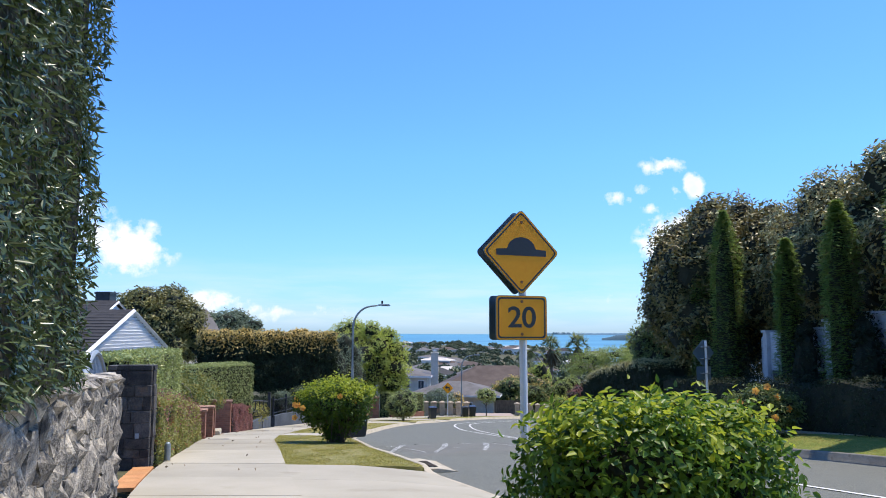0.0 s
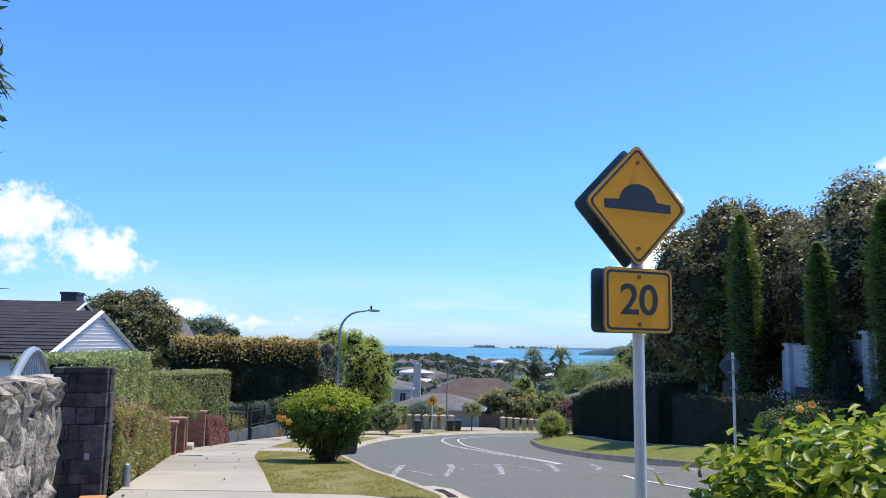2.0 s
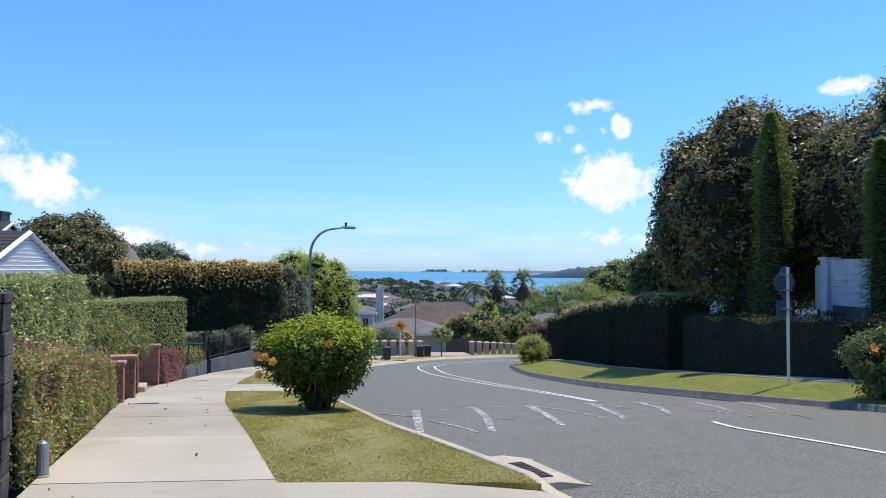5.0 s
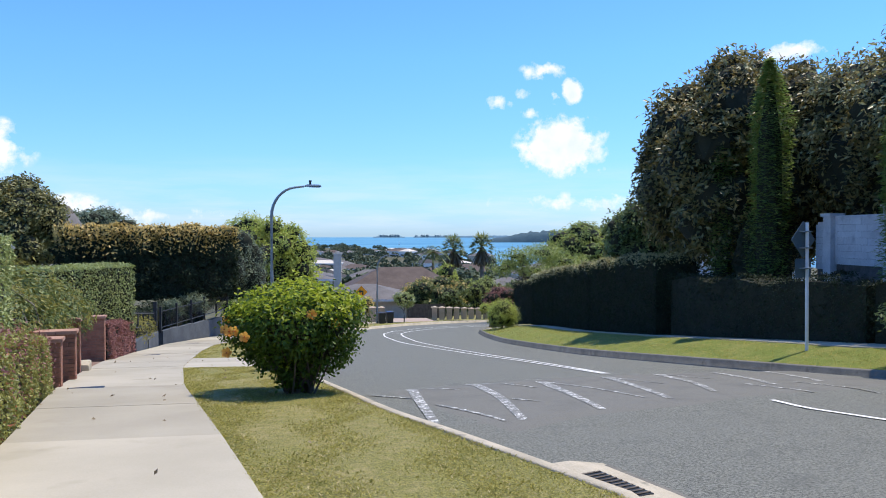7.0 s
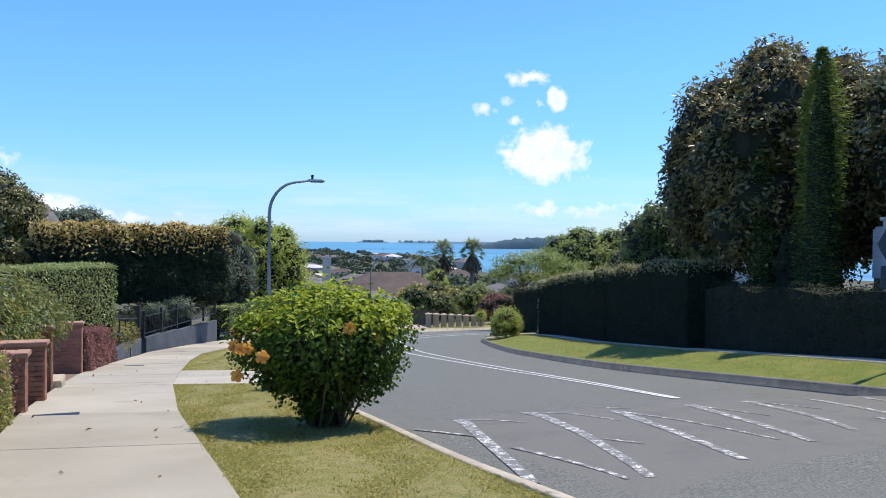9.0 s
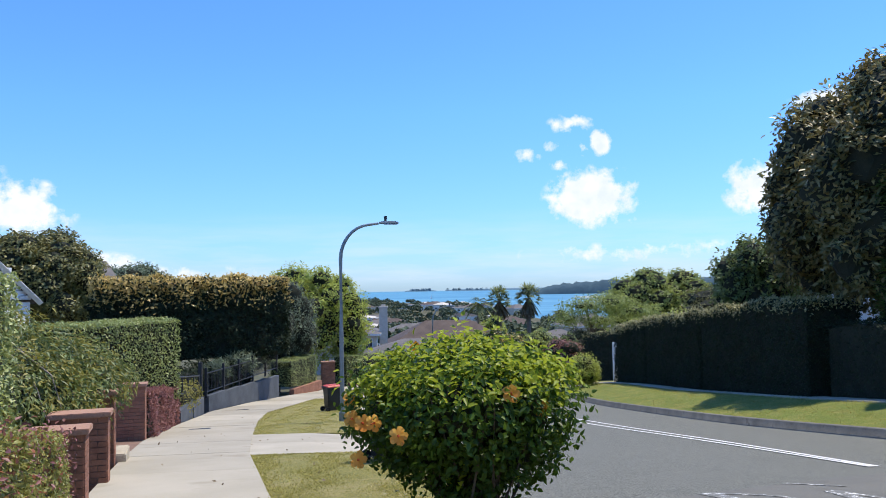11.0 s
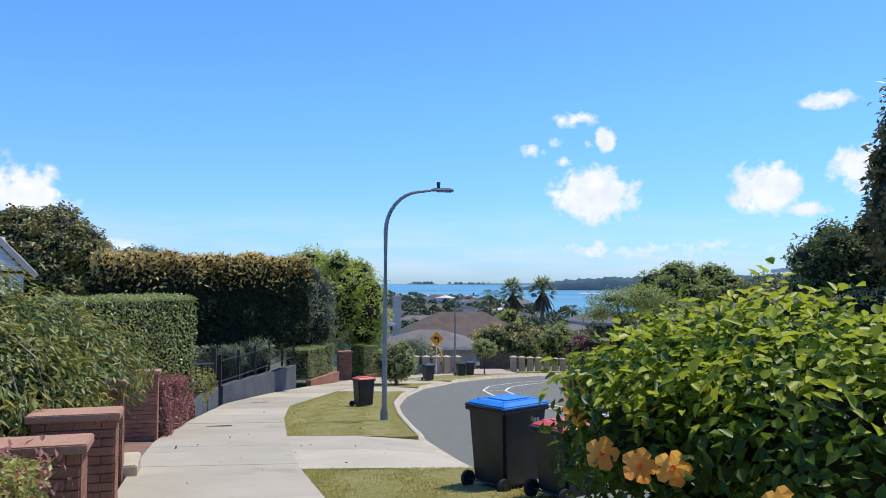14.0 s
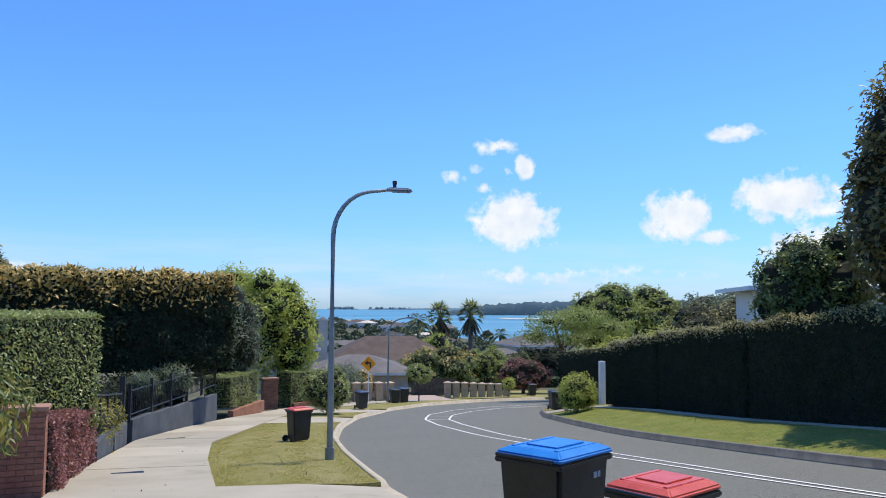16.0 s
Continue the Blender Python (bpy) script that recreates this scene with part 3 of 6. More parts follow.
path_l = curve([-12, -6, 0, 5, 11.6, 14.5, 18.9, 25.2, 31, 35.5, 41.5, 49.5, 55.5, 61, 66, 72, 77, 80.5, 84],
               [3.5, 1.5, -.4, -2.05, -4.2, -5.1, -6.2, -8.0, -9.4, -10.4, -11.2, -11.95, -11.3, -10.4, -9.6, -7.5, -4.5, -1, 6], 2.0)
path_r = curve([-12, -6, 0, 5, 11.6, 15, 18.6, 25, 30.9, 35.8, 42, 48, 54, 61, 66, 71, 75.5, 78.8, 82],
               [5.9, 3.9, 2.2, .55, -1.9, -2.9, -3.9, -5.7, -7.0, -7.8, -8.7, -9.3, -8.6, -7.8, -7.1, -5, -2.2, 1, 6.8], 2.0)


def side_rise(x, y):
    """The far side of the road lies a little higher."""
    t = min(1.0, max(0.0, (x - kerb_r(min(y, 70))) / 3.0))
    return 0.42 * t * t * (3 - 2 * t) * min(1.0, max(0.0, (75 - y) / 20))


def lawn_z(x, y):
    return ground_line(y) + 0.05 + side_rise(x, y)


def hump(x, y):
    u = y - 0.33 * (x + 1)
    return 0.075 * max(0.0, min(1.0, (u - 18.8) / 1.1, (24.9 - u) / 1.1))


def road_z(x, y):
    a, b = kerb_l(min(y, 84)), kerb_r(min(y, 75))
    f = min(1.0, max(0.0, (x - a) / max(0.5, b - a)))
    return ground_line(y) - 0.11 + 0.10 * (1 - (2 * f - 1) ** 2) + hump(x, y)


def strip(y0, y1, left, right, height, across=6, step=0.5):
    """A sheet between two lines of the plan."""
    ys = np.linspace(y0, y1, max(2, int((y1 - y0) / step) + 1))
    V, F = [], []
    for y in ys:
        a, b = left(y), right(y)
        for i in range(across + 1):
            x = a + (b - a) * i / across
            V.append((x, y, height(x, y, i / across)))
    for j in range(len(ys) - 1):
        for i in range(across):
            p = j * (across + 1) + i
            F.append((p, p + 1, p + across + 2, p + across + 1))
    return V, F


# the ground, one sheet out to the coast
def coast(x):
    return float(np.interp(x, [-900, -60, 40, 70, 85, 110, 220, 900], [1500, 1250, 1000, 760, 520, 470, 440, 420]))


def terrain_z(x, y):
    z = ground_line(min(max(y, -80), 1400))
    if -20 < y < 84 and path_l(min(max(y, -12), 84)) - 0.15 < x < max(kerb_r(min(max(y, -12), 75)) + 5, 9.0):
        z -= 0.35
    elif x > 8 and y < 75:
        z += 0.3 + 0.10 * max(0, min(12, x - 9)) * min(1, max(0, (70 - y) / 15))
    if y > 170:
        z += 2.2 * math.sin(x * 0.021 + 1) * math.sin(y * 0.013)
    over = y - coast(x)
    if over > -60:
        z -= max(0, (over + 60) / 60) * 3.2
    return max(z, -26)


xs = np.concatenate([np.arange(-700, -40, 30), np.arange(-40, 45, 1.5), np.arange(45, 700, 30)])
yy = np.concatenate([np.arange(-60, 100, 1.5), np.arange(100, 400, 10), np.arange(400, 1500, 40)])
V = [(x, y, terrain_z(x, y)) for y in yy for x in xs]
nx = len(xs)
F = [(j * nx + i, j * nx + i + 1, (j + 1) * nx + i + 1, (j + 1) * nx + i) for j in range(len(yy) - 1) for i in range(nx - 1)]
tagged(new("ground", mesh_np("ground", V, F, EARTH)), "dark garden earth and planting falling towards the sea", "ground", kind="structure")

V, F = [(-4900, -300, -20.6), (4900, -300, -20.6), (4900, 4900, -20.0), (-4900, 4900, -20.0)], [(0, 1, 2, 3)]
tagged(new("water", mesh_np("water", V, F, SEA)), "calm blue sea reaching to the horizon", "sea", kind="structure")

# the road
V, F = strip(-12, 75, kerb_l, kerb_r, lambda x, y, f: road_z(x, y), 44, 0.25)
road = tagged(new("road", mesh_np("road", V, F, ASPHALT)), "grey asphalt road bending downhill with worn markings", "road", kind="structure")
V, F = strip(70, 83.5, lambda y: kerb_l(min(y, 83.5)), lambda y: 40.0, lambda x, y, f: road_z(kerb_l(y), y) - 0.02, 4, 0.5)
part("road_bend", mesh_np("road_bend", V, F, ASPHALT), ASPHALT, road)
# the speed hump's lighter top, its edges running out into the road
def hump_foot(x):
    return float(np.interp(x, [-3, -1.07, .43, 2.19, 3.17, 8], [17.7, 18.75, 19.8, 20.4, 20.99, 22.8]))


V, F = [], []
for j in range(36):
    for i in range(49):
        g, f = j / 35, i / 48
        a = kerb_l(18.7 + 6.3 * g) + 0.35
        x = a + (kerb_r(23) - 0.5 - a) * f
        y = hump_foot(x) * (1 - g) + (25.0 + 0.33 * (x + 1)) * g
        rim = min(1.0, 14 * min(g, 1 - g, f, 1 - f))
        V.append((x, y, road_z(x, y) - 0.010 + 0.016 * rim))
F = [(j * 49 + i, j * 49 + i + 1, (j + 1) * 49 + i + 1, (j + 1) * 49 + i) for j in range(35) for i in range(48)]
part("speed_hump", mesh_np("speed_hump", V, F, HUMP_TOP), HUMP_TOP, road, "low asphalt speed hump across the road")


def road_stripe(name, pts, width, mat=PAINT, lift=0.012, end=None, label=""):
    """A painted line that lies on the road; end gives its width at the far end."""
    pts = [Vector((*p, 0)) for p in pts]
    fine = []
    for a, b in zip(pts, pts[1:]):
        m = max(2, int((b - a).length / 0.25))
        fine += [a.lerp(b, i / m) for i in range(m)]
    fine.append(pts[-1])
    fine = [(fine[max(i - 2, 0)] + fine[max(i - 1, 0)] + p + fine[min(i + 1, len(fine) - 1)] + fine[min(i + 2, len(fine) - 1)]) / 5 if 1 < i < len(fine) - 2 else p for i, p in enumerate(fine)]
    V, F = [], []
    for i, p in enumerate(fine):
        d = (fine[min(i + 1, len(fine) - 1)] - fine[max(i - 1, 0)]).normalized()
        wide = width + ((width if end is None else end) - width) * i / (len(fine) - 1)
        s = Vector((-d.y, d.x, 0)) * wide / 2
        for q in (p + s, p - s):
            V.append((q.x, q.y, road_z(q.x, q.y) + lift))
    F = [(2 * i, 2 * i + 1, 2 * i + 3, 2 * i + 2) for i in range(len(fine) - 1)]
    return part(name, mesh_np(name, V, F, mat), mat, road, label)


# worn triangles over the hump: a broad edge and a thin cracked edge each
for pts in ([(-1.57, 24.34), (-1.57, 22.0), (-1.55, 19.9)], [(-.44, 24.91), (-.31, 22.23), (-.45, 19.9)], [(.80, 24.3), (.80, 21.93), (.73, 20.4)],
            [(2.2, 24.8), (2.14, 22.56), (2.0, 21.2)], [(3.4, 25.3), (3.35, 23.34), (3.0, 21.9)], [(4.75, 25.6), (4.75, 24.2), (4.5, 22.8)], [(6.1, 26.1), (6.0, 24.6), (5.7, 23.4)]):
    road_stripe("hump_marking", pts, 0.19, end=0.12)
for pts in ([(-1.57, 24.34), (-.79, 23.45)], [(-1.35, 21.66), (-.98, 20.81), (-.68, 19.87)], [(-.44, 24.91), (.1, 24.2), (.5, 23.3)], [(-.18, 21.89), (.13, 21.46)], [(.76, 25.35), (1.12, 24.54)], [(-2.31, 23.35), (-1.56, 22.46)],
            [(.8, 24.3), (1.4, 22.9), (1.7, 21.4)], [(4.07, 22.99), (4.45, 21.57)], [(5.14, 23.28), (5.54, 21.6)], [(2.2, 24.8), (2.75, 23.3)], [(3.4, 25.3), (4.0, 24.0)]):
    road_stripe("hump_marking", pts, 0.09, end=0.06)
road_stripe("centre_line", [(3.4, 20.9), (4.7, 16.0), (6.4, 12.3), (9.4, 6.0), (13, -2)], 0.10, PAINT_LINE)
road_stripe("centre_line", [(2.85, 26.6), (2.4, 32), (1.75, 38), (0.9, 45), (.35, 50), (.05, 55), (.1, 58.5), (.9, 62), (2.6, 65.6), (5, 68.6), (9, 71.2)], 0.10, PAINT_LINE)
road_stripe("centre_line", [(2.75, 26.6), (2.0, 33), (1.15, 39), (.1, 45.5), (-.55, 50), (-1.0, 55), (-.95, 59), (-.1, 63.2), (1.8, 67), (4.6, 70), (8.8, 72.6)], 0.10, PAINT_LINE)
for y in (58.2, 61.0, 64.0):
    road_stripe("centre_line", [(-.9 + (y - 58) * .25, y + .6), (.1 + (y - 58) * .3, y - .1)], 0.08, PAINT_LINE)


# kerbs
def kerb(name, line, y0, y1, sign, label, drop=(), mat=KERB):
    """A kerb with a dished channel; it is lowered at driveways."""
    ys = np.arange(y0, y1, 0.4)
    prof = [(0.14, -0.3), (0.14, 0.0), (0.12, 0.012), (0.02, 0.008), (-0.012, -0.012), (-0.03, -0.085), (-0.10, -0.10), (-0.12, -0.3)]
    V, F = [], []
    for y in ys:
        d = Vector((line(min(y + .2, 84)) - line(y - .2), .4)).normalized()
        s = Vector((d.y, -d.x)) * sign
        low = 1.0
        for a, b in drop:
            if a - 0.6 < y < b + 0.6:
                low = min(low, max(0.12, min(1, max(a - y, y - b) / 0.6)))
        for o, h in prof:
            x, yy2 = line(y) + s.x * o, y + s.y * o
            rise = 0.12 if sign > 0 else 0.0
            V.append((x, yy2, ground_line(y) + (h + 0.06 if h > -0.08 else h) * 1.0 - (0 if h < -0.08 else (h + 0.14) * (1 - low)) + (rise * 0.3 if h > -0.08 else 0)))
    m = len(prof)
    F = [(j * m + i, j * m + i + 1, (j + 1) * m + i + 1, (j + 1) * m + i) for j in range(len(ys) - 1) for i in range(m - 1)]
    return tagged(new(name, mesh_np(name, V, F, mat)), label, "kerb", kind="structure")


kerb("kerb_near", kerb_l, -10, 83.5, -1, "pale worn concrete kerb beside the lawn", [(11.2, 15.4), (30.9, 36.3), (57.5, 61.5), (66, 69)])
kerb("kerb_far", kerb_r, -10, 74.5, 1, "grey concrete kerb under the grass verge", mat=KERB_SHADED)

# footpath of concrete slabs
footpath = tagged(new("pavement"), "pale concrete footpath with dark joints and stains", "footpath", kind="structure")
joints = [-9, -5.5, -2, 1.5, 4.8, 8.2, 11.4, 13.4, 15.6, 18.9, 21.9, 25.1, 28.2, 31.2, 34.2, 37.2, 40.2, 43.4, 46.4, 49.6, 52.8, 56, 59, 62, 65, 68, 71, 74, 77, 80]


def slab(name, y0, y1, left, right, height, parent, mat, gap=0.003, skew=0.0):
    V, F = strip(y0 + gap, y1 - gap, lambda y: left(y) + gap, lambda y: right(y) - gap, height, 4, 0.6)
    V = [(x, y + skew * (x - left(y)), z) for x, y, z in V]
    n, rows = 5, len(V) // 5
    rim = [i for i in range(5)] + [r * n + 4 for r in range(1, rows)] + [(rows - 1) * n + i for i in (3, 2, 1, 0)] + [r * n for r in range(rows - 2, 0, -1)]
    m, c = len(V), len(rim)
    V += [V[i] for i in rim] + [(V[i][0], V[i][1], V[i][2] - 0.10) for i in rim]
    F += [(m + i, m + (i + 1) % c, m + c + (i + 1) % c, m + c + i) for i in range(c)]
    return part(name, mesh_np(name, V, F, mat), mat, parent)


rng = np.random.default_rng(4)
for a, b in zip(joints, joints[1:]):
    tilt = rng.uniform(-0.004, 0.004)
    slab("slab", a, b, path_l, path_r, lambda x, y, f, tl=tilt: ground_line(y) + 0.06 + tl, footpath, CONCRETE, skew=0.05)
# dark bed of the joints
V, F = strip(-11.5, 82, path_l, path_r, lambda x, y, f: ground_line(y) + 0.045, 2, 0.5)
part("joint_bed", mesh_np("joint_bed", V, F, KERB), KERB, footpath)


def cross_z(x, y, f):
    return ground_line(y) + 0.06 - 0.10 * max(0, f - 0.55) / 0.45


for nm, a, b in (("driveway_1", 11.0, 15.6), ("driveway_2", 30.8, 36.4), ("driveway_3", 57.2, 61.8), ("driveway_4", 66, 69.2)):
    drive = tagged(new(nm), "pale concrete driveway crossing between two lawns", "driveway", kind="structure")
    mid = (a + b) / 2
    for p, q in ((a, mid), (mid, b)):
        slab("slab", p, q, path_r, lambda y: kerb_l(y) - 0.14, cross_z, drive, CONCRETE)


def blades(name, region, n, rng, parent, size=0.05):
    """Short grass blades on a lawn."""
    y0, y1, left, right = region
    y = rng.uniform(y0, y1, n * 2)
    a, b = np.array([left(v) for v in y]), np.array([right(v) for v in y])
    keep = rng.random(n * 2) * (b - a).max() < (b - a)
    y, a, b = y[keep][:n], a[keep][:n], b[keep][:n]
    x = a + (b - a) * rng.random(len(y))
    P = np.column_stack([x, y, [lawn_z(p, q) for p, q in zip(x, y)]])
    N = np.tile([0, 0, 1.0], (len(P), 1))
    return tagged(part(name, leaf_mesh(name, P, N, size, 0.012, BLADE, rng, 0.5, 0.7), BLADE, parent), kind="stuff")


def lawn(name, y0, y1, left, right, label, n, size=0.05, across=10, mat=GRASS_SOIL):
    def z(x, y, f):
        edge = min(f, 1 - f, (y - y0) / 2, (y1 - y) / 2) * 6
        return lawn_z(x, y) + 0.02 * min(1, max(0, edge)) + 0.012 * math.sin(x * 5 + math.sin(y * 3)) - 0.01
    V, F = strip(y0, y1, left, right, z, across, 0.4)
    c = across + 1
    rows = len(V) // c
    rim = list(range(c)) + [r * c + across for r in range(1, rows)] + [(rows - 1) * c + i for i in range(across - 1, -1, -1)] + [r * c for r in range(rows - 2, 0, -1)]
    m, e = len(V), len(rim)
    V += [V[i] for i in rim] + [(V[i][0], V[i][1], V[i][2] - 0.25) for i in rim]
    F += [(m + i, m + (i + 1) % e, m + e + (i + 1) % e, m + e + i) for i in range(e)]
    ob = tagged(new(name, mesh_np(name, V, F, mat)), label, "lawn", kind="structure")
    if n:
        blades("grass", (y0, y1, left, right), n, np.random.default_rng(9), ob, size)
    return ob


verge = lambda y: kerb_l(y) - 0.15
lawn("lawn_1", 15.6, 30.8, path_r, verge, "dry mown grass strip with brown patches", 95000, 0.045)
lawn("lawn_2", 36.4, 57.2, path_r, verge, "mown grass strip round a street lamp", 50000, 0.055)
lawn("lawn_3", 61.8, 66, path_r, verge, "small mown grass strip", 4000, 0.07)
lawn("lawn_4", 69.2, 81, path_r, verge, "small mown grass strip", 4000, 0.07)
lawn("lawn_5", -11, 11.0, path_r, verge, "grass strip under a clipped shrub", 9000)
far_path_l = lambda y: kerb_r(min(y, 74)) + float(np.interp(y, [-10, 20, 28, 35, 45, 55, 62, 74], [3.0, 2.4, 2.3, 3.0, 3.2, 3.1, 2.4, 2.0]))
lawn("lawn_6", -10, 61, lambda y: kerb_r(y) + 0.15, far_path_l, "bright green grass verge below a dark hedge", 55000, 0.075, mat=LUSH)
lawn("lawn_7", 63.5, 74, lambda y: kerb_r(y) + 0.15, lambda y: kerb_r(y) + 6, "grass verge beside a driveway", 3000, 0.07)
far_path = tagged(new("pavement_far"), "concrete footpath in the shade of a hedge", "footpath", kind="structure")
for a in np.arange(-9, 61, 3.5):
    slab("slab", a, min(a + 3.5, 61), far_path_l, lambda y: far_path_l(y) + 1.15, lambda x, y, f: lawn_z(x, y) + 0.015, far_path, CONCRETE)
driveway = tagged(new("driveway_5"), "pale concrete driveway at the end of the tall hedge", "driveway", kind="structure")
slab("slab", 61, 63.5, lambda y: kerb_r(y) + 0.16, lambda y: kerb_r(y) + 9, lambda x, y, f: lawn_z(x, y) + 0.01, driveway, CONCRETE)


# ---- left side: stone wall, gate, hedges ----
def stone_mesh(seed):
    """A rough building stone, about one unit across, its face towards -y."""
    r = np.random.default_rng(seed)
    bm = bmesh.new()
    bmesh.ops.create_cube(bm, size=1.0)
    bmesh.ops.subdivide_edges(bm, edges=list(bm.edges), cuts=1, use_grid_fill=True)
    for v in bm.verts:
        q = v.co.copy()
        e = sum(abs(c) > 0.49 for c in q)
        v.co = q * (1.0 if e < 2 else 0.93 if e == 2 else 0.84)
        v.co += Vector(r.uniform(-0.085, 0.085, 3))
        if q.y < -0.4 and e == 1:
            v.co.y -= r.uniform(0.05, 0.35)
    me = bpy.data.meshes.new("stone")
    bm.to_mesh(me)
    bm.free()
    me.materials.append(BASALT)
    return me


STONES = [stone_mesh(i) for i in range(14)]
rng = np.random.default_rng(11)
wall_a, wall_b = Vector((-1.85, 3.5)), Vector((-4.62, 12.05))
wall_start = wall_b + (wall_a - wall_b) * 2.1
along = (wall_b - wall_start).normalized()
wall_len = (wall_b - wall_start).length
back = Vector((-along.y, along.x))
turn_deg = math.degrees(math.atan2(along.y, along.x))


def wall_top(d):
    y = wall_start.y + along.y * d
    return float(np.interp(y, [-8, 6, 12.1], [1.55, 1.17, 0.99]))


stone_wall = thing("stone_wall", "rough dark and grey rubble stone garden wall", "wall")
bm = bmesh.new()
pts = []
for d in np.linspace(0, wall_len, 20):
    p = wall_start + along * d
    z0, z1 = ground_line(p.y) - 0.2, wall_top(d) - 0.06
    a, b = p + back * 0.10, p + back * 0.48
    pts.append([bm.verts.new((a.x, a.y, z0)), bm.verts.new((a.x, a.y, z1)), bm.verts.new((b.x, b.y, z1)), bm.verts.new((b.x, b.y, z0))])
for p, q in zip(pts, pts[1:]):
    for i in range(4):
        bm.faces.new((p[i], p[(i + 1) % 4], q[(i + 1) % 4], q[i]))
bm.faces.new(pts[0]), bm.faces.new(pts[-1][::-1])
part("mortar", bm, MORTAR, stone_wall)


def lay_stone(parent, d, off, z, wd, dp, ht, face_turn, roll):
    p = wall_start + along * d + back * off
    ob = new("stone", STONES[int(rng.integers(len(STONES)))])
    ob.parent = parent
    ob.matrix_world = pose(p.x, p.y, z, rng.uniform(-5, 5), roll, turn_deg + face_turn + rng.uniform(-7, 7)) @ Matrix.Diagonal((wd, dp, ht, 1))


d0 = wall_len * 0.40
cols = []
d = d0
while d < wall_len - 0.05:
    wide = min(rng.uniform(0.30, 0.52), max(0.2, wall_len - d))
    p = wall_start + along * d
    z, z1 = ground_line(p.y) - 0.05, wall_top(d) - 0.10
    while z < z1:
        h = min(rng.uniform(0.16, 0.50), z1 - z + 0.08)
        n = 2 if rng.random() < 0.35 and wide > 0.36 else 1
        for i in range(n):
            lay_stone(stone_wall, d + wide * (i + 0.5) / n + rng.uniform(-.05, .05), 0.09, z + h / 2, wide / n * 1.10, 0.24, h * 1.08, 0, rng.uniform(-14, 14))
        z += h
    lay_stone(stone_wall, d + wide / 2, 0.13, wall_top(d) - 0.06, wide * 1.08, 0.30, rng.uniform(0.13, 0.2), 0, rng.uniform(-4, 4))
    lay_stone(stone_wall, d + wide / 2 + 0.1, 0.40, wall_top(d) - 0.06, wide * 1.1, 0.30, rng.uniform(0.12, 0.18), 0, rng.uniform(-4, 4))
    d += wide
for z in np.arange(ground_line(12) + 0.1, wall_top(wall_len) - 0.1, 0.30):
    for o in (0.18, 0.40):
        lay_stone(stone_wall, wall_len - 0.04, o, z + rng.uniform(-.05, .05), 0.28, 0.22, 0.32, 90, rng.uniform(-8, 8))

# dark block pillar beyond the gate
PILLAR_AT = (-5.72, 14.95)
pz = ground_line(14.9)
pillar = thing("stone_pillar", "square dark basalt block gate pillar", "pillar", (PILLAR_AT[0], PILLAR_AT[1], pz), 14)
part("mortar", boxes(((0, 0, 0.88), (0.68, 0.46, 1.84))), MORTAR, pillar)


def block_mesh(mat, sx, sy, sz, bevel=0.012):
    bm = box(bmesh.new(), (0, 0, 0), (sx, sy, sz), bevel=0)
    bmesh.ops.bevel(bm, geom=list(bm.edges), offset=bevel, segments=1, affect="EDGES")
    me = bpy.data.meshes.new("block")
    bm.to_mesh(me)
    bm.free()
    me.materials.append(mat)
    return me


BLOCK = block_mesh(DARK_STONE, 1, 1, 1, 0.035)


def lay(name, me, parent, at, size, rz=0.0, rx=0.0, ry=0.0):
    ob = new(name, me)
    ob.parent = parent
    ob.matrix_basis = pose(*at, rx, ry, rz) @ Matrix.Diagonal((*size, 1))
    return ob


rng = np.random.default_rng(21)
z, row = 0.0, 0
while z < 1.80:
    h = min(rng.uniform(0.12, 0.27), 1.86 - z)
    cuts = [-0.37] + sorted(rng.uniform(-0.24, 0.24, int(rng.integers(1, 4)))) + [0.37]
    for a, b in zip(cuts, cuts[1:]):
        if b - a > 0.03:
            lay("block", BLOCK, pillar, ((a + b) / 2, -0.20, z + h / 2), (b - a - 0.006, 0.11 + rng.uniform(0, .06), h - rng.uniform(0.004, 0.012)), rx=rng.uniform(-2, 2))
    lay("block", BLOCK, pillar, (0, 0.20, z + h / 2), (0.73, 0.12, h - 0.008))
    for x in (0.34, -0.34):
        lay("block", BLOCK, pillar, (x, 0, z + h / 2), (0.10 + rng.uniform(0, .06), 0.30, h - 0.008), ry=rng.uniform(-3, 3))
    z += h
part("doorbell", boxes(((0.16, -0.283, 0.62), (0.07, 0.02, 0.09)), bevel=0.004), GATE_GREY, pillar, "small grey doorbell plate")

# arched gate set back between wall and pillar
gate = thing("metal_gate", "grey metal garden gate with an arched top, closed", "gate", (-5.75, 13.55, ground_line(13.5)), 108)
bm = bmesh.new()
for x in (-1.15, 1.15):
    box(bm, (x, 0, 0.85), (0.06, 0.05, 1.7))
box(bm, (0, 0, 0.12), (2.3, 0.05, 0.08)), box(bm, (0, 0, 1.55), (2.3, 0.05, 0.06))
part("gate_frame", bm, GATE_GREY, gate)
arch = [(-1.15 + 2.3 * i / 16, 0, 1.62 + 0.40 * math.sin(math.pi * i / 16)) for i in range(17)]
part("arch", tube(bmesh.new(), arch, [0.05] * 17, 8), GATE_GREY, gate)
for i in range(1, 16):
    x = -1.15 + 2.3 * i / 16
    part("bar", boxes(((x, 0, 0.85 + 0.2 * math.sin(math.pi * i / 16)), (0.022, 0.022, 1.5 + 0.4 * math.sin(math.pi * i / 16)))), GATE_GREY, gate)
threshold = thing("gate_threshold", "terracotta paving strip at the gate entrance", "paving", (-4.95, 13.4, ground_line(13.4) + 0.055), 107)
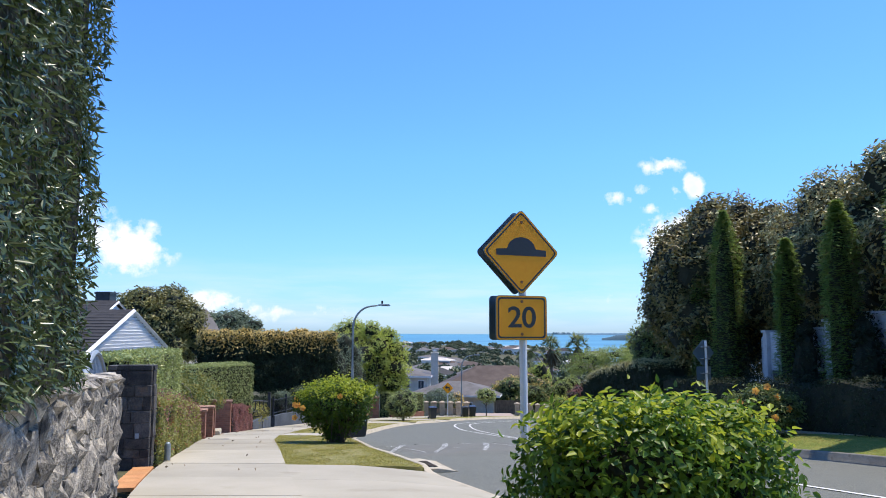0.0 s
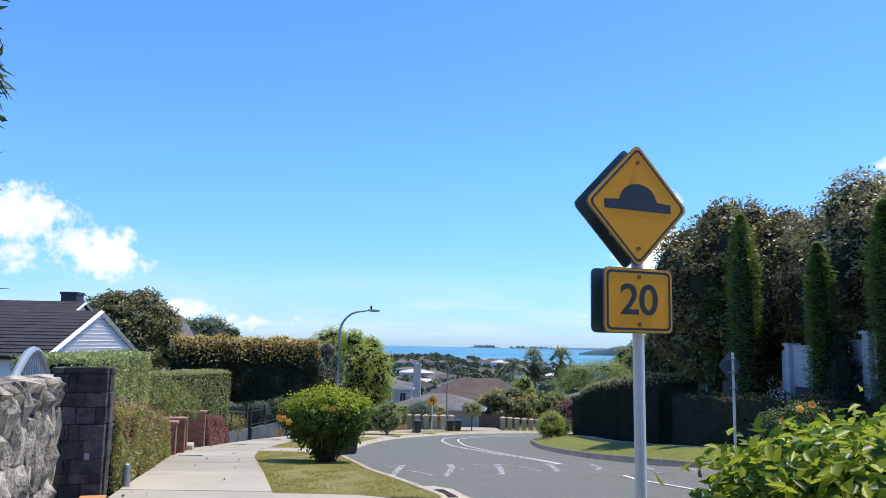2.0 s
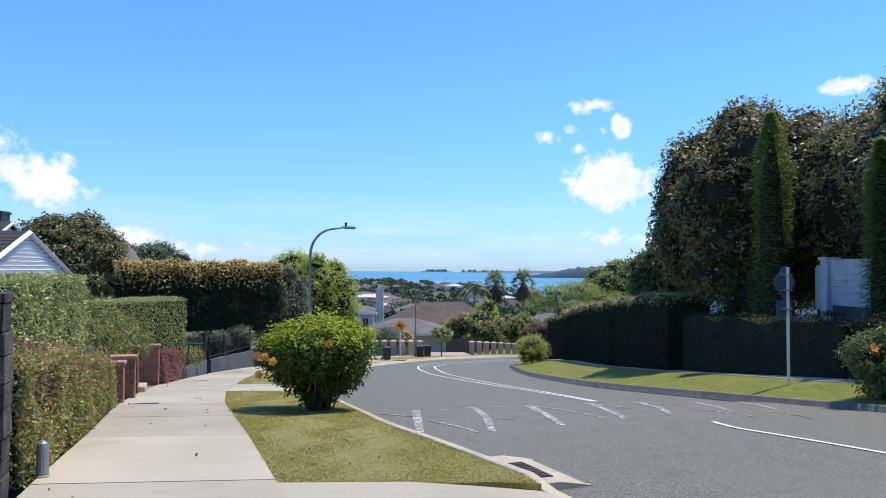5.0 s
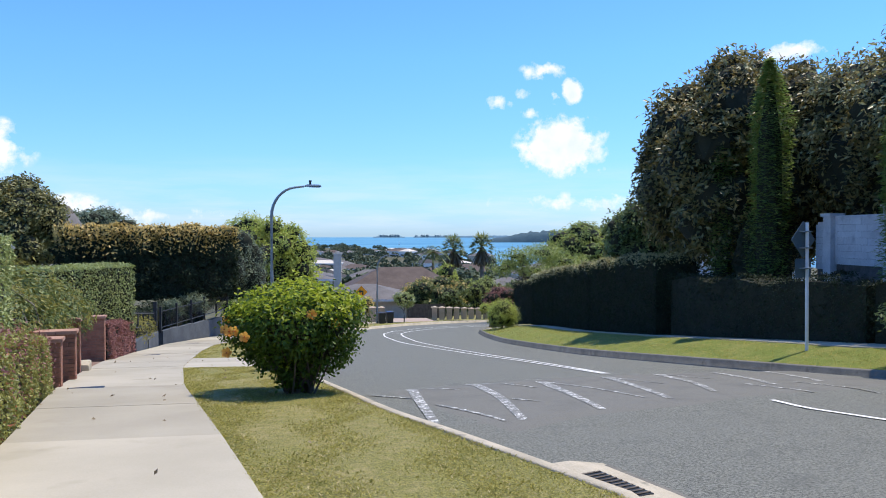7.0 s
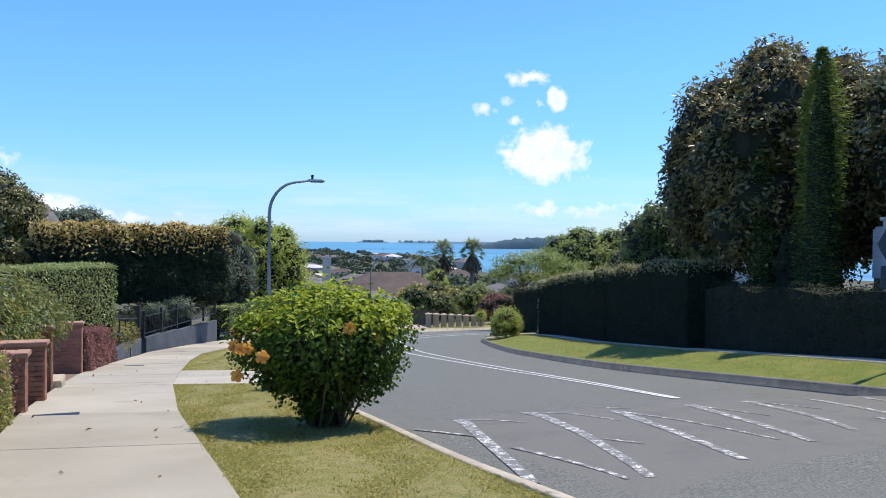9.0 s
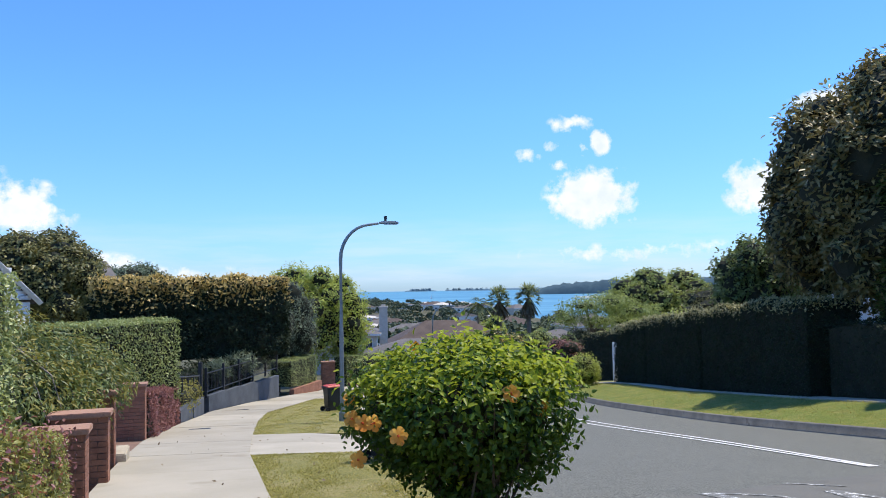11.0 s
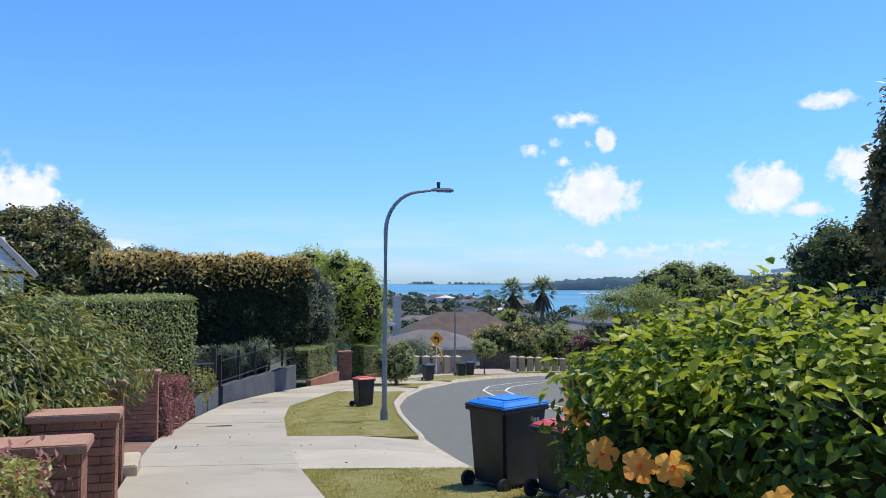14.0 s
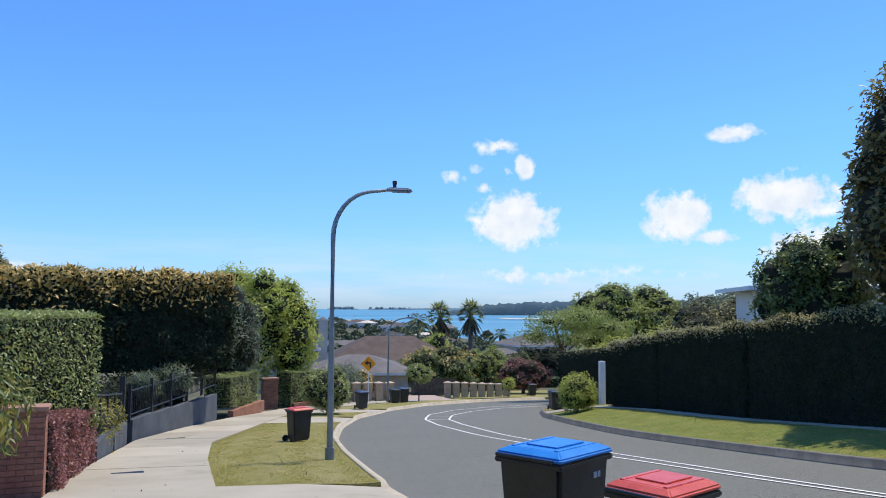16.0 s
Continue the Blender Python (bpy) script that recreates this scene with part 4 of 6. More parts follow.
PAVER = block_mesh(ORANGE_PAVER, 1, 1, 1, 0.02)
for i in range(-4, 5):
    lay("paver", PAVER, threshold, (i * 0.30, 0, -0.02 - i * 0.018), (0.285, 0.34, 0.06))
bollard = thing("bollard", "short grey round-topped metal bollard", "bollard", (-5.42, 15.95, ground_line(15.95)))
part("post", tube(bmesh.new(), [(0, 0, -0.1), (0, 0, 0.05), (0, 0, 0.36), (0, 0, 0.40), (0, 0, 0.425)], [0.065, 0.06, 0.06, 0.05, 0.02], 14), GALV, bollard)
part("base_ring", cyl(bmesh.new(), (0, 0, 0.07), 0.075, 0.03, 14), KERB, bollard)

# tall clipped hedge behind the stone wall
rng = np.random.default_rng(5)
hl = [tuple(wall_start + along * t + back * 0.85) for t in (0, wall_len * 0.745)]
hedge("tall_hedge", "very tall dark olive-leaved hedge above a stone wall", hl, 2.3, lambda x, y: 1.18, lambda x, y: 6.6, 620, (0.105, 0.030), L_TALL, rng, bumps=0.10, up=0.0)
hedge("low_hedge", "low yellow-green clipped hedge behind the stone wall", [(-3.9, 7.3), (-5.2, 11.2)], 1.1, lambda x, y: ground_line(y), lambda x, y: 1.02 - 0.04 * (y - 7), 900, (0.04, 0.02), L_YELLOW, rng)
hedge("clipped_hedge", "dense clipped green hedge in a front garden", [(-8.2, 13.5), (-12.5, 12.6)], 1.2, lambda x, y: ground_line(y), lambda x, y: 1.25, 420, (0.05, 0.026), L_HEDGE, rng)

# hedges between pillar and brick piers
mixed = [(path_l(y) - 0.42, y) for y in (15.6, 19, 22, 24.7)]
hedge("mixed_hedge", "low loose hedge of green and reddish leaves beside the path", mixed, 0.7, lambda x, y: ground_line(y), lambda x, y: ground_line(y) + float(np.interp(y, [15.6, 22, 24.7], [1.25, 1.15, 0.92])), 1100, (0.06, 0.032), L_MIXED, rng, extra=(L_RED, 0.13, "red_growth", 0.9), bumps=0.10)
hedge("clipped_hedge", "tall flat-topped clipped green hedge", [(-7.0, 16.4), (-9.35, 25.2)], 1.2, lambda x, y: ground_line(y), lambda x, y: 1.12 - 0.008 * (y - 16), 640, (0.075, 0.040), L_HEDGE, rng, bumps=0.05)

# brick piers at the garden entrance
BRICK_UNIT = block_mesh(BRICK, 1, 1, 1, 0.03)


def brick_pier(at, sx, sy, h, rz, label, lean=0.0, cap=True, name="brick_pier"):
    ob = thing(name, label, "pier", (*at, ground_line(at[1]) - 0.02), rz, "brick piers")
    part("mortar", boxes(((0, 0, h / 2 - 0.05), (sx - 0.02, sy - 0.02, h + 0.1))), BRICK_MORTAR, ob)
    rows = int(h / 0.086)
    for r in range(rows):
        z = (r + 0.5) * h / rows
        for f, (n, ln) in enumerate(((sx, sx), (sy, sy), (sx, sx), (sy, sy))):
            cnt = max(1, round(n / 0.23))
            shift = 0.5 if r % 2 else 0.0
            edges = [(-n / 2)] + [(-n / 2 + (i + shift) * n / cnt) for i in range(0 if shift else 1, cnt)] + [n / 2]
            for a, b in zip(edges, edges[1:]):
                m = (a + b) / 2
                if f == 0:
                    lay("brick", BRICK_UNIT, ob, (m, -sy / 2 + 0.02, z), (b - a - 0.01, 0.06, h / rows - 0.010))
                elif f == 1:
                    lay("brick", BRICK_UNIT, ob, (sx / 2 - 0.02, m, z), (0.06, b - a - 0.01, h / rows - 0.010))
                elif f == 3:
                    lay("brick", BRICK_UNIT, ob, (-sx / 2 + 0.02, m, z), (0.06, b - a - 0.01, h / rows - 0.010))
    if cap:
        part("cap", boxes(((0, 0, h + 0.035), (sx + 0.10, sy + 0.10, 0.075)), bevel=0.01), BRICK_CAP, ob, "flat brick capping")
    return ob


brick_pier((-8.32, 25.5), 0.60, 0.36, 0.92, 14, "low red brick pier with a flat cap beside the path")
brick_pier((-8.78, 27.35), 0.75, 0.36, 1.04, 14, "red brick pier with a flat cap beside the path")
brick_pier((-9.70, 30.0), 0.95, 0.36, 1.30, 14, "red brick pier with a flat cap at a garden entrance")
mail = thing("letterbox", "black letterbox panel between brick piers", "letterbox", (-10.35, 32.6, ground_line(32.6)), 14)
part("body", boxes(((0, 0, 0.75), (0.5, 0.3, 1.0)), bevel=0.02), METAL_DARK, mail)
part("stand", boxes(((0, 0, 0.13), (0.3, 0.2, 0.3))), METAL_DARK, mail)
brick_pier((-11.05, 35.7), 1.25, 0.40, 1.42, 12, "wide red brick pier with a flat cap at a garden entrance")
entry = thing("driveway_patch", "brown earth and gravel garden entrance", "driveway", kind="structure")
V, F = strip(30.3, 35.4, lambda y: path_l(y) - 2.6, lambda y: path_l(y) - 0.01, lambda x, y, f: ground_line(y) + 0.05, 4, 0.5)
part("surface", mesh_np("surface", V, F, BROWN_DRIVE), BROWN_DRIVE, entry)
step_ob = thing("stone_step", "pale stone edging beside the brick pier", "step", (-9.35, 30.6, ground_line(30.6)), 14)
part("block", boxes(((0, 0, 0.12), (0.35, 0.9, 0.26)), bevel=0.02), KERB, step_ob)

rng = np.random.default_rng(6)
# drooping shrub over the piers
weep = [(-10.6, 29.0, -0.55, 1.15, 1.5, 0.85), (-10.1, 27.6, -0.75, 0.95, 1.0, 0.75), (-9.95, 30.4, -0.9, 0.85, 0.9, 0.75), (-10.9, 27.0, -0.5, 0.9, 1.0, 0.7), (-9.6, 28.6, -1.15, 0.6, 0.8, 0.75), (-11.4, 29.5, 0.0, 0.9, 1.1, 0.6)]
ob = tree("weeping_shrub", "loose drooping shrub hanging over brick piers", (-10.9, 28.8, ground_line(28.8)), weep, 21000, (0.135, 0.042), L_TREE, rng, 0.11, up=-1.3, category="shrub", depth=0.55, core=0.62, extra=(L_YELLOW, 4000, -0.35, "yellow_growth"))
bm = bmesh.new()
for i in range(9):
    a = rng.uniform(-0.8, 2.0)
    s = Vector((-10.8, 28.8, -0.5))
    e = s + Vector((math.cos(a) * 1.5, math.sin(a - 0.9) * 1.6, rng.uniform(-0.4, 0.1)))
    tube(bm, [s, s.lerp(e, 0.5) + Vector((0, 0, 0.40)), e, e + Vector((0.15, 0, -0.5))], [0.02, 0.016, 0.011, 0.005], 5)
part("branch", bm, TWIG, ob, "pale grey drooping branches")
hedge("mixed_hedge", "low loose hedge of green and yellowish leaves behind brick piers", [(-9.5, 24.2), (-10.0, 27.5)], 0.8, lambda x, y: ground_line(y), lambda x, y: ground_line(y) + 1.15, 700, (0.05, 0.026), L_YELLOW, rng, bumps=0.1)
hedge("clipped_hedge", "square clipped green hedge with a lit end", [(-13.4, 37.3), (-11.9, 41.7)], 1.9, lambda x, y: ground_line(y) + 0.9, lambda x, y: -0.05, 520, (0.085, 0.046), L_HEDGE, rng, bumps=0.06)
hedge("red_hedge", "low dark red-leaved hedge beside the path", [(path_l(36.3) - 0.35, 36.3), (path_l(39) - 0.40, 39), (path_l(42) - 0.40, 42)], 0.85, lambda x, y: ground_line(y), lambda x, y: ground_line(y) + 1.30, 650, (0.075, 0.042), L_RED, rng, bumps=0.08)
tree("yellow_shrub", "yellow-green leafy shrub behind a low wall", (-12.1, 45.0, ground_line(45)), [(-12.1, 44.6, ground_line(45) + 0.8, 0.7, 1.4, 0.55), (-12.25, 46.6, ground_line(46) + 0.85, 0.6, 1.2, 0.5)], 2600, (0.12, 0.05), L_YELLOW, rng, 0.04, category="shrub")
low_wall = thing("low_wall", "low grey rendered wall beside the path", "wall")
V = []
bm = bmesh.new()
for y0, y1 in ((42.6, 45.5), (45.5, 48.4)):
    ym = (y0 + y1) / 2
    box(bm, (path_l(ym) - 0.15, ym, ground_line(ym) + 0.22), (0.2, y1 - y0, 0.75), rz=6)
part("render", bm, GREY_RENDER, low_wall)
rail = thing("railing", "black metal railing above a low wall", "railing")
for i, y in enumerate(np.linspace(42.9, 48.2, 5)):
    part("post", boxes(((path_l(y) - 0.25, y, ground_line(y) + 1.0), (0.05, 0.05, 1.3))), METAL_DARK, rail)
for h in (1.0, 1.6):
    part("rail", tube(bmesh.new(), [(path_l(y) - 0.25, y, ground_line(y) + h) for y in (42.9, 45.5, 48.2)], [0.03] * 3, 6), METAL_DARK, rail)

# grey wall with metal fence on a slope
fence_wall = thing("retaining_wall", "grey rendered retaining wall, coloured as shaded, stepping downhill", "wall")
f0, f1 = Vector((-12.15, 50.2)), Vector((-10.55, 60.2))
for i in range(5):
    a, b = f0.lerp(f1, i / 5), f0.lerp(f1, (i + 1) / 5)
    m = (a + b) / 2
    top_z = -3.72 - 0.06 * i
    h = top_z - ground_line(m.y) + 0.3
    part("wall_panel", box(bmesh.new(), (m.x - 0.1, m.y, top_z - h / 2), ((b - a).length, 0.25, h), rz=math.degrees(math.atan2((b - a).y, (b - a).x))), GREY_RENDER, fence_wall)
fence = thing("metal_fence", "black metal bar fence on a grey wall", "fence")
for i in range(6):
    p = f0.lerp(f1, i / 5)
    part("post", boxes(((p.x - 0.1, p.y, -3.15), (0.10, 0.10, 1.3))), METAL_DARK, fence)
for h in (-3.55, -2.75):
    part("rail", tube(bmesh.new(), [(f0.x - 0.1, f0.y, h), (f1.x - 0.1, f1.y, h)], [0.025, 0.025], 6), METAL_DARK, fence)
for i in range(60):
    p = f0.lerp(f1, (i + 0.5) / 60)
    part("bar", boxes(((p.x - 0.1, p.y, -3.15), (0.018, 0.018, 0.85))), METAL_DARK, fence)
post = thing("gate_post", "tall black square gate post beside the path", "gate post", (-12.35, 49.6, ground_line(49.6)))
part("post", boxes(((0, 0, 1.05), (0.16, 0.16, 2.2)), bevel=0.01), METAL_DARK, post)
rng = np.random.default_rng(7)
for x, y, s in ((-11.9, 56.3, 0.75), (-11.6, 58.0, 0.65), (-12.4, 53.0, 0.5)):
    tree("spiky_shrub", "pale green strappy shrub behind a fence", (x, y, -4.2), [(x, y, -2.85, s, s, s * 0.7)], 1500, (0.30, 0.04), L_OLIVE, rng, 0.04, up=0.6, category="shrub", core=0.4)

# near-black planting added to keep the space behind the fence dark
hedge("garden_shrubs", "dark planting added to fill behind a metal fence", [(-14.4, 46.5), (-13.6, 52), (-12.4, 58.5)], 1.6, lambda x, y: -4.6, lambda x, y: -2.7, 160, (0.14, 0.06), L_DARK, rng, bumps=0.3)
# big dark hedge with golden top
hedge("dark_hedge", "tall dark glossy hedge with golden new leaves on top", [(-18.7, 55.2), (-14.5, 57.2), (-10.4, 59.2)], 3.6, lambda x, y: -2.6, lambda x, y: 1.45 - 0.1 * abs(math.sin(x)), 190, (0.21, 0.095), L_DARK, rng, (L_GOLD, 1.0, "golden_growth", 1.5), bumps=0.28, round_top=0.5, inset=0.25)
tree("broad_tree", "olive-brown dense round tree behind a house", (-34.6, 85, -7.4), scatter_blobs((-34.6, 85, 1.5), (5.5, 5.2, 5.0), 30, rng, 0.32), 26000, (0.36, 0.19), L_KHAKI, rng, 0.35)
tree("broad_tree", "dark green spreading tree far behind the hedges", (-41.5, 130, -10.5), scatter_blobs((-41.5, 130, 1.3), (6.6, 6, 3.8), 14, rng, 0.36), 10000, (0.42, 0.22), L_OLIVE, rng, 0.4)
tree("olive_tree", "soft grey-green tree beside the dark hedge", (-11.6, 67, -5.8), scatter_blobs((-11.3, 67, -1.9), (2.2, 2.0, 3.4), 12, rng, 0.45), 12000, (0.17, 0.05), L_OLIVE, rng, 0.16)
tree("leafy_tree", "bright yellow-green leafy tree behind hedges", (-10.6, 76, -6.5), scatter_blobs((-10.4, 76, -1.7), (4.4, 3.7, 4.5), 34, rng, 0.28), 25000, (0.24, 0.12), L_BRIGHT, rng, 0.22, core=0.66)
hedge("clipped_hedge", "clipped green hedge on a low brick base", [(-10.9, 63.4), (-9.75, 67.6)], 1.5, lambda x, y: ground_line(y) + 0.5, lambda x, y: -3.45, 330, (0.08, 0.04), L_HEDGE, rng)
base = thing("brick_edging", "low red brick edging under a hedge", "edging", (-9.55, 65.3, ground_line(65.3)), 74)
part("edging", boxes(((0, 0, 0.25), (4.6, 0.3, 0.6)), bevel=0.01), BRICK, base)
brick_pier((-8.7, 71.6), 0.9, 0.5, 1.85, 20, "red brick gate pier beside a hedge")
hedge("clipped_hedge", "long clipped green hedge beside the footpath", [(-8.0, 73.4), (-5.0, 77.4)], 1.4, lambda x, y: ground_line(y), lambda x, y: ground_line(y) + 2.3, 300, (0.09, 0.045), L_HEDGE, rng)
base = thing("brick_edging", "low red brick edging under a hedge", "edging", (-5.95, 74.9, ground_line(74.9)), 53)
part("edging", boxes(((0, 0, 0.15), (4.6, 0.25, 0.5)), bevel=0.01), BRICK, base)
tree("street_shrub", "small leafy street shrub on a grass strip", (-5.3, 64.2, ground_line(64.2)), scatter_blobs((-5.45, 64.2, ground_line(64.2) + 1.25), (1.3, 1.3, 1.3), 12, rng, 0.42), 6000, (0.13, 0.06), L_HEDGE, rng, 0.08, category="shrub")


# ---- houses ----
def house(name, label, at, size, wall_h, roof_h, rz, wall_mat, roof_mat, eave=0.5, gable=True, windows=(), sink=1.0, tiles=0):
    """A house with walls, a roof and windows; its ridge runs along x."""
    ob = thing(name, label, "house", at, rz)
    sx, sy = size
    if gable:
        part("wall", prism([(-sy / 2, -sink), (sy / 2, -sink), (sy / 2, wall_h), (0, wall_h + roof_h - 0.12), (-sy / 2, wall_h)], -sx / 2, sx / 2), wall_mat, ob).matrix_basis = pose(0, 0, 0, 0, 0, -90)
        k2 = (sy / 2 + eave) / (sy / 2)
        zl = wall_h + roof_h - roof_h * k2
        part("roof", prism([(-sy / 2 - eave, zl), (0, wall_h + roof_h), (sy / 2 + eave, zl), (sy / 2 + eave, zl + 0.16), (0, wall_h + roof_h + 0.16), (-sy / 2 - eave, zl + 0.16)], -sx / 2 - 0.35, sx / 2 + 0.35), roof_mat, ob).matrix_basis = pose(0, 0, 0, 0, 0, -90)
    else:
        part("wall", boxes(((0, 0, (wall_h - sink) / 2), (sx, sy, wall_h + sink))), wall_mat, ob)
        bm = bmesh.new()
        ex, ey = sx / 2 + eave, sy / 2 + eave
        rl = max(0.3, ex - ey)
        lo = [bm.verts.new((x, y, wall_h - 0.05)) for x, y in ((-ex, -ey), (ex, -ey), (ex, ey), (-ex, ey))]
        hi = [bm.verts.new((x, y, wall_h + 0.12)) for x, y in ((-ex, -ey), (ex, -ey), (ex, ey), (-ex, ey))]
        r1, r2 = bm.verts.new((-rl, 0, wall_h + roof_h)), bm.verts.new((rl, 0, wall_h + roof_h))
        bm.faces.new(lo[::-1])
        for i in range(4):
            bm.faces.new((lo[i], lo[(i + 1) % 4], hi[(i + 1) % 4], hi[i]))
        bm.faces.new((hi[0], hi[1], r2, r1)), bm.faces.new((hi[1], hi[2], r2)), bm.faces.new((hi[2], hi[3], r1, r2)), bm.faces.new((hi[3], hi[0], r1))
        part("roof", bm, roof_mat, ob)
        part("fascia", boxes(((0, -ey, wall_h), (2 * ex, 0.06, 0.2)), ((ex, 0, wall_h), (0.06, 2 * ey, 0.2)), ((-ex, 0, wall_h), (0.06, 2 * ey, 0.2))), WHITE_PAINT, ob)
    for x, z, ww, wh in windows:
        win = part("window", boxes(((x, -sy / 2 - 0.02, z), (ww, 0.08, wh))), WHITE_PAINT, ob)
        part("pane", boxes(((x - ww * .23, -sy / 2 - 0.07, z), (ww * 0.40, 0.03, wh * 0.82)), ((x + ww * .23, -sy / 2 - 0.07, z), (ww * 0.40, 0.03, wh * 0.82))), GLASS_DARK, win)
    return ob


# white weatherboard house with a dark tiled roof
def tiled_slope(parent, x0, x1, y_eave, z_eave, y_ridge, z_ridge, rows):
    for i in range(rows):
        f0, f1 = i / rows, (i + 1.25) / rows
        a = (y_eave + (y_ridge - y_eave) * f0, z_eave + (z_ridge - z_eave) * f0 + 0.07)
        b = (y_eave + (y_ridge - y_eave) * min(1, f1), z_eave + (z_ridge - z_eave) * min(1, f1) + 0.02)
        bm = bmesh.new()
        v = [bm.verts.new(p) for p in ((x0, a[0], a[1] - 0.06), (x1, a[0], a[1] - 0.06), (x1, a[0], a[1]), (x0, a[0], a[1]), (x1, b[0], b[1]), (x0, b[0], b[1]))]
        bm.faces.new((v[0], v[1], v[2], v[3])), bm.faces.new((v[3], v[2], v[4], v[5]))
        part("tile_course", bm, TILE_DARK, parent)


villa = thing("villa", "white weatherboard house with dark tiled gable roofs", "house", (-0.1, 0, -0.05))
GX, GY0, GY1, GZ0, GZ1 = -16.9, 35.34, 44.65, 0.66, 2.62
part("wall", boxes(((-23.2, 40, -2.0), (12.4, 8.9, 5.2)), ((-24.5, 45, -1.2), (9, 9, 6.4))), WEATHERBOARD, villa)
gable_end = part("gable_end", prism([(-4.4, 0.0), (4.4, 0.0), (0, 1.83)], -0.05, 0.05), WEATHERBOARD, villa)
gable_end.matrix_basis = pose(GX - 0.1, 40, GZ0 + 0.02, 0, 0, -90)
for i in range(11):
    z = GZ0 + 0.05 + i * 0.165
    half = 4.35 * (1 - (z - GZ0) / 1.92)
    lay("board", block_mesh(WEATHERBOARD, 1, 1, 1, 0.01) if i == 0 else bpy.data.objects["board"].data, villa, (GX, 40, z + 0.05), (0.06, 2 * half, 0.145), ry=17)
roof = part("roof", prism([(-4.75, GZ0 - 0.15), (0, GZ1 - 0.02), (4.75, GZ0 - 0.15), (4.75, GZ0 - 0.02), (0, GZ1 + 0.1), (-4.75, GZ0 - 0.02)], -29.5, GX + 0.07), TILE_DARK, villa)
roof.matrix_basis = pose(0, 40, 0, 0, 0, -90)
tiled_slope(villa, -29.5, GX + 0.06, 35.2, GZ0 - 0.06, 40, GZ1 + 0.04, 14)
for y0 in (35.2, 44.8):
    bm = bmesh.new()
    tube(bm, [(GX + 0.09, y0, GZ0 - 0.1), (GX + 0.09, 40, GZ1 + 0.02)], [0.12, 0.12], 4)
    part("barge_board", bm, WHITE_PAINT, villa)
roof2 = part("roof", prism([(-5.2, 0.8), (0, 3.20), (5.2, 0.8), (5.2, 0.95), (0, 3.36), (-5.2, 0.95)], -29.5, -20.0), TILE_DARK, villa)
roof2.matrix_basis = pose(0, 45.0, 0, 0, 0, -90)
part("gable_end", prism([(-4.7, 0.0), (4.7, 0.0), (0, 2.15)], -0.05, 0.05), WEATHERBOARD, villa).matrix_basis = pose(-20.15, 45.0, 0.95, 0, 0, -90)
for y0 in (39.8, 50.2):
    part("barge_board", tube(bmesh.new(), [(-19.95, y0, 0.85), (-19.95, 45, 3.27)], [0.075, 0.075], 4), WHITE_PAINT, villa)
tiled_slope(villa, -29.5, -20.1, 39.9, 0.92, 45, 3.30, 15)
chimney = part("chimney", boxes(((-21.2, 46.0, 2.9), (0.85, 0.85, 2.0)), ((-21.2, 46.0, 3.82), (0.95, 0.95, 0.12)), bevel=0.01), METAL_DARK, villa, "black chimney")
aerial = thing("tv_aerial", "thin metal television aerial on a roof", "aerial", (-25.0, 45, 3.2))
part("mast", tube(bmesh.new(), [(0, 0, 0), (0, 0, 0.75)], [0.02, 0.02], 5), GALV, aerial)
part("boom", tube(bmesh.new(), [(-0.7, 0, 0.72), (0.7, 0, 0.72)], [0.02, 0.02], 5), GALV, aerial)
back_house = house("house", "pale house gable showing above a dark hedge", (-36.7, 101, -8.5), (5, 4.4), 10.4, 2.3, 60, CREAM, TILE_GREY)

# houses below the bend
house("house", "two-storey grey house with a tall pale chimney", (-9.8, 107, -9.5), (8, 9), 5.2, 1.3, 0, CREAM, TILE_GREY, gable=False, windows=[(1.2, 4.2, 1.2, 1.2), (3.2, 4.2, 0.8, 1.2), (3.0, 2.0, 1.6, 1.2)])
stack = thing("chimney_stack", "tall pale rendered chimney beside a house", "chimney", (-5.0, 105.5, -9.0))
part("shaft", boxes(((0, 0, 3.6), (0.95, 0.8, 8.0)), bevel=0.02), CREAM, stack)
part("chimney_cap", boxes(((0, 0, 7.65), (1.1, 0.95, 0.18)), ((0, 0, 7.85), (0.5, 0.4, 0.25)), bevel=0.02), CREAM, stack)
house("house", "long low house with a brown hipped roof", (3.5, 121, -10.2), (17, 11), 3.2, 3.4, 4, CREAM, TILE_BROWN, gable=False)
house("house", "single-storey cream house with a grey hipped roof", (-1.8, 98, -8.6), (9.5, 7.5), 2.6, 1.5, -6, CREAM, TILE_GREY, gable=False, eave=0.8, windows=[(1.5, 1.3, 1.6, 1.2), (-1.5, 1.3, 1.6, 1.2)])
house("house", "pale two-storey house with a dark hipped roof", (28, 140, -11.5), (9, 9), 5.8, 1.9, 8, CREAM, TILE_GREY, gable=False, windows=[(-1, 5.0, 2.4, 1.0), (2.6, 5.0, 1.2, 1.0)])
house("house", "low house with a grey roof among trees", (21, 132, -11), (8, 7), 3.6, 1.6, -10, CREAM, TILE_GREY, gable=False)
house("house", "white modern house with a flat overhanging roof", (21.5, 60, -4.5), (9, 8), 5.6, 0.3, -20, WHITE_PAINT, WHITE_PAINT, gable=False, eave=1.0)
brown_gate = thing("timber_fence", "dark brown timber fence beside a driveway", "fence", (4.6, 91.5, ground_line(91.5)), -4)
for i in range(18):
    part("board", boxes(((-1.9 + i * 0.22, 0, 0.7), (0.21, 0.04, 1.7))), BARK, brown_gate)

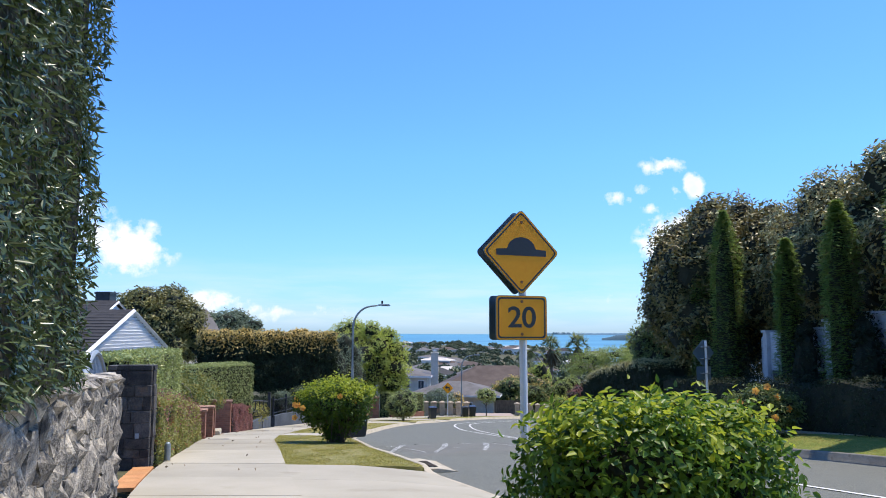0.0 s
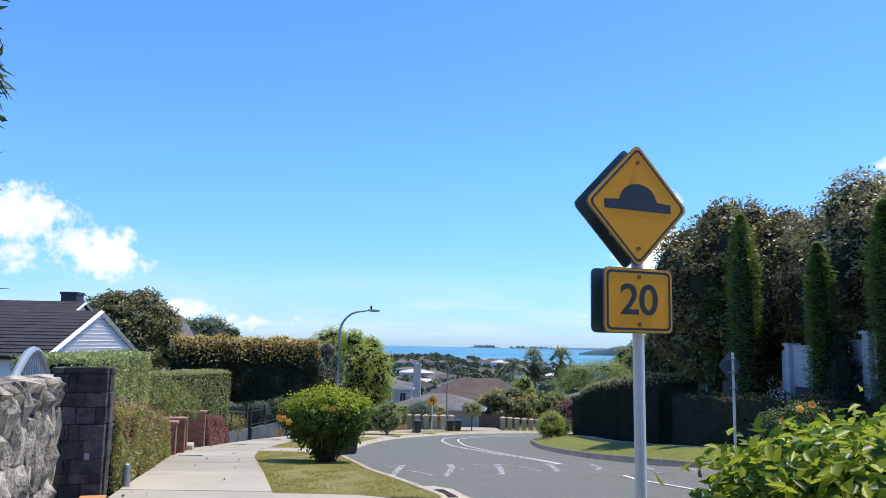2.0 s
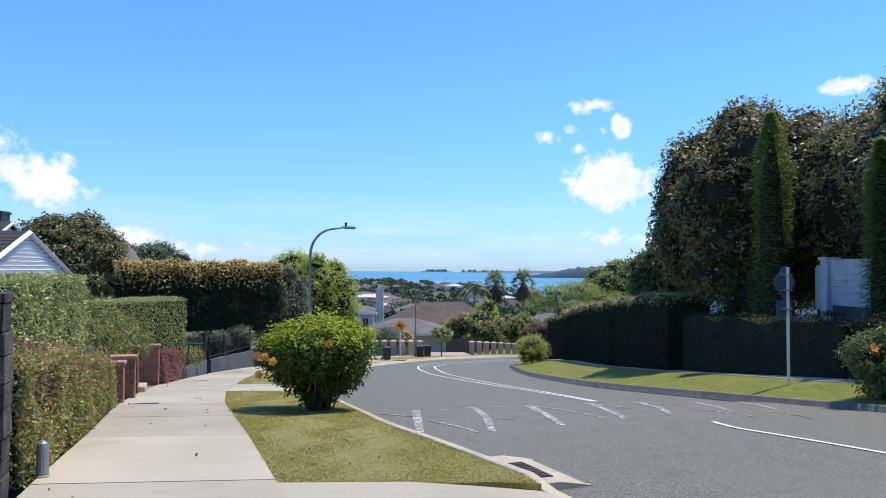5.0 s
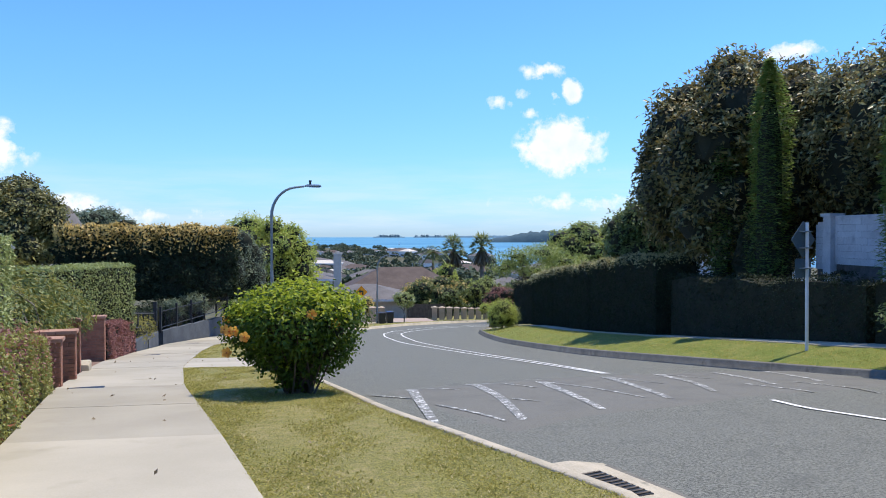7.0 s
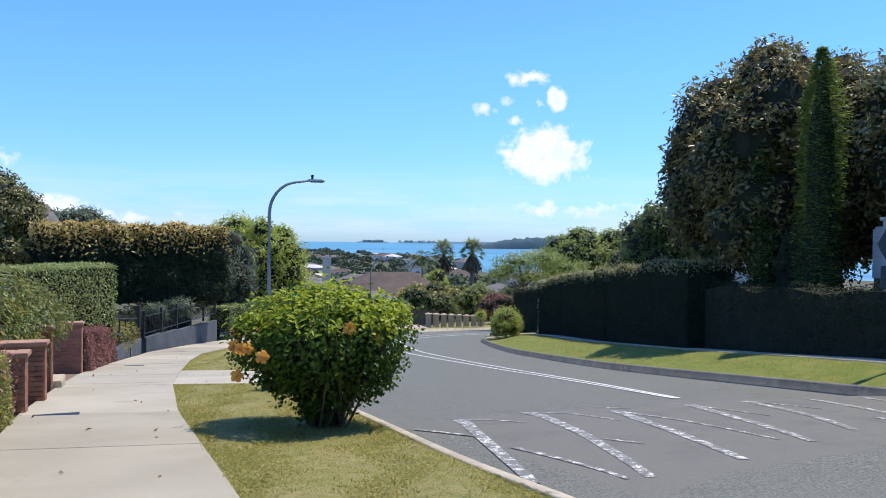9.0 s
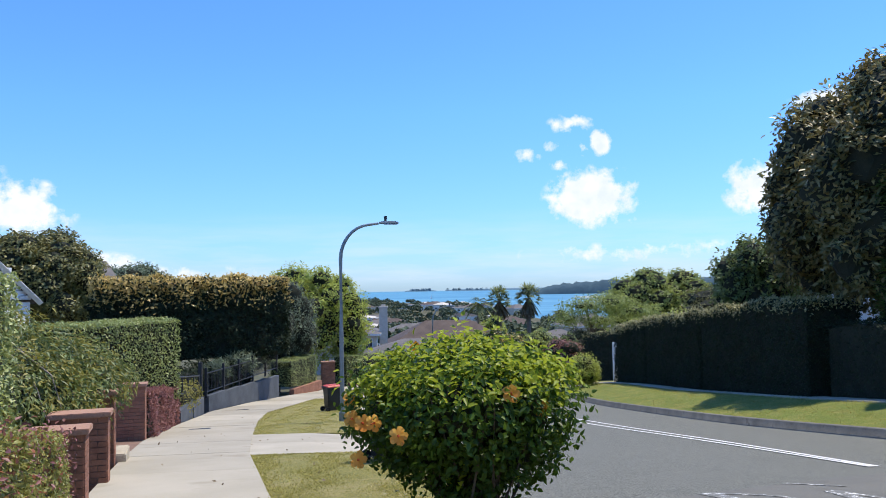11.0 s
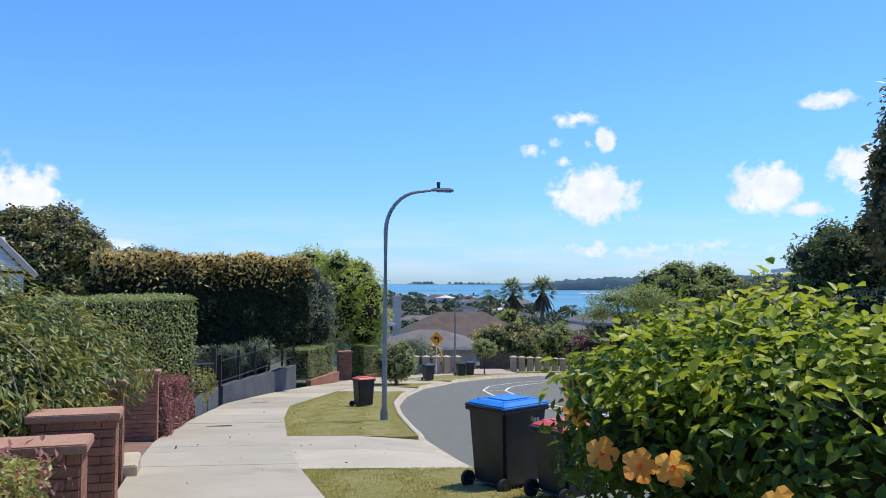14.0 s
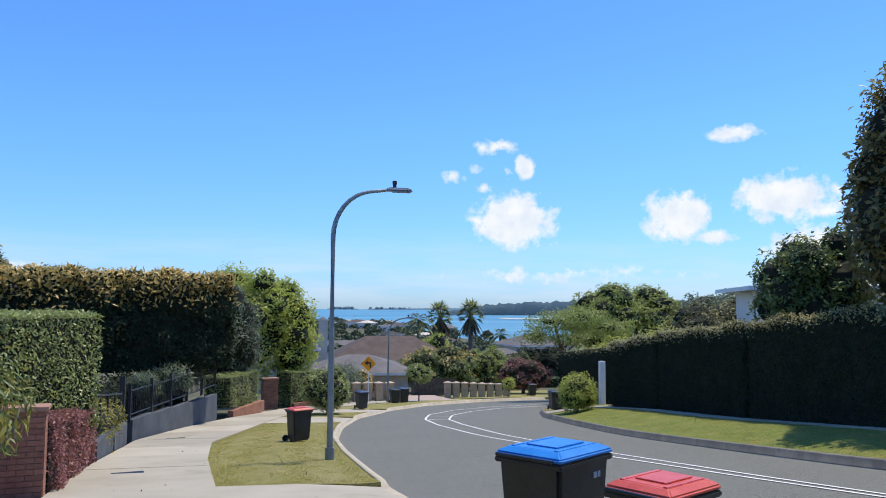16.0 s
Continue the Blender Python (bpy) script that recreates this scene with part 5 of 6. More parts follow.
# gate posts along the bend
def gate_post(at, rz, h=1.35):
    ob = thing("gate_pillar", "sandy rendered square pillar with a shallow cap", "pillar", at, rz, "boundary pillars")
    part("shaft", boxes(((0, 0, h / 2 - 0.15), (0.5, 0.5, h + 0.3)), bevel=0.012), SANDSTONE, ob)
    bm = boxes(((0, 0, h + 0.04), (0.62, 0.62, 0.10)), bevel=0.01)
    cyl(bm, (0, 0, h + 0.13), 0.38, 0.12, 4, r2=0.06)
    part("cap", bm, SANDSTONE, ob)
    return ob


first = gate_post((-6.2, 79.8, -6.72), 10, 1.2)
for i in range(1, 8):
    copy_thing(first, pose(-6.2 + i * 0.82, 79.8 + i * 0.10, -6.72 - i * 0.012, 0, 0, 10))
infill = thing("boundary_wall", "low sandy rendered wall between pillars", "wall", (-3.3, 80.3, -6.8), 7)
part("render", boxes(((0, 0, 0.35), (5.8, 0.15, 0.62))), SANDSTONE, infill)
for i in range(8):
    copy_thing(first, pose(4.9 + i * 0.74, 86.2 + i * 0.1, -7.38 - i * 0.04, 0, 0, -4))
railing2 = thing("railing", "dark metal railing between boundary pillars", "railing", (7.6, 86.55, -7.2), 6)
for i in range(24):
    part("bar", boxes(((-2.9 + i * 0.25, 0, 0.5), (0.03, 0.03, 1.0))), METAL_DARK, railing2)
part("rail", boxes(((0, 0, 1.0), (5.9, 0.04, 0.05))), METAL_DARK, railing2)
court = thing("brick_driveway", "pinkish brick paved driveway between pillars", "driveway", kind="structure")
V, F = strip(79.5, 90, lambda y: 0.2, lambda y: 4.4, lambda x, y, f: -6.76 - (y - 79.5) * 0.075, 3, 1)
part("paving", mesh_np("paving", V, F, PINK_PAVING), PINK_PAVING, court)
lawn("lawn_8", 83.6, 100, lambda y: 5.0, lambda y: 26.0, "grass and paving beyond the bend", 0)


# ---- street things ----
def plate(outline, y0, y1):
    return prism(outline, y0, y1)


def rounded(points, r, n=5):
    """An outline with rounded corners."""
    out, m = [], len(points)
    for i, p in enumerate(points):
        p, a, b = Vector(p), Vector(points[i - 1]), Vector(points[(i + 1) % m])
        s, e = p + (a - p).normalized() * r, p + (b - p).normalized() * r
        for j in range(n + 1):
            t = j / n
            out.append(tuple(s * (1 - t) ** 2 + p * 2 * t * (1 - t) + e * t * t))
    return out


def ring(outer, inner, y0, y1):
    bm = bmesh.new()
    n = len(outer)
    v = [[bm.verts.new((x, y, z)) for x, z in o] for o in (outer, inner) for y in (y0, y1)]
    for i in range(n):
        j = (i + 1) % n
        bm.faces.new((v[0][i], v[0][j], v[2][j], v[2][i])), bm.faces.new((v[1][i], v[3][i], v[3][j], v[1][j]))
        bm.faces.new((v[0][i], v[1][i], v[1][j], v[0][j])), bm.faces.new((v[2][i], v[2][j], v[3][j], v[3][i]))
    return bm


def square_up(r):
    return [(0, r), (-r, 0), (0, -r), (r, 0)]


def text_mesh(body, size):
    cu = bpy.data.curves.new("digits", "FONT")
    cu.body, cu.size, cu.align_x, cu.align_y, cu.extrude, cu.offset = body, size, "CENTER", "CENTER", 0.002, 0.004
    ob = bpy.data.objects.new("digits", cu)
    scene.collection.objects.link(ob)
    me = bpy.data.meshes.new_from_object(ob.evaluated_get(bpy.context.evaluated_depsgraph_get()))
    bpy.data.objects.remove(ob)
    return me


def face_plates(ob, zc, zp, y, flip, digits):
    """A warning diamond and the speed plate below it, facing -y (or +y when flipped)."""
    s = -1 if not flip else 1
    R = 0.462
    ys = sorted((y, y + s * 0.012))
    panel = part("diamond_plate", plate([(a, b + zc) for a, b in rounded(square_up(R), 0.05)], *ys), SIGN_BACK, ob, "dark diamond sign plate")
    f = y + s * 0.012
    part("yellow_face", plate([(a, b + zc) for a, b in rounded(square_up(R - 0.006), 0.05)], *sorted((f, f + s * 0.003))), SIGN_YELLOW, panel, "yellow warning face")
    f += s * 0.003
    part("border", ring([(a, b + zc) for a, b in rounded(square_up(R - 0.028), 0.045)], [(a, b + zc) for a, b in rounded(square_up(R - 0.05), 0.04)], *sorted((f, f + s * 0.002))), SIGN_BLACK, panel)
    humps = [(-0.30, -0.04), (0.30, -0.04), (0.30, 0.026), (0.175, 0.034)] + [(0.165 * math.cos(a), 0.034 + 0.125 * math.sin(a)) for a in np.linspace(0.15, math.pi - 0.15, 14)] + [(-0.175, 0.034), (-0.30, 0.026)]
    part("hump_symbol", plate([(a, b + zc) for a, b in humps], *sorted((f, f + s * 0.002))), SIGN_BLACK, panel, "black speed hump symbol")
    lower = part("speed_plate", plate([(a, b + zp) for a, b in rounded([(-0.305, 0.235), (-0.305, -0.235), (0.305, -0.235), (0.305, 0.235)], 0.05)], *ys), SIGN_BACK, ob, "dark rounded sign plate")
    f = y + s * 0.012
    part("yellow_face", plate([(a, b + zp) for a, b in rounded([(-0.30, 0.23), (-0.30, -0.23), (0.30, -0.23), (0.30, 0.23)], 0.05)], *sorted((f, f + s * 0.003))), SIGN_YELLOW, lower)
    f += s * 0.003
    part("border", ring([(a, b + zp) for a, b in rounded([(-0.285, 0.215), (-0.285, -0.215), (0.285, -0.215), (0.285, 0.215)], 0.042)], [(a, b + zp) for a, b in rounded([(-0.268, 0.198), (-0.268, -0.198), (0.268, -0.198), (0.268, 0.198)], 0.034)], *sorted((f, f + s * 0.002))), SIGN_BLACK, lower)
    for off, me in zip((-0.085, 0.085), digits):
        digit = new("digit", me)
        digit.parent = lower
        digit.matrix_basis = pose(off * -s, f + s * 0.001, zp - 0.005, 90, 0, 0 if not flip else 180) @ Matrix.Diagonal((1.14, 1, 1, 1))
    for z in (zc + 0.32, zc - 0.32):
        part("bolt", cyl(bmesh.new(), (0, f, z), 0.016, 0.016, 8, "y"), BOLT, panel)
    for z in (zp + 0.172, zp - 0.172):
        part("bolt", cyl(bmesh.new(), (0, f, z), 0.016, 0.016, 8, "y"), BOLT, lower)


DIGITS = [text_mesh("2", 0.31), text_mesh("0", 0.31)]
for me in DIGITS:
    me.materials.append(SIGN_BLACK)


def hump_sign(at, rz, label, height, front, rear):
    """height: the middle of the diamond over the ground."""
    ob = thing("warning_sign", label, "road sign", at, rz, "speed hump signs")
    part("pole", tube(bmesh.new(), [(0.09, 0.02, -0.3), (0.045, 0, height + 0.42)], [0.042, 0.042], 14), POLE_WHITE, ob, "white round metal pole")
    if front:
        face_plates(ob, height, height - 0.70, -0.07, False, DIGITS)
    if rear:
        face_plates(ob, height, height - 0.70, 0.07, True, DIGITS)
    for z in (height + 0.2, height - 0.2, height - 0.70):
        part("bracket", boxes(((0, 0, z), (0.3, 0.165, 0.03))), GALV, ob)
    return ob


sign_z = ground_line(9.24) + 0.05
hump_sign((0.97, 9.24, sign_z), 25, "yellow speed hump warning sign with speed plate on white pole", 2.49 - sign_z, True, True)
hump_sign((8.4, 28.35, lawn_z(8.4, 28.3)), 24, "dark back of a speed hump sign on a white pole", 0.92 - lawn_z(8.4, 28.3), False, True)
far_sign = thing("bend_sign", "small yellow diamond bend warning sign on a pole", "road sign", (-2.25, 77.6, ground_line(77.6)))
part("pole", tube(bmesh.new(), [(0, 0, -0.2), (0, 0, 2.9)], [0.04, 0.04], 8), POLE_WHITE, far_sign)
panel = part("diamond_plate", plate([(a, b + 2.75) for a, b in rounded(square_up(0.53), 0.05)], -0.07, -0.05), SIGN_YELLOW, far_sign, "yellow diamond plate")
part("bend_symbol", plate([(a, b + 2.75) for a, b in ((0.08, -0.28), (0.18, -0.28), (0.18, 0.12), (-0.05, 0.12), (-0.05, 0.24), (-0.28, 0.06), (-0.05, -0.12), (-0.05, 0.0), (0.08, 0.0))], -0.075, -0.07), SIGN_BLACK, panel)


def street_lamp(at, height, reach, rz, label):
    ob = thing("street_lamp", label, "street lamp", at, rz)
    bend = [(0, 0, -0.3), (0, 0, 0.35), (0, 0, 0.351), (0, 0, height * 0.45), (0, 0, height - 1.15)]
    rad = [0.11, 0.11, 0.075, 0.068, 0.06]
    for i in range(1, 9):
        a = math.radians(84 * i / 8)
        bend.append(((1 - math.cos(a)) * 1.0, 0, height - 1.15 + math.sin(a) * 1.13))
        rad.append(0.06 - 0.002 * i)
    bend.append((reach - 0.45, 0, height + 0.02))
    rad.append(0.04)
    part("pole", tube(bmesh.new(), bend, rad, 12), GALV, ob, "grey steel pole with a curved arm")
    head = part("lamp_head", box(bmesh.new(), (reach - 0.12, 0, height + 0.05), (0.72, 0.24, 0.09), bevel=0.03, taper=0.75), GALV, ob, "flat grey lamp head")
    part("lens", boxes(((reach - 0.05, 0, height - 0.005), (0.42, 0.17, 0.02))), GALV, head)
    part("photocell", cyl(cyl(bmesh.new(), (reach - 0.22, 0, height + 0.14), 0.045, 0.12, 10), (reach - 0.22, 0, height + 0.22), 0.055, 0.08, 10), METAL_DARK, head, "dark sensor knob")
    return ob


street_lamp((-5.82, 41.0, ground_line(41.0)), 6.42, 1.70, 6, "tall grey curved street lamp on the grass strip")
street_lamp((-0.9, 77.2, ground_line(77.2)), 5.9, 1.6, -10, "grey curved street lamp at the bend")
street_lamp((17.4, 110, -8.9), 3.2, 1.0, 180, "small grey street lamp far down the road")


def wheelie_bin(at, rz, lid_mat, label, h=1.06, sc=1.0, mark=False):
    ob = thing("wheelie_bin", label, "bin", at, rz, "wheelie bins")
    wb, wt, db, dt = 0.50 * sc, 0.58 * sc, 0.58 * sc, 0.70 * sc
    bm = bmesh.new()
    lo = [bm.verts.new((x * wb / 2, y * db / 2, 0.06)) for x, y in ((-1, -1), (1, -1), (1, 1), (-1, 1))]
    hi = [bm.verts.new((x * wt / 2, y * dt / 2, h - 0.1)) for x, y in ((-1, -1), (1, -1), (1, 1), (-1, 1))]
    bm.faces.new(lo[::-1]), bm.faces.new(hi)
    for i in range(4):
        bm.faces.new((lo[i], lo[(i + 1) % 4], hi[(i + 1) % 4], hi[i]))
    bmesh.ops.bevel(bm, geom=list(bm.edges), offset=0.035, segments=2, affect="EDGES")
    body = part("body", bm, BIN_BODY, ob, "dark plastic bin body")
    part("rim", boxes(((0, 0, h - 0.11), (wt + 0.05, dt + 0.05, 0.05)), bevel=0.012), BIN_BODY, body)
    bm = bmesh.new()
    for z, kx, ky in ((h - 0.08, 1.06, 1.06), (h - 0.045, 1.06, 1.06), (h, 0.80, 0.82)):
        for x, y in ((-1, -1), (1, -1), (1, 1), (-1, 1)):
            bm.verts.new((x * wt / 2 * kx, y * dt / 2 * ky - 0.01, z))
    bm.verts.ensure_lookup_table()
    v = bm.verts
    bm.faces.new((v[3], v[2], v[1], v[0])), bm.faces.new((v[8], v[9], v[10], v[11]))
    for r in (0, 4):
        for i in range(4):
            bm.faces.new((v[r + i], v[r + (i + 1) % 4], v[r + 4 + (i + 1) % 4], v[r + 4 + i]))
    bmesh.ops.bevel(bm, geom=list(bm.edges), offset=0.012, segments=2, affect="EDGES")
    lid = part("lid", bm, lid_mat, ob, "moulded plastic lid")
    part("lid_panel", boxes(((0, -0.02, h + 0.006), (wt * 0.5, dt * 0.55, 0.012)), bevel=0.004), lid_mat, lid)
    for x in (-0.2, 0.2):
        part("lid_rib", boxes(((x * sc, 0, h - 0.005), (0.05, dt * 0.78, 0.02)), bevel=0.006), lid_mat, lid)
    part("handle", tube(bmesh.new(), [(-wt / 2 + 0.03, dt / 2 + 0.06, h - 0.06), (wt / 2 - 0.03, dt / 2 + 0.06, h - 0.06)], [0.016, 0.016], 8), BIN_BODY, ob)
    for x in (-1, 1):
        wheel = part("wheel", cyl(bmesh.new(), (x * (wb / 2 + 0.035), db / 2 + 0.06, 0.10), 0.10, 0.045, 18, "x"), RUBBER, ob, "black rubber wheel")
        part("hub", cyl(bmesh.new(), (x * (wb / 2 + 0.06), db / 2 + 0.06, 0.10), 0.045, 0.02, 12, "x"), BIN_BODY, wheel)
    part("axle", cyl(bmesh.new(), (0, db / 2 + 0.06, 0.10), 0.012, wb + 0.08, 8, "x"), METAL_DARK, ob)
    if mark:
        for x in (0.10, 0.16):
            part("number_bar", boxes(((-wt / 2 + 0.012, -0.05 - x, h - 0.24), (0.03, 0.04, 0.05))), LETTERING, body, "pale marking bar")
    return ob


wheelie_bin((-4.20, 29.02, lawn_z(-4.2, 29.02)), 128, LID_BLUE, "large dark wheelie bin with a bright blue lid", 1.08, 1.10, True)
wheelie_bin((-3.62, 28.12, lawn_z(-3.62, 28.12)), 122, LID_RED, "dark wheelie bin with a red lid beside a shrub", 0.86, 0.95, True)
wheelie_bin((-6.62, 47.7, lawn_z(-6.62, 47.7)), 118, LID_RED, "dark wheelie bin with a red lid on the grass strip", 1.06, 0.92)
wheelie_bin((-3.25, 69.2, lawn_z(-3.2, 69.2)), 20, LID_NAVY, "dark wheelie bin with a navy lid near the bend", 1.06, 1.0)
wheelie_bin((-0.55, 76.2, lawn_z(-.5, 76.2) - .03), 10, LID_DARK, "dark wheelie bin at the bend", 1.0)
wheelie_bin((0.15, 76.8, lawn_z(.1, 76.8) - .03), 10, LID_NAVY, "dark wheelie bin with a navy lid at the bend", 1.06, 1.0)
wheelie_bin((6.9, 63.6, lawn_z(6.9, 63.6)), 0, LID_DARK, "dark wheelie bin beside a round shrub", 1.06, 1.1)
wheelie_bin((7.9, 64.2, lawn_z(7.9, 64.2)), 15, LID_DARK, "dark wheelie bin beside a driveway", 1.06, 1.0)
wheelie_bin((12.6, 88, ground_line(88)), 0, LID_DARK, "dark wheelie bin far along the road", 1.06)

drain = thing("storm_drain", "concrete drain pit with a dark slotted grate", "drain", (-0.42, 16.5, ground_line(16.5) - 0.03), 22)
part("apron", prism([(-0.20, -0.12), (0.40, -0.12), (0.40, -0.02), (0.02, 0.055), (-0.20, 0.06)], -0.62, 0.62), KERB, drain, "pale sloping concrete apron")
part("apron_lip", boxes(((0.36, 0, -0.035), (0.10, 1.1, 0.05)), bevel=0.01), KERB_SHADED, drain)
part("frame_plate", boxes(((-0.06, -0.08, 0.057), (0.22, 0.66, 0.012))), METAL_DARK, drain)
for i in range(10):
    part("bar", boxes(((-0.06, -0.38 + i * 0.066, 0.066), (0.20, 0.022, 0.012))), BARK, drain)
for x, y in ((-7.4, 25.0), (-9.9, 39.2), (-10.7, 50.0)):
    ob = thing("service_cover", "dark narrow metal cover set in the footpath", "cover", (x, y, ground_line(y) + 0.064), 14)
    part("plate", boxes(((0, 0, 0), (0.62, 0.20, 0.012)), bevel=0.004), METAL_DARK, ob)

# fallen leaves on path and grass
rng = np.random.default_rng(17)
ys = rng.uniform(14, 50, 70)
xs2 = np.array([path_l(y) + (kerb_l(y) - path_l(y)) * rng.random() ** 1.3 for y in ys])
P = np.column_stack([xs2, ys, [ground_line(y) + 0.085 for y in ys]])
dry = thing("fallen_leaves", "scattered dry brown leaves on path and grass", "leaves", kind="stuff")
part("leaf_litter", leaf_mesh("leaf_litter", P, np.tile([1.0, 0, 0.02], (len(P), 1)), 0.07, 0.04, L_PALM_DRY, rng, 0.0, 1.2), L_PALM_DRY, dry)


# ---- hibiscus and other shrubs near the path ----
def flower(at, size, parent, rng, mat=PETAL):
    bm = bmesh.new()
    face = Vector((rng.uniform(-.5, .5), -1, rng.uniform(-.1, .5))).normalized().to_track_quat("Z", "Y")
    for i in range(5):
        a = 2 * math.pi * i / 5
        rim = [(0, 0, 0)] + [(math.cos(a + t) * r, math.sin(a + t) * r, h) for t, r, h in ((-.72, .60, .14), (-.52, .96, .34), (-.2, 1.02, .22), (.1, 1.12, .30), (.42, 1.0, .22), (.72, .60, .16))]
        vs = [bm.verts.new(Vector(at) + face @ (Vector(p) * size)) for p in rim]
        c = bm.verts.new(Vector(at) + face @ (Vector((math.cos(a) * .6, math.sin(a) * .6, .10)) * size))
        for p, q in zip(vs, vs[1:] + vs[:1]):
            bm.faces.new((p, q, c))
    fl = part("flower", bm, mat, parent, "orange open flower")
    part("stamen", tube(bmesh.new(), [Vector(at), Vector(at) + face @ Vector((0, 0, size * 0.95))], [size * 0.16, size * 0.05], 6), PETAL_RED, fl, "dark red centre")


def shrub(name, label, at, blobs, n, leaf, mat, rng, flowers=(), stems=14, size=0.085, young=0):
    ob = thing(name, label, "shrub")
    bm = bmesh.new()
    for i in range(stems):
        b = blobs[int(rng.integers(len(blobs)))]
        s = Vector(at) + Vector((rng.uniform(-.25, .25), rng.uniform(-.2, .2), -0.1))
        d = Vector(rng.normal(0, 1, 3)).normalized()
        e = Vector(b[:3]) + Vector((d.x * b[3], d.y * b[4], abs(d.z) * b[5])) * 0.85
        tube(bm, [s, s.lerp(e, 0.45) + Vector((0, 0, -0.05)), e], [0.022, 0.014, 0.006], 5)
    part("branchwork", bm, BARK, ob)
    P, N = blob_points(blobs, n, rng, 0.45, 0.08)
    crown = part("foliage", leaf_mesh("foliage", P, N, leaf[0], leaf[1], mat, rng, 0.35, 0.9, 0.18, True), mat, ob)
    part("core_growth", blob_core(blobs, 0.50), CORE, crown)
    if young:
        P, N = blob_points(blobs, young * 3, rng, 0.12, 0.08)
        sel = N[:, 2] > 0.42
        part("young_growth", leaf_mesh("young_growth", P[sel][:young] + N[sel][:young] * 0.03, N[sel][:young], leaf[0] * 1.1, leaf[1] * 1.15, L_YOUNG, rng, 1.0, 0.8, 0.22, True), L_YOUNG, crown)
    for p in flowers:
        flower(p, size, ob, rng)
    return ob


rng = np.random.default_rng(31)
FLOWERS = [(-3.20, 22.32, -0.15), (-2.85, 22.66, -0.335), (-4.19, 22.2, -0.456), (-4.56, 22.85, -0.785), (-4.51, 22.86, -0.457), (-4.40, 22.72, -0.43), (-4.62, 23.1, -0.45), (-4.52, 24.1, -0.27), (-4.66, 23.5, -0.33)]
gz = ground_line(22.9)
hib = [(-3.52, 23.4, gz + 1.18, 0.85, 1.0, 0.58), (-4.16, 23.6, gz + 1.08, 0.56, 0.75, 0.54), (-2.96, 23.3, gz + 1.14, 0.60, 0.75, 0.54), (-3.5, 22.75, gz + 1.17, 0.78, 0.55, 0.46), (-3.6, 24.0, gz + 1.20, 0.86, 0.6, 0.46), (-3.85, 23.3, gz + 0.76, 0.48, 0.55, 0.36), (-3.1, 23.2, gz + 0.76, 0.50, 0.55, 0.40), (-3.5, 23.3, gz + 0.42, 0.42, 0.45, 0.34)]
shrub("hibiscus_bush", "round green hibiscus bush with orange flowers on the lawn", (-3.45, 23.3, gz - 0.04), hib, 11500, (0.070, 0.046), L_HIBISCUS, rng, FLOWERS, 60, 0.078, 3000)
g0 = ground_line(7.4)
front = [(1.85, 7.4, g0 + 0.82, 0.85, 0.8, 0.60), (1.32, 7.3, g0 + 0.75, 0.52, 0.62, 0.66), (2.55, 7.55, g0 + 0.78, 0.55, 0.62, 0.62), (1.75, 6.95, g0 + 0.98, 0.75, 0.45, 0.48), (2.2, 7.8, g0 + 0.95, 0.75, 0.55, 0.50), (1.9, 7.3, g0 + 0.40, 0.95, 0.75, 0.42)]
shrub("rounded_shrub", "broad glossy green clipped shrub beside the sign", (1.98, 7.4, g0), front, 11500, (0.078, 0.044), L_FRONT, rng, (), 16, 0.085, 1500)
rz0 = lawn_z(8.75, 24.6)
red = [(8.95, 24.6, rz0 + 0.85, 0.85, 0.8, 0.68), (8.2, 24.4, rz0 + 0.95, 0.55, 0.5, 0.5), (9.65, 24.7, rz0 + 0.9, 0.55, 0.5, 0.52), (8.8, 24.3, rz0 + 1.25, 0.5, 0.45, 0.38), (8.7, 24.6, rz0 + 0.4, 0.6, 0.55, 0.42)]
shrub("red_flowered_shrub", "leafy shrub with small orange-red flowers on the verge", (8.75, 24.6, rz0), red, 5200, (0.10, 0.048), L_TREE, rng,
      [(8.1, 23.98, rz0 + 1.15), (8.5, 23.8, rz0 + 1.5), (9.2, 24.1, rz0 + 1.3), (9.6, 24.3, rz0 + 0.95), (8.35, 23.8, rz0 + 0.7), (9.0, 23.75, rz0 + 0.75), (8.9, 24.0, rz0 + 1.6)], 12, 0.10)
r2 = lawn_z(6.6, 59)
tree("round_shrub", "round clipped green shrub with a pale top on the verge", (6.6, 59.2, r2), [(6.6, 59.2, r2 + 1.0, 0.82, 0.85, 0.80), (6.3, 59.0, r2 + 0.68, 0.66, 0.66, 0.56), (6.95, 59.2, r2 + 0.7, 0.62, 0.62, 0.56)], 5200, (0.12, 0.05), L_BRIGHT, rng, 0.07, category="shrub", core=0.82)
tree("round_shrub", "small loose shrub beside wheelie bins", (7.9, 62.3, lawn_z(7.9, 62.3)), [(7.9, 62.6, lawn_z(7.9, 62.6) + 0.7, 0.6, 0.6, 0.6)], 1400, (0.12, 0.05), L_TREE, rng, 0.04, category="shrub")
tree("street_tree", "small young tree in front of boundary pillars", (1.5, 78.8, ground_line(79)), scatter_blobs((1.5, 78.8, ground_line(79) + 2.0), (0.95, 0.95, 0.8), 6, rng, 0.5), 1800, (0.16, 0.08), L_HEDGE, rng, 0.05, core=0.5)
tree("street_tree", "very small young tree on grass beyond the bend", (9.6, 84.5, ground_line(84.5)), [(9.6, 84.5, ground_line(84.5) + 1.15, 0.5, 0.5, 0.45)], 700, (0.14, 0.07), L_BRIGHT, rng, 0.03, core=0.5)

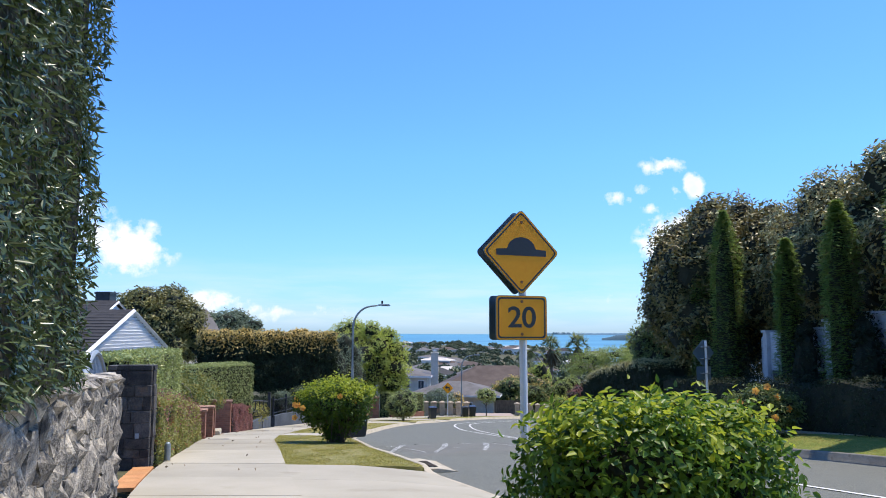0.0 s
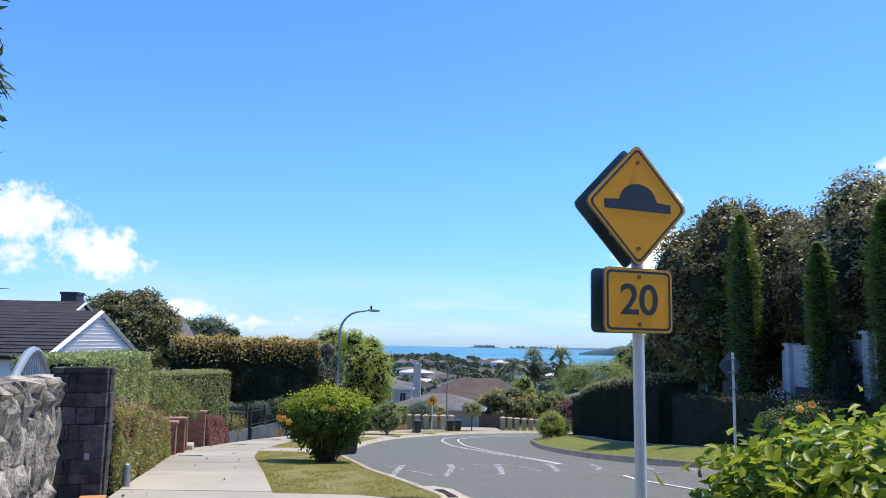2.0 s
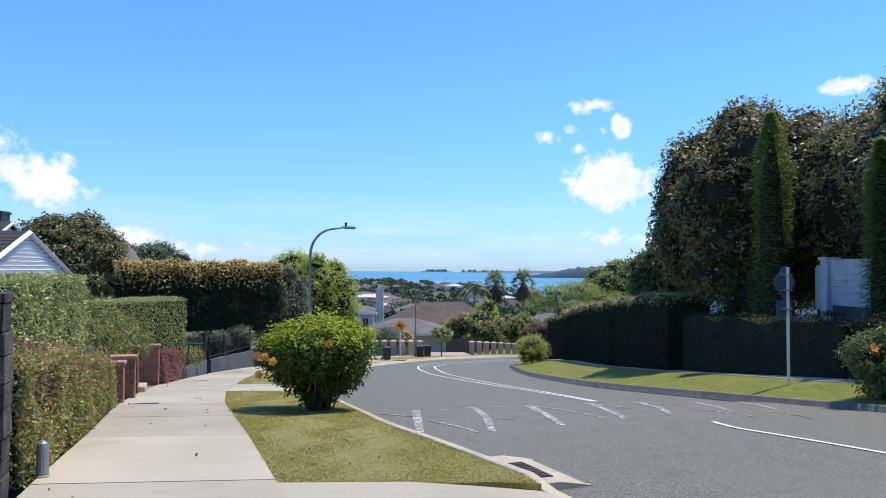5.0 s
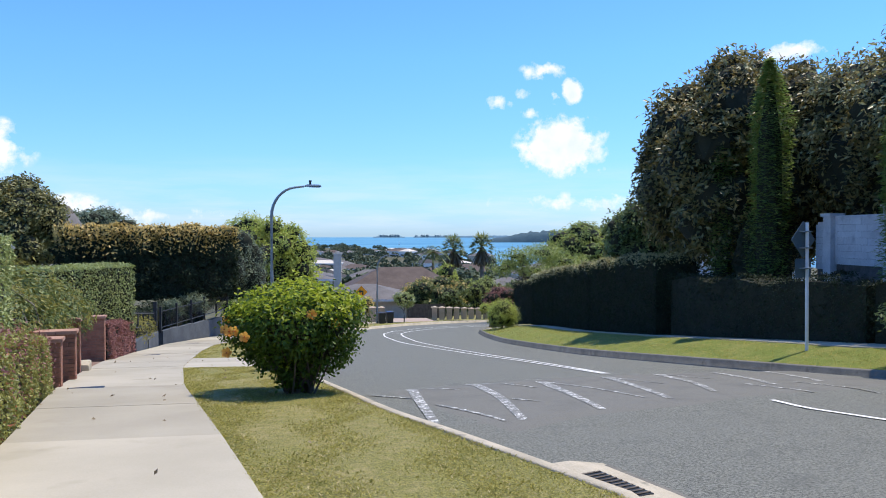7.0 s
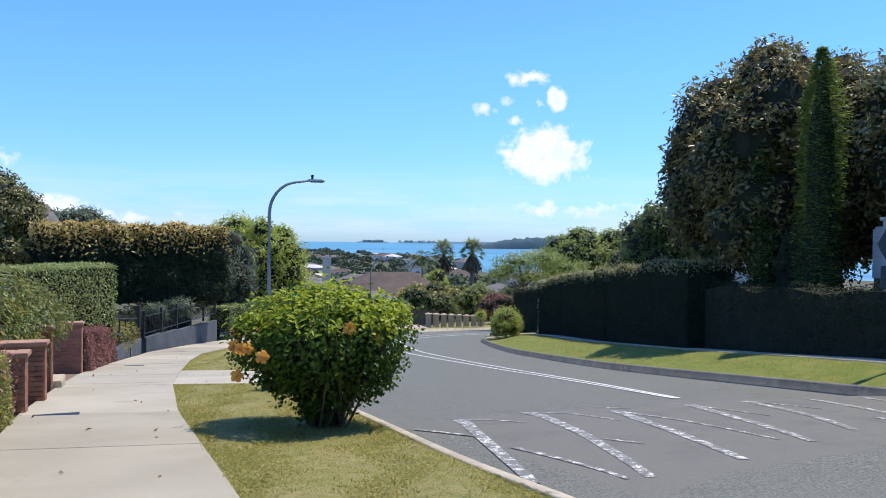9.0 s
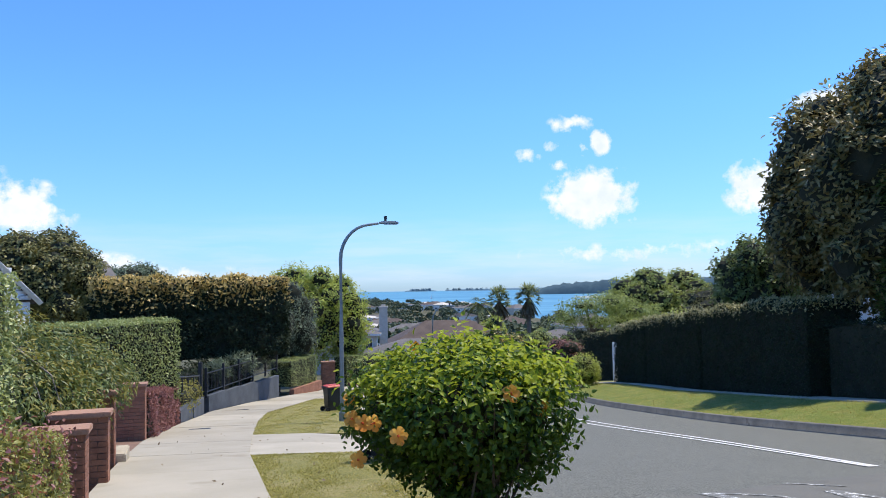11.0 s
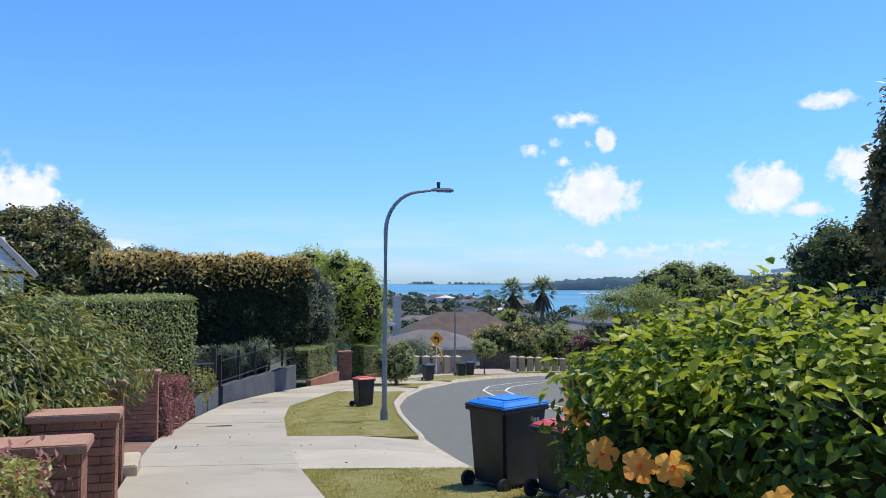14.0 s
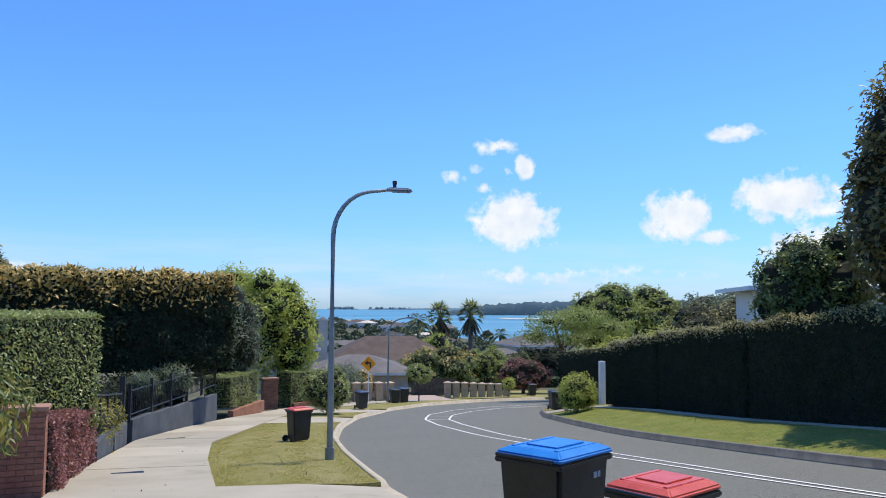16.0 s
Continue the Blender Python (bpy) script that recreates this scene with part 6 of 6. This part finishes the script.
# ---- right side: tall hedge, wall, trees ----
rng = np.random.default_rng(41)
hedge("dark_hedge", "long tall clipped hedge, dark face and pale lit top", [(9.85, 39.5), (9.75, 48), (9.65, 55), (9.9, 61.0)], 1.9, lambda x, y: lawn_z(x, y) - 0.1, lambda x, y: float(np.interp(y, [39, 42, 55, 61], [0.12, 0.06, -1.1, -1.85])) + 0.06 * math.sin(y * 2.1), 330, (0.10, 0.05), L_DARK, rng, (L_SUNLIT, 1.0, "pale_growth", 0.35), bumps=0.10)
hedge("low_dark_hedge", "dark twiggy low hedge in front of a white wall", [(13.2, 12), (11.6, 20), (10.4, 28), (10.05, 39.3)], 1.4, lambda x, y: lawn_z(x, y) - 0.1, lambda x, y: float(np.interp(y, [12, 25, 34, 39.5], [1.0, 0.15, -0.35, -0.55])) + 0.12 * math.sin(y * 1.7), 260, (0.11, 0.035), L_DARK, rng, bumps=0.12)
hedge("dark_hedge", "dark hedge beyond the driveway", [(11.4, 66.5), (10.8, 73)], 1.6, lambda x, y: ground_line(y), lambda x, y: -2.25 - 0.1 * (y - 66), 160, (0.13, 0.06), L_DARK, rng, (L_SUNLIT, 0.3, "pale_growth", 0.4))
white_post = thing("white_post", "white painted post beyond the hedge end", "post", (10.4, 65.8, lawn_z(10.4, 65.8)))
part("post", boxes(((0, 0, 1.2), (0.32, 0.32, 2.6)), bevel=0.015), WHITE_PAINT, white_post)

garden_wall = thing("block_wall", "weathered white painted block wall with pillars", "wall")
WB = block_mesh(WHITE_WALL, 1, 1, 1, 0.01)
for y0 in (19.35, 22.25, 25.15, 28.05, 30.95, 33.85):
    top = float(np.interp(y0, [19, 37], [2.35, 1.15]))
    run = 2.9 if y0 < 33 else 0.9
    part("wall_core", boxes(((12.75, y0 + run / 2, (top - 2.2) / 2 - 0.05), (0.14, run, top + 2.2))), MORTAR, garden_wall)
    for r in range(7):
        shift = 0.29 if r % 2 else 0.0
        cuts = [0.0] + [c for c in np.arange(0.29 + shift, run, 0.58) if 0.1 < c < run - 0.1] + [run]
        for c0, c1 in zip(cuts, cuts[1:]):
            lay("block", WB, garden_wall, (12.70, y0 + (c0 + c1) / 2, top - 0.10 - r * 0.21), (0.16, c1 - c0 - 0.006, 0.204))
    lay("coping", WB, garden_wall, (12.72, y0 + run / 2, top + 0.04), (0.26, run - 0.3, 0.08))
    lay("pillar", WB, garden_wall, (12.66, y0 + 0.05, top - 0.9), (0.40, 0.40, 2.3))
    lay("pillar_cap", WB, garden_wall, (12.66, y0 + 0.05, top + 0.30), (0.52, 0.52, 0.10))


def cypress(at, r, top, rng):
    ob = thing("cypress", "tall narrow dark green cypress against darker trees", "tree", group="cypresses")
    part("trunk", tube(bmesh.new(), [(at[0], at[1], at[2] - 0.2), (at[0], at[1], top - 0.8)], [0.11, 0.03], 6), BARK, ob)
    n = 9000
    h = rng.random(n) ** 0.85
    a = rng.uniform(0, 2 * math.pi, n)
    lobes = 1 + 0.18 * np.sin(3 * a + 4 * h) + 0.10 * np.sin(7 * a - 9 * h)
    rr = r * np.minimum(1, 3.2 * (1 - h) ** 0.75) * np.minimum(1, 0.55 + 2.2 * h) * lobes * rng.uniform(0.75, 1.05, n)
    P = np.column_stack([at[0] + rr * np.cos(a), at[1] + rr * np.sin(a), at[2] + 0.2 + h * (top - at[2] - 0.2)])
    N = np.column_stack([np.cos(a) * 0.35, np.sin(a) * 0.35, np.ones(n)])
    crown = part("crown", leaf_mesh("crown", P, N, 0.20, 0.05, L_CYPRESS, rng, 0.6, 0.25), L_CYPRESS, ob)
    part("core_growth", tube(bmesh.new(), [(at[0], at[1], at[2] + (top - at[2]) * f) for f in (0.05, 0.3, 0.7, 0.92)], [r * 0.5, r * 0.72, r * 0.62, r * 0.15], 8), CORE, crown)


cypress((11.45, 35.6, -2.2), 0.62, 7.0, rng)
cypress((11.2, 38.4, -2.5), 0.46, 5.2, rng)
cypress((11.7, 29.4, -1.6), 0.42, 5.0, rng)
cypress((11.7, 25.3, -1.2), 0.50, 5.7, rng)
tree("leafy_shrub", "dark shrub against the white wall", (11.8, 36.4, -2.4), [(11.9, 36.3, 0.2, 0.9, 1.0, 2.0), (12.0, 37.6, 0.0, 0.9, 0.9, 2.0)], 4500, (0.14, 0.06), L_DARK, rng, 0.08, category="shrub")
cypress((11.9, 21.5, -0.9), 0.6, 6.6, rng)
for x, y in ((12.0, 28.8), (12.0, 24.5)):
    tree("leafy_shrub", "dark narrow shrub against the white wall", (x, y, lawn_z(x, y)), [(x, y, 0.3, 0.5, 0.6, 1.5), (x + 0.1, y + 0.4, 1.3, 0.45, 0.55, 1.0)], 2600, (0.14, 0.05), L_DARK, rng, 0.06, category="shrub")

# upward-facing leaves get the paler tone, so sunlit tops are coloured in
tree("magnolia_tree", "large dark magnolia tree with bronze leaf undersides", (13.2, 41.6, -3), scatter_blobs((13.6, 41.2, 3.2), (4.4, 4.3, 5.5), 40, rng, 0.27), 42000, (0.26, 0.12), L_BRONZE, rng, 0.35, extra=(L_SUNLIT, 2600, 0.35, "sunlit_growth"), depth=0.4, oval=False, rough=0.16)
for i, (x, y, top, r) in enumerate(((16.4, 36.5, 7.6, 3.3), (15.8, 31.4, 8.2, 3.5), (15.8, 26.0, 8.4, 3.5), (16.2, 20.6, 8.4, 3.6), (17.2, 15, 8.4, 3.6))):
    tree("broad_tree", "dense dark tree with pale glossy sunlit top", (x, y, -1.5), scatter_blobs((x, y, top - 4.1), (r, r, 4.1), 14, rng, 0.42), 15000, (0.22, 0.10), L_BRONZE, rng, 0.3, extra=(L_SUNLIT, 6500, 0.1, "sunlit_growth"), rough=0.14, group="trees behind the wall")
tree("leafy_shrub", "dark green bushy tree above the hedge", (11.8, 48.5, -3.8), scatter_blobs((11.9, 48.2, 0.5), (2.0, 2.2, 2.6), 12, rng, 0.42), 9000, (0.20, 0.10), L_TREE, rng, 0.2)
tree("leafy_tree", "large green tree behind the long hedge", (23, 91, -7.6), scatter_blobs((22.5, 91, -1.6), (5.4, 5.0, 4.0), 26, rng, 0.32), 16000, (0.34, 0.17), L_GARDEN, rng, 0.35)
tree("leafy_tree", "rounded green tree behind the long hedge", (29.5, 86, -7.2), scatter_blobs((29, 86, -1.9), (4.0, 4.5, 3.6), 12, rng, 0.42), 8000, (0.32, 0.16), L_OLIVE, rng, 0.3)
tree("flat_topped_tree", "spreading flat-topped tree with open branches", (13.4, 80, -6.9), [(12.0, 80, -1.0, 2.2, 2.0, 0.75), (14.4, 80.5, -0.7, 2.3, 2.0, 0.8), (16.4, 80, -1.5, 2.2, 2.0, 0.8), (10.6, 79.6, -2.0, 1.6, 1.5, 0.7), (13.2, 79, -2.2, 1.7, 1.6, 0.6)], 8000, (0.22, 0.09), L_GARDEN, rng, 0.22, core=0.35, depth=0.6)
tree("leafy_shrub", "yellowish green shrub mass behind the hedge", (14.6, 73, -6), [(14.4, 72, -3.3, 2.2, 2.4, 1.4), (17.0, 70, -2.5, 2.4, 2.2, 1.4), (12.8, 74, -4.0, 1.8, 2.0, 1.4)], 8000, (0.20, 0.10), L_BRIGHT, rng, 0.2, category="shrub")
tree("leafy_shrub", "brownish rounded tree behind the hedge", (20, 70, -5.5), scatter_blobs((20, 70, -1.9), (3.8, 3.2, 2.5), 14, rng, 0.4), 9000, (0.2, 0.10), L_KHAKI, rng, 0.25)
tree("leafy_shrub", "reddish brown shrub at the far roadside", (13.2, 93, -7.8), scatter_blobs((13.2, 93, -6.2), (2.4, 2.0, 1.7), 8, rng, 0.45), 3500, (0.2, 0.1), L_RED, rng, 0.15, category="shrub")
hedge("clipped_hedge", "low clipped hedge along the far road", [(9.5, 112), (26, 108)], 1.5, lambda x, y: -9.6, lambda x, y: -7.9, 40, (0.25, 0.12), L_TREE, rng)

# trees round the houses below the bend
tree("pohutukawa_tree", "dense dark rounded tree with golden new leaves", (6.0, 99, -8.5), scatter_blobs((6.0, 99, -6.3), (3.9, 3.2, 2.6), 12, rng, 0.42), 11000, (0.26, 0.12), L_TREE, rng, 0.25, extra=(L_GOLD, 1700, 0.5, "golden_growth"))
tree("leafy_tree", "bright green shrubby tree beside palms", (11.8, 103, -8.8), scatter_blobs((11.8, 103, -6.6), (2.6, 2.2, 2.5), 9, rng, 0.45), 5500, (0.26, 0.11), L_GARDEN, rng, 0.2)
tree("leafy_tree", "green tree beside the far road", (16.0, 106, -9), scatter_blobs((15.6, 106, -7.2), (2.8, 2.5, 2.4), 9, rng, 0.45), 5500, (0.3, 0.14), L_TREE, rng, 0.2)
tree("leafy_tree", "dark green tree beside the far road", (22, 118, -10), scatter_blobs((22.5, 118, -7.6), (4.6, 3.2, 2.9), 9, rng, 0.45), 6000, (0.36, 0.16), L_DARK, rng, 0.2)
tree("cycad_shrub", "spreading fern-like palm shrub before a house", (-3.6, 90, -7.6), [(-3.6, 90, -6.1, 1.7, 1.5, 1.1)], 3000, (0.55, 0.06), L_OLIVE, rng, 0.12, up=-0.2, category="shrub", core=0.4)
tree("leafy_shrub", "orange-tinted shrub beside a driveway house", (-2.0, 91, -7.7), [(-1.7, 91.5, -6.4, 0.8, 0.8, 0.9)], 900, (0.22, 0.1), L_GOLD, rng, 0.06, category="shrub")
tree("leafy_tree", "green tree between roofs", (10.2, 128, -11), scatter_blobs((10.5, 128, -6.5), (2.2, 2.0, 3.2), 7, rng, 0.5), 3000, (0.34, 0.16), L_BRIGHT, rng, 0.2)


def palm(base, top_z, rng, spread, fronds=30, feather=False):
    """A palm: fan-leaved with a dead skirt, or feather-leaved with long arching fronds."""
    ob = thing("palm_tree", "tall feather palm with long arching fronds" if feather else "tall fan palm with a shaggy crown and dead skirt", "palm", group="palms")
    b, t = Vector(base), Vector((base[0] + rng.uniform(-.3, .3), base[1], top_z - spread * 0.62))
    part("trunk", tube(bmesh.new(), [b, b.lerp(t, 0.35), b.lerp(t, 0.7), t], [0.45, 0.36, 0.34, 0.38] if not feather else [0.32, 0.24, 0.2, 0.2], 10), PALM_BARK, ob)
    layers = [("frond_crown", L_PALM, fronds, -0.45, 1.4, spread, 0.5 if not feather else 0.75)]
    if not feather:
        layers.append(("dry_skirt", L_PALM_DRY, 22, -1.45, -0.75, spread * 0.8, 0.25))
    for nm, mat, cnt, lo, hi, ln, sag in layers:
        P, D = [], []
        for i in range(cnt):
            a, e = i * 2.4 + rng.uniform(-.3, .3), lo + (hi - lo) * ((i + 0.5) / cnt) ** 0.8
            d = Vector((math.cos(a) * math.cos(e), math.sin(a) * math.cos(e), math.sin(e)))
            side = Vector((-math.sin(a), math.cos(a), 0))
            if feather or nm == "dry_skirt":
                for q in np.linspace(0.15, 1, 30):
                    p = t + d * ln * q + Vector((0, 0, -sag * ln * q * q))
                    for k2 in (-1, 1):
                        P.append(p)
                        D.append((side * k2 * 0.8 + d * 0.7 + Vector((0, 0, -0.55))).normalized() * ln * 0.30 * (1.15 - 0.7 * abs(q - 0.45)))
            else:
                hub = t + d * ln * rng.uniform(0.45, 0.62)
                upv = side.cross(d)
                for q in np.linspace(-2.1, 2.1, 23):
                    P.append(hub)
                    D.append((d * math.cos(q) + side * math.sin(q) + Vector((0, 0, -sag * (0.5 + 0.7 * rng.random()))) + upv * rng.uniform(-.25, .25)).normalized() * ln * 0.36 * (0.75 + 0.25 * math.cos(q)))
                for q in (-1, 1):
                    P.append(t)
                    D.append(d * ln * 0.45 + side * q * 0.05)
        P, D = np.array(P), np.array(D)
        u = unit(np.cross(D, np.cross(D, [0, 0, 1.0]) + 1e-4))
        s = np.cross(unit(D), u) * (0.075 if not feather else 0.06)
        V = np.stack([P - s * 0.6, P + D * 0.5 - s, P + D, P + D * 0.5 + s, P + s * 0.6], 1)
        base_i = np.arange(len(P))[:, None] * 5
        part(nm, mesh_np(nm, V.reshape(-1, 3), np.concatenate([base_i + [0, 1, 2], base_i + [0, 2, 4], base_i + [4, 2, 3]]), mat), mat, ob)


palm((14.4, 146, -12), 0.35, rng, 3.1, 40)
palm((19.1, 146, -12), 0.75, rng, 3.2, 40)
palm((10.2, 143, -12), -0.1, rng, 3.0, 16, True)
palm((24.4, 148, -12), -2.7, rng, 2.8, 14, True)

# ---- the shore town and the far coast ----
rng = np.random.default_rng(51)
house_mats = (CREAM, WHITE_PAINT, WEATHERBOARD)
roof_mats = (TILE_GREY, TILE_BROWN, TILE_GREY, TILE_GREY, TILE_DARK, TILE_BROWN, CREAM)
for i in range(64):
    y = float(rng.uniform(230, 620)) if i < 46 else float(rng.uniform(620, 1050))
    az = math.radians(float(rng.uniform(-9, 9.5)))
    x = -4 + math.tan(az) * y
    if y > coast(x) - 40 or (150 < y < 175 and 5 < x < 30):
        continue
    house("house", "small far house among trees near the shore", (x, y, terrain_z(x, y) - 0.3), (float(rng.uniform(9, 17)), float(rng.uniform(8, 12))), float(rng.uniform(3, 5.2)), float(rng.uniform(1.4, 2.6)), float(rng.uniform(-40, 40)),
          house_mats[i % 3], roof_mats[int(rng.integers(7))], gable=False, windows=[(-2, 1.8, 1.8, 1.3), (2, 1.8, 1.8, 1.3)])
P, N = [], []
for i in range(900):
    y = float(rng.uniform(190, 1150))
    x = -4 + math.tan(math.radians(float(rng.uniform(-14, 12)))) * y
    if y > coast(x) - 25:
        continue
    r = float(rng.uniform(1.8, 4.0))
    h = float(rng.uniform(0.7, 1.2)) * r
    m = 130
    d = unit(rng.normal(0, 1, (m, 3)))
    d[:, 2] = np.abs(d[:, 2]) * 1.0 - 0.15
    P.append(np.array([x, y, terrain_z(x, y) + h * 0.6]) + d * [r, r, h] * rng.uniform(0.75, 1.05, (m, 1)))
    N.append(d)
P, N = np.concatenate(P), np.concatenate(N)
wood = thing("far_trees", "scattered dark green trees between far houses", "trees", kind="stuff")
part("foliage", leaf_mesh("foliage", P, N, 1.5, 1.2, L_HAZY, rng, 0.2, 0.8), L_HAZY, wood)

V, F = [], []
for j, (az0, d) in enumerate(((9.5, 455), (11, 445), (14, 440), (18, 430))):
    a = math.radians(az0)
    for dd in (-14, 26):
        V.append((math.sin(a) * (d + dd), math.cos(a) * (d + dd), -19.8))
F = [(2 * i, 2 * i + 1, 2 * i + 3, 2 * i + 2) for i in range(3)]
tagged(new("beach", mesh_np("beach", V, F, SAND)), "pale sandy beach at the water's edge", "beach", kind="structure")


V, F = [], []
for az0 in np.linspace(13.2, 22, 12):
    a = math.radians(float(az0))
    for d in (1330 + 40 * math.sin(az0 * 3), 1440):
        V.append((math.sin(a) * d, math.cos(a) * d, -19.85))
F = [(2 * i, 2 * i + 1, 2 * i + 3, 2 * i + 2) for i in range(11)]
tagged(new("sandbar", mesh_np("sandbar", V, F, SAND)), "thin pale sandbar in the bay", "sandbar", kind="structure")


def far_coast(name, label, az0, az1, dist, heights, mat, seed):
    """A low wooded coast seen across the water."""
    r = np.random.default_rng(seed)
    n = 150
    V, F = [], []
    for i in range(n + 1):
        f = i / n
        a = math.radians(az0 + (az1 - az0) * f)
        h = float(np.interp(f, np.linspace(0, 1, len(heights)), heights)) * (0.90 + 0.16 * r.random() + (0.14 if r.random() < 0.12 else 0))
        for dd, hh in ((0, -3), (dist * 0.004, h * 0.55), (dist * 0.02, h), (dist * 0.08, h * 0.9), (dist * 0.09, -4)):
            V.append((-6 + math.sin(a) * (dist + dd), 22 + math.cos(a) * (dist + dd), -20 + hh))
    F = [(5 * i + j, 5 * i + j + 1, 5 * i + j + 6, 5 * i + j + 5) for i in range(n) for j in range(4)]
    return tagged(new(name, mesh_np(name, V, F, mat)), label, "coast", kind="structure")


far_coast("backdrop_headland", "dark wooded headland across the bay", 9.3, 44, 1900, [4, 24, 31, 33, 34, 37, 39, 38, 40, 38, 38, 36], HAZY_HEADLAND, 1)
far_coast("backdrop_hills", "hills tinted faint haze blue behind the headland", 22, 60, 4300, [20, 48, 40, 55, 45], HAZY_LAND, 2)
far_coast("backdrop_island", "low wooded island on the horizon", 1.15, 3.45, 4300, [4, 8, 10, 10, 9, 8, 3], HAZY_LAND, 3)
far_coast("backdrop_coast", "long low coast on the horizon", 4.1, 14, 4200, [5, 10, 9, 10, 11, 11, 12, 13], HAZY_LAND, 4)
rng = np.random.default_rng(61)
P, N = [], []
for az0, az1, dist, cnt, foot, lo, hi in ((1.6, 3.0, 4300, 26, -12, 3, 7), (4.2, 7.2, 4200, 22, -12, 3, 6)):
    for i in range(cnt):
        a = math.radians(float(rng.uniform(az0, az1)))
        r = float(rng.uniform(lo, hi))
        d = unit(rng.normal(0, 1, (40, 3)))
        P.append(np.array([-6 + math.sin(a) * dist, 22 + math.cos(a) * dist, foot + r * 0.3]) + d * [r * 0.8, r * 0.8, r])
        N.append(d)
P, N = np.concatenate(P), np.concatenate(N)
crests = thing("skyline_trees", "dark tree tops along the far wooded shores", "trees", kind="stuff")
part("foliage", leaf_mesh("foliage", P, N, 3.5, 3.0, HAZY_LAND, rng, 0.2, 0.8), HAZY_LAND, crests)


def sail_boat(x, y, s):
    ob = thing("sailing_boat", "tiny white boat on the sea", "boat", (x, y, -20.0))
    part("hull", box(bmesh.new(), (0, 0, 0.5 * s), (4 * s, 1.4 * s, 1.2 * s), taper=1.1), WHITE_PAINT, ob)
    bm = bmesh.new()
    v = [bm.verts.new(p) for p in ((-1.6 * s, 0, 1.4 * s), (0.6 * s, 0, 1.4 * s), (0.5 * s, 0.1, 7 * s), (-1.6 * s, 0.15, 1.4 * s))]
    bm.faces.new(v[:3]), bm.faces.new((v[3], v[2], v[1]))
    part("sail", bm, WHITE_PAINT, ob)


sail_boat(75, 1500, 1.2)
sail_boat(280, 900, 0.8)
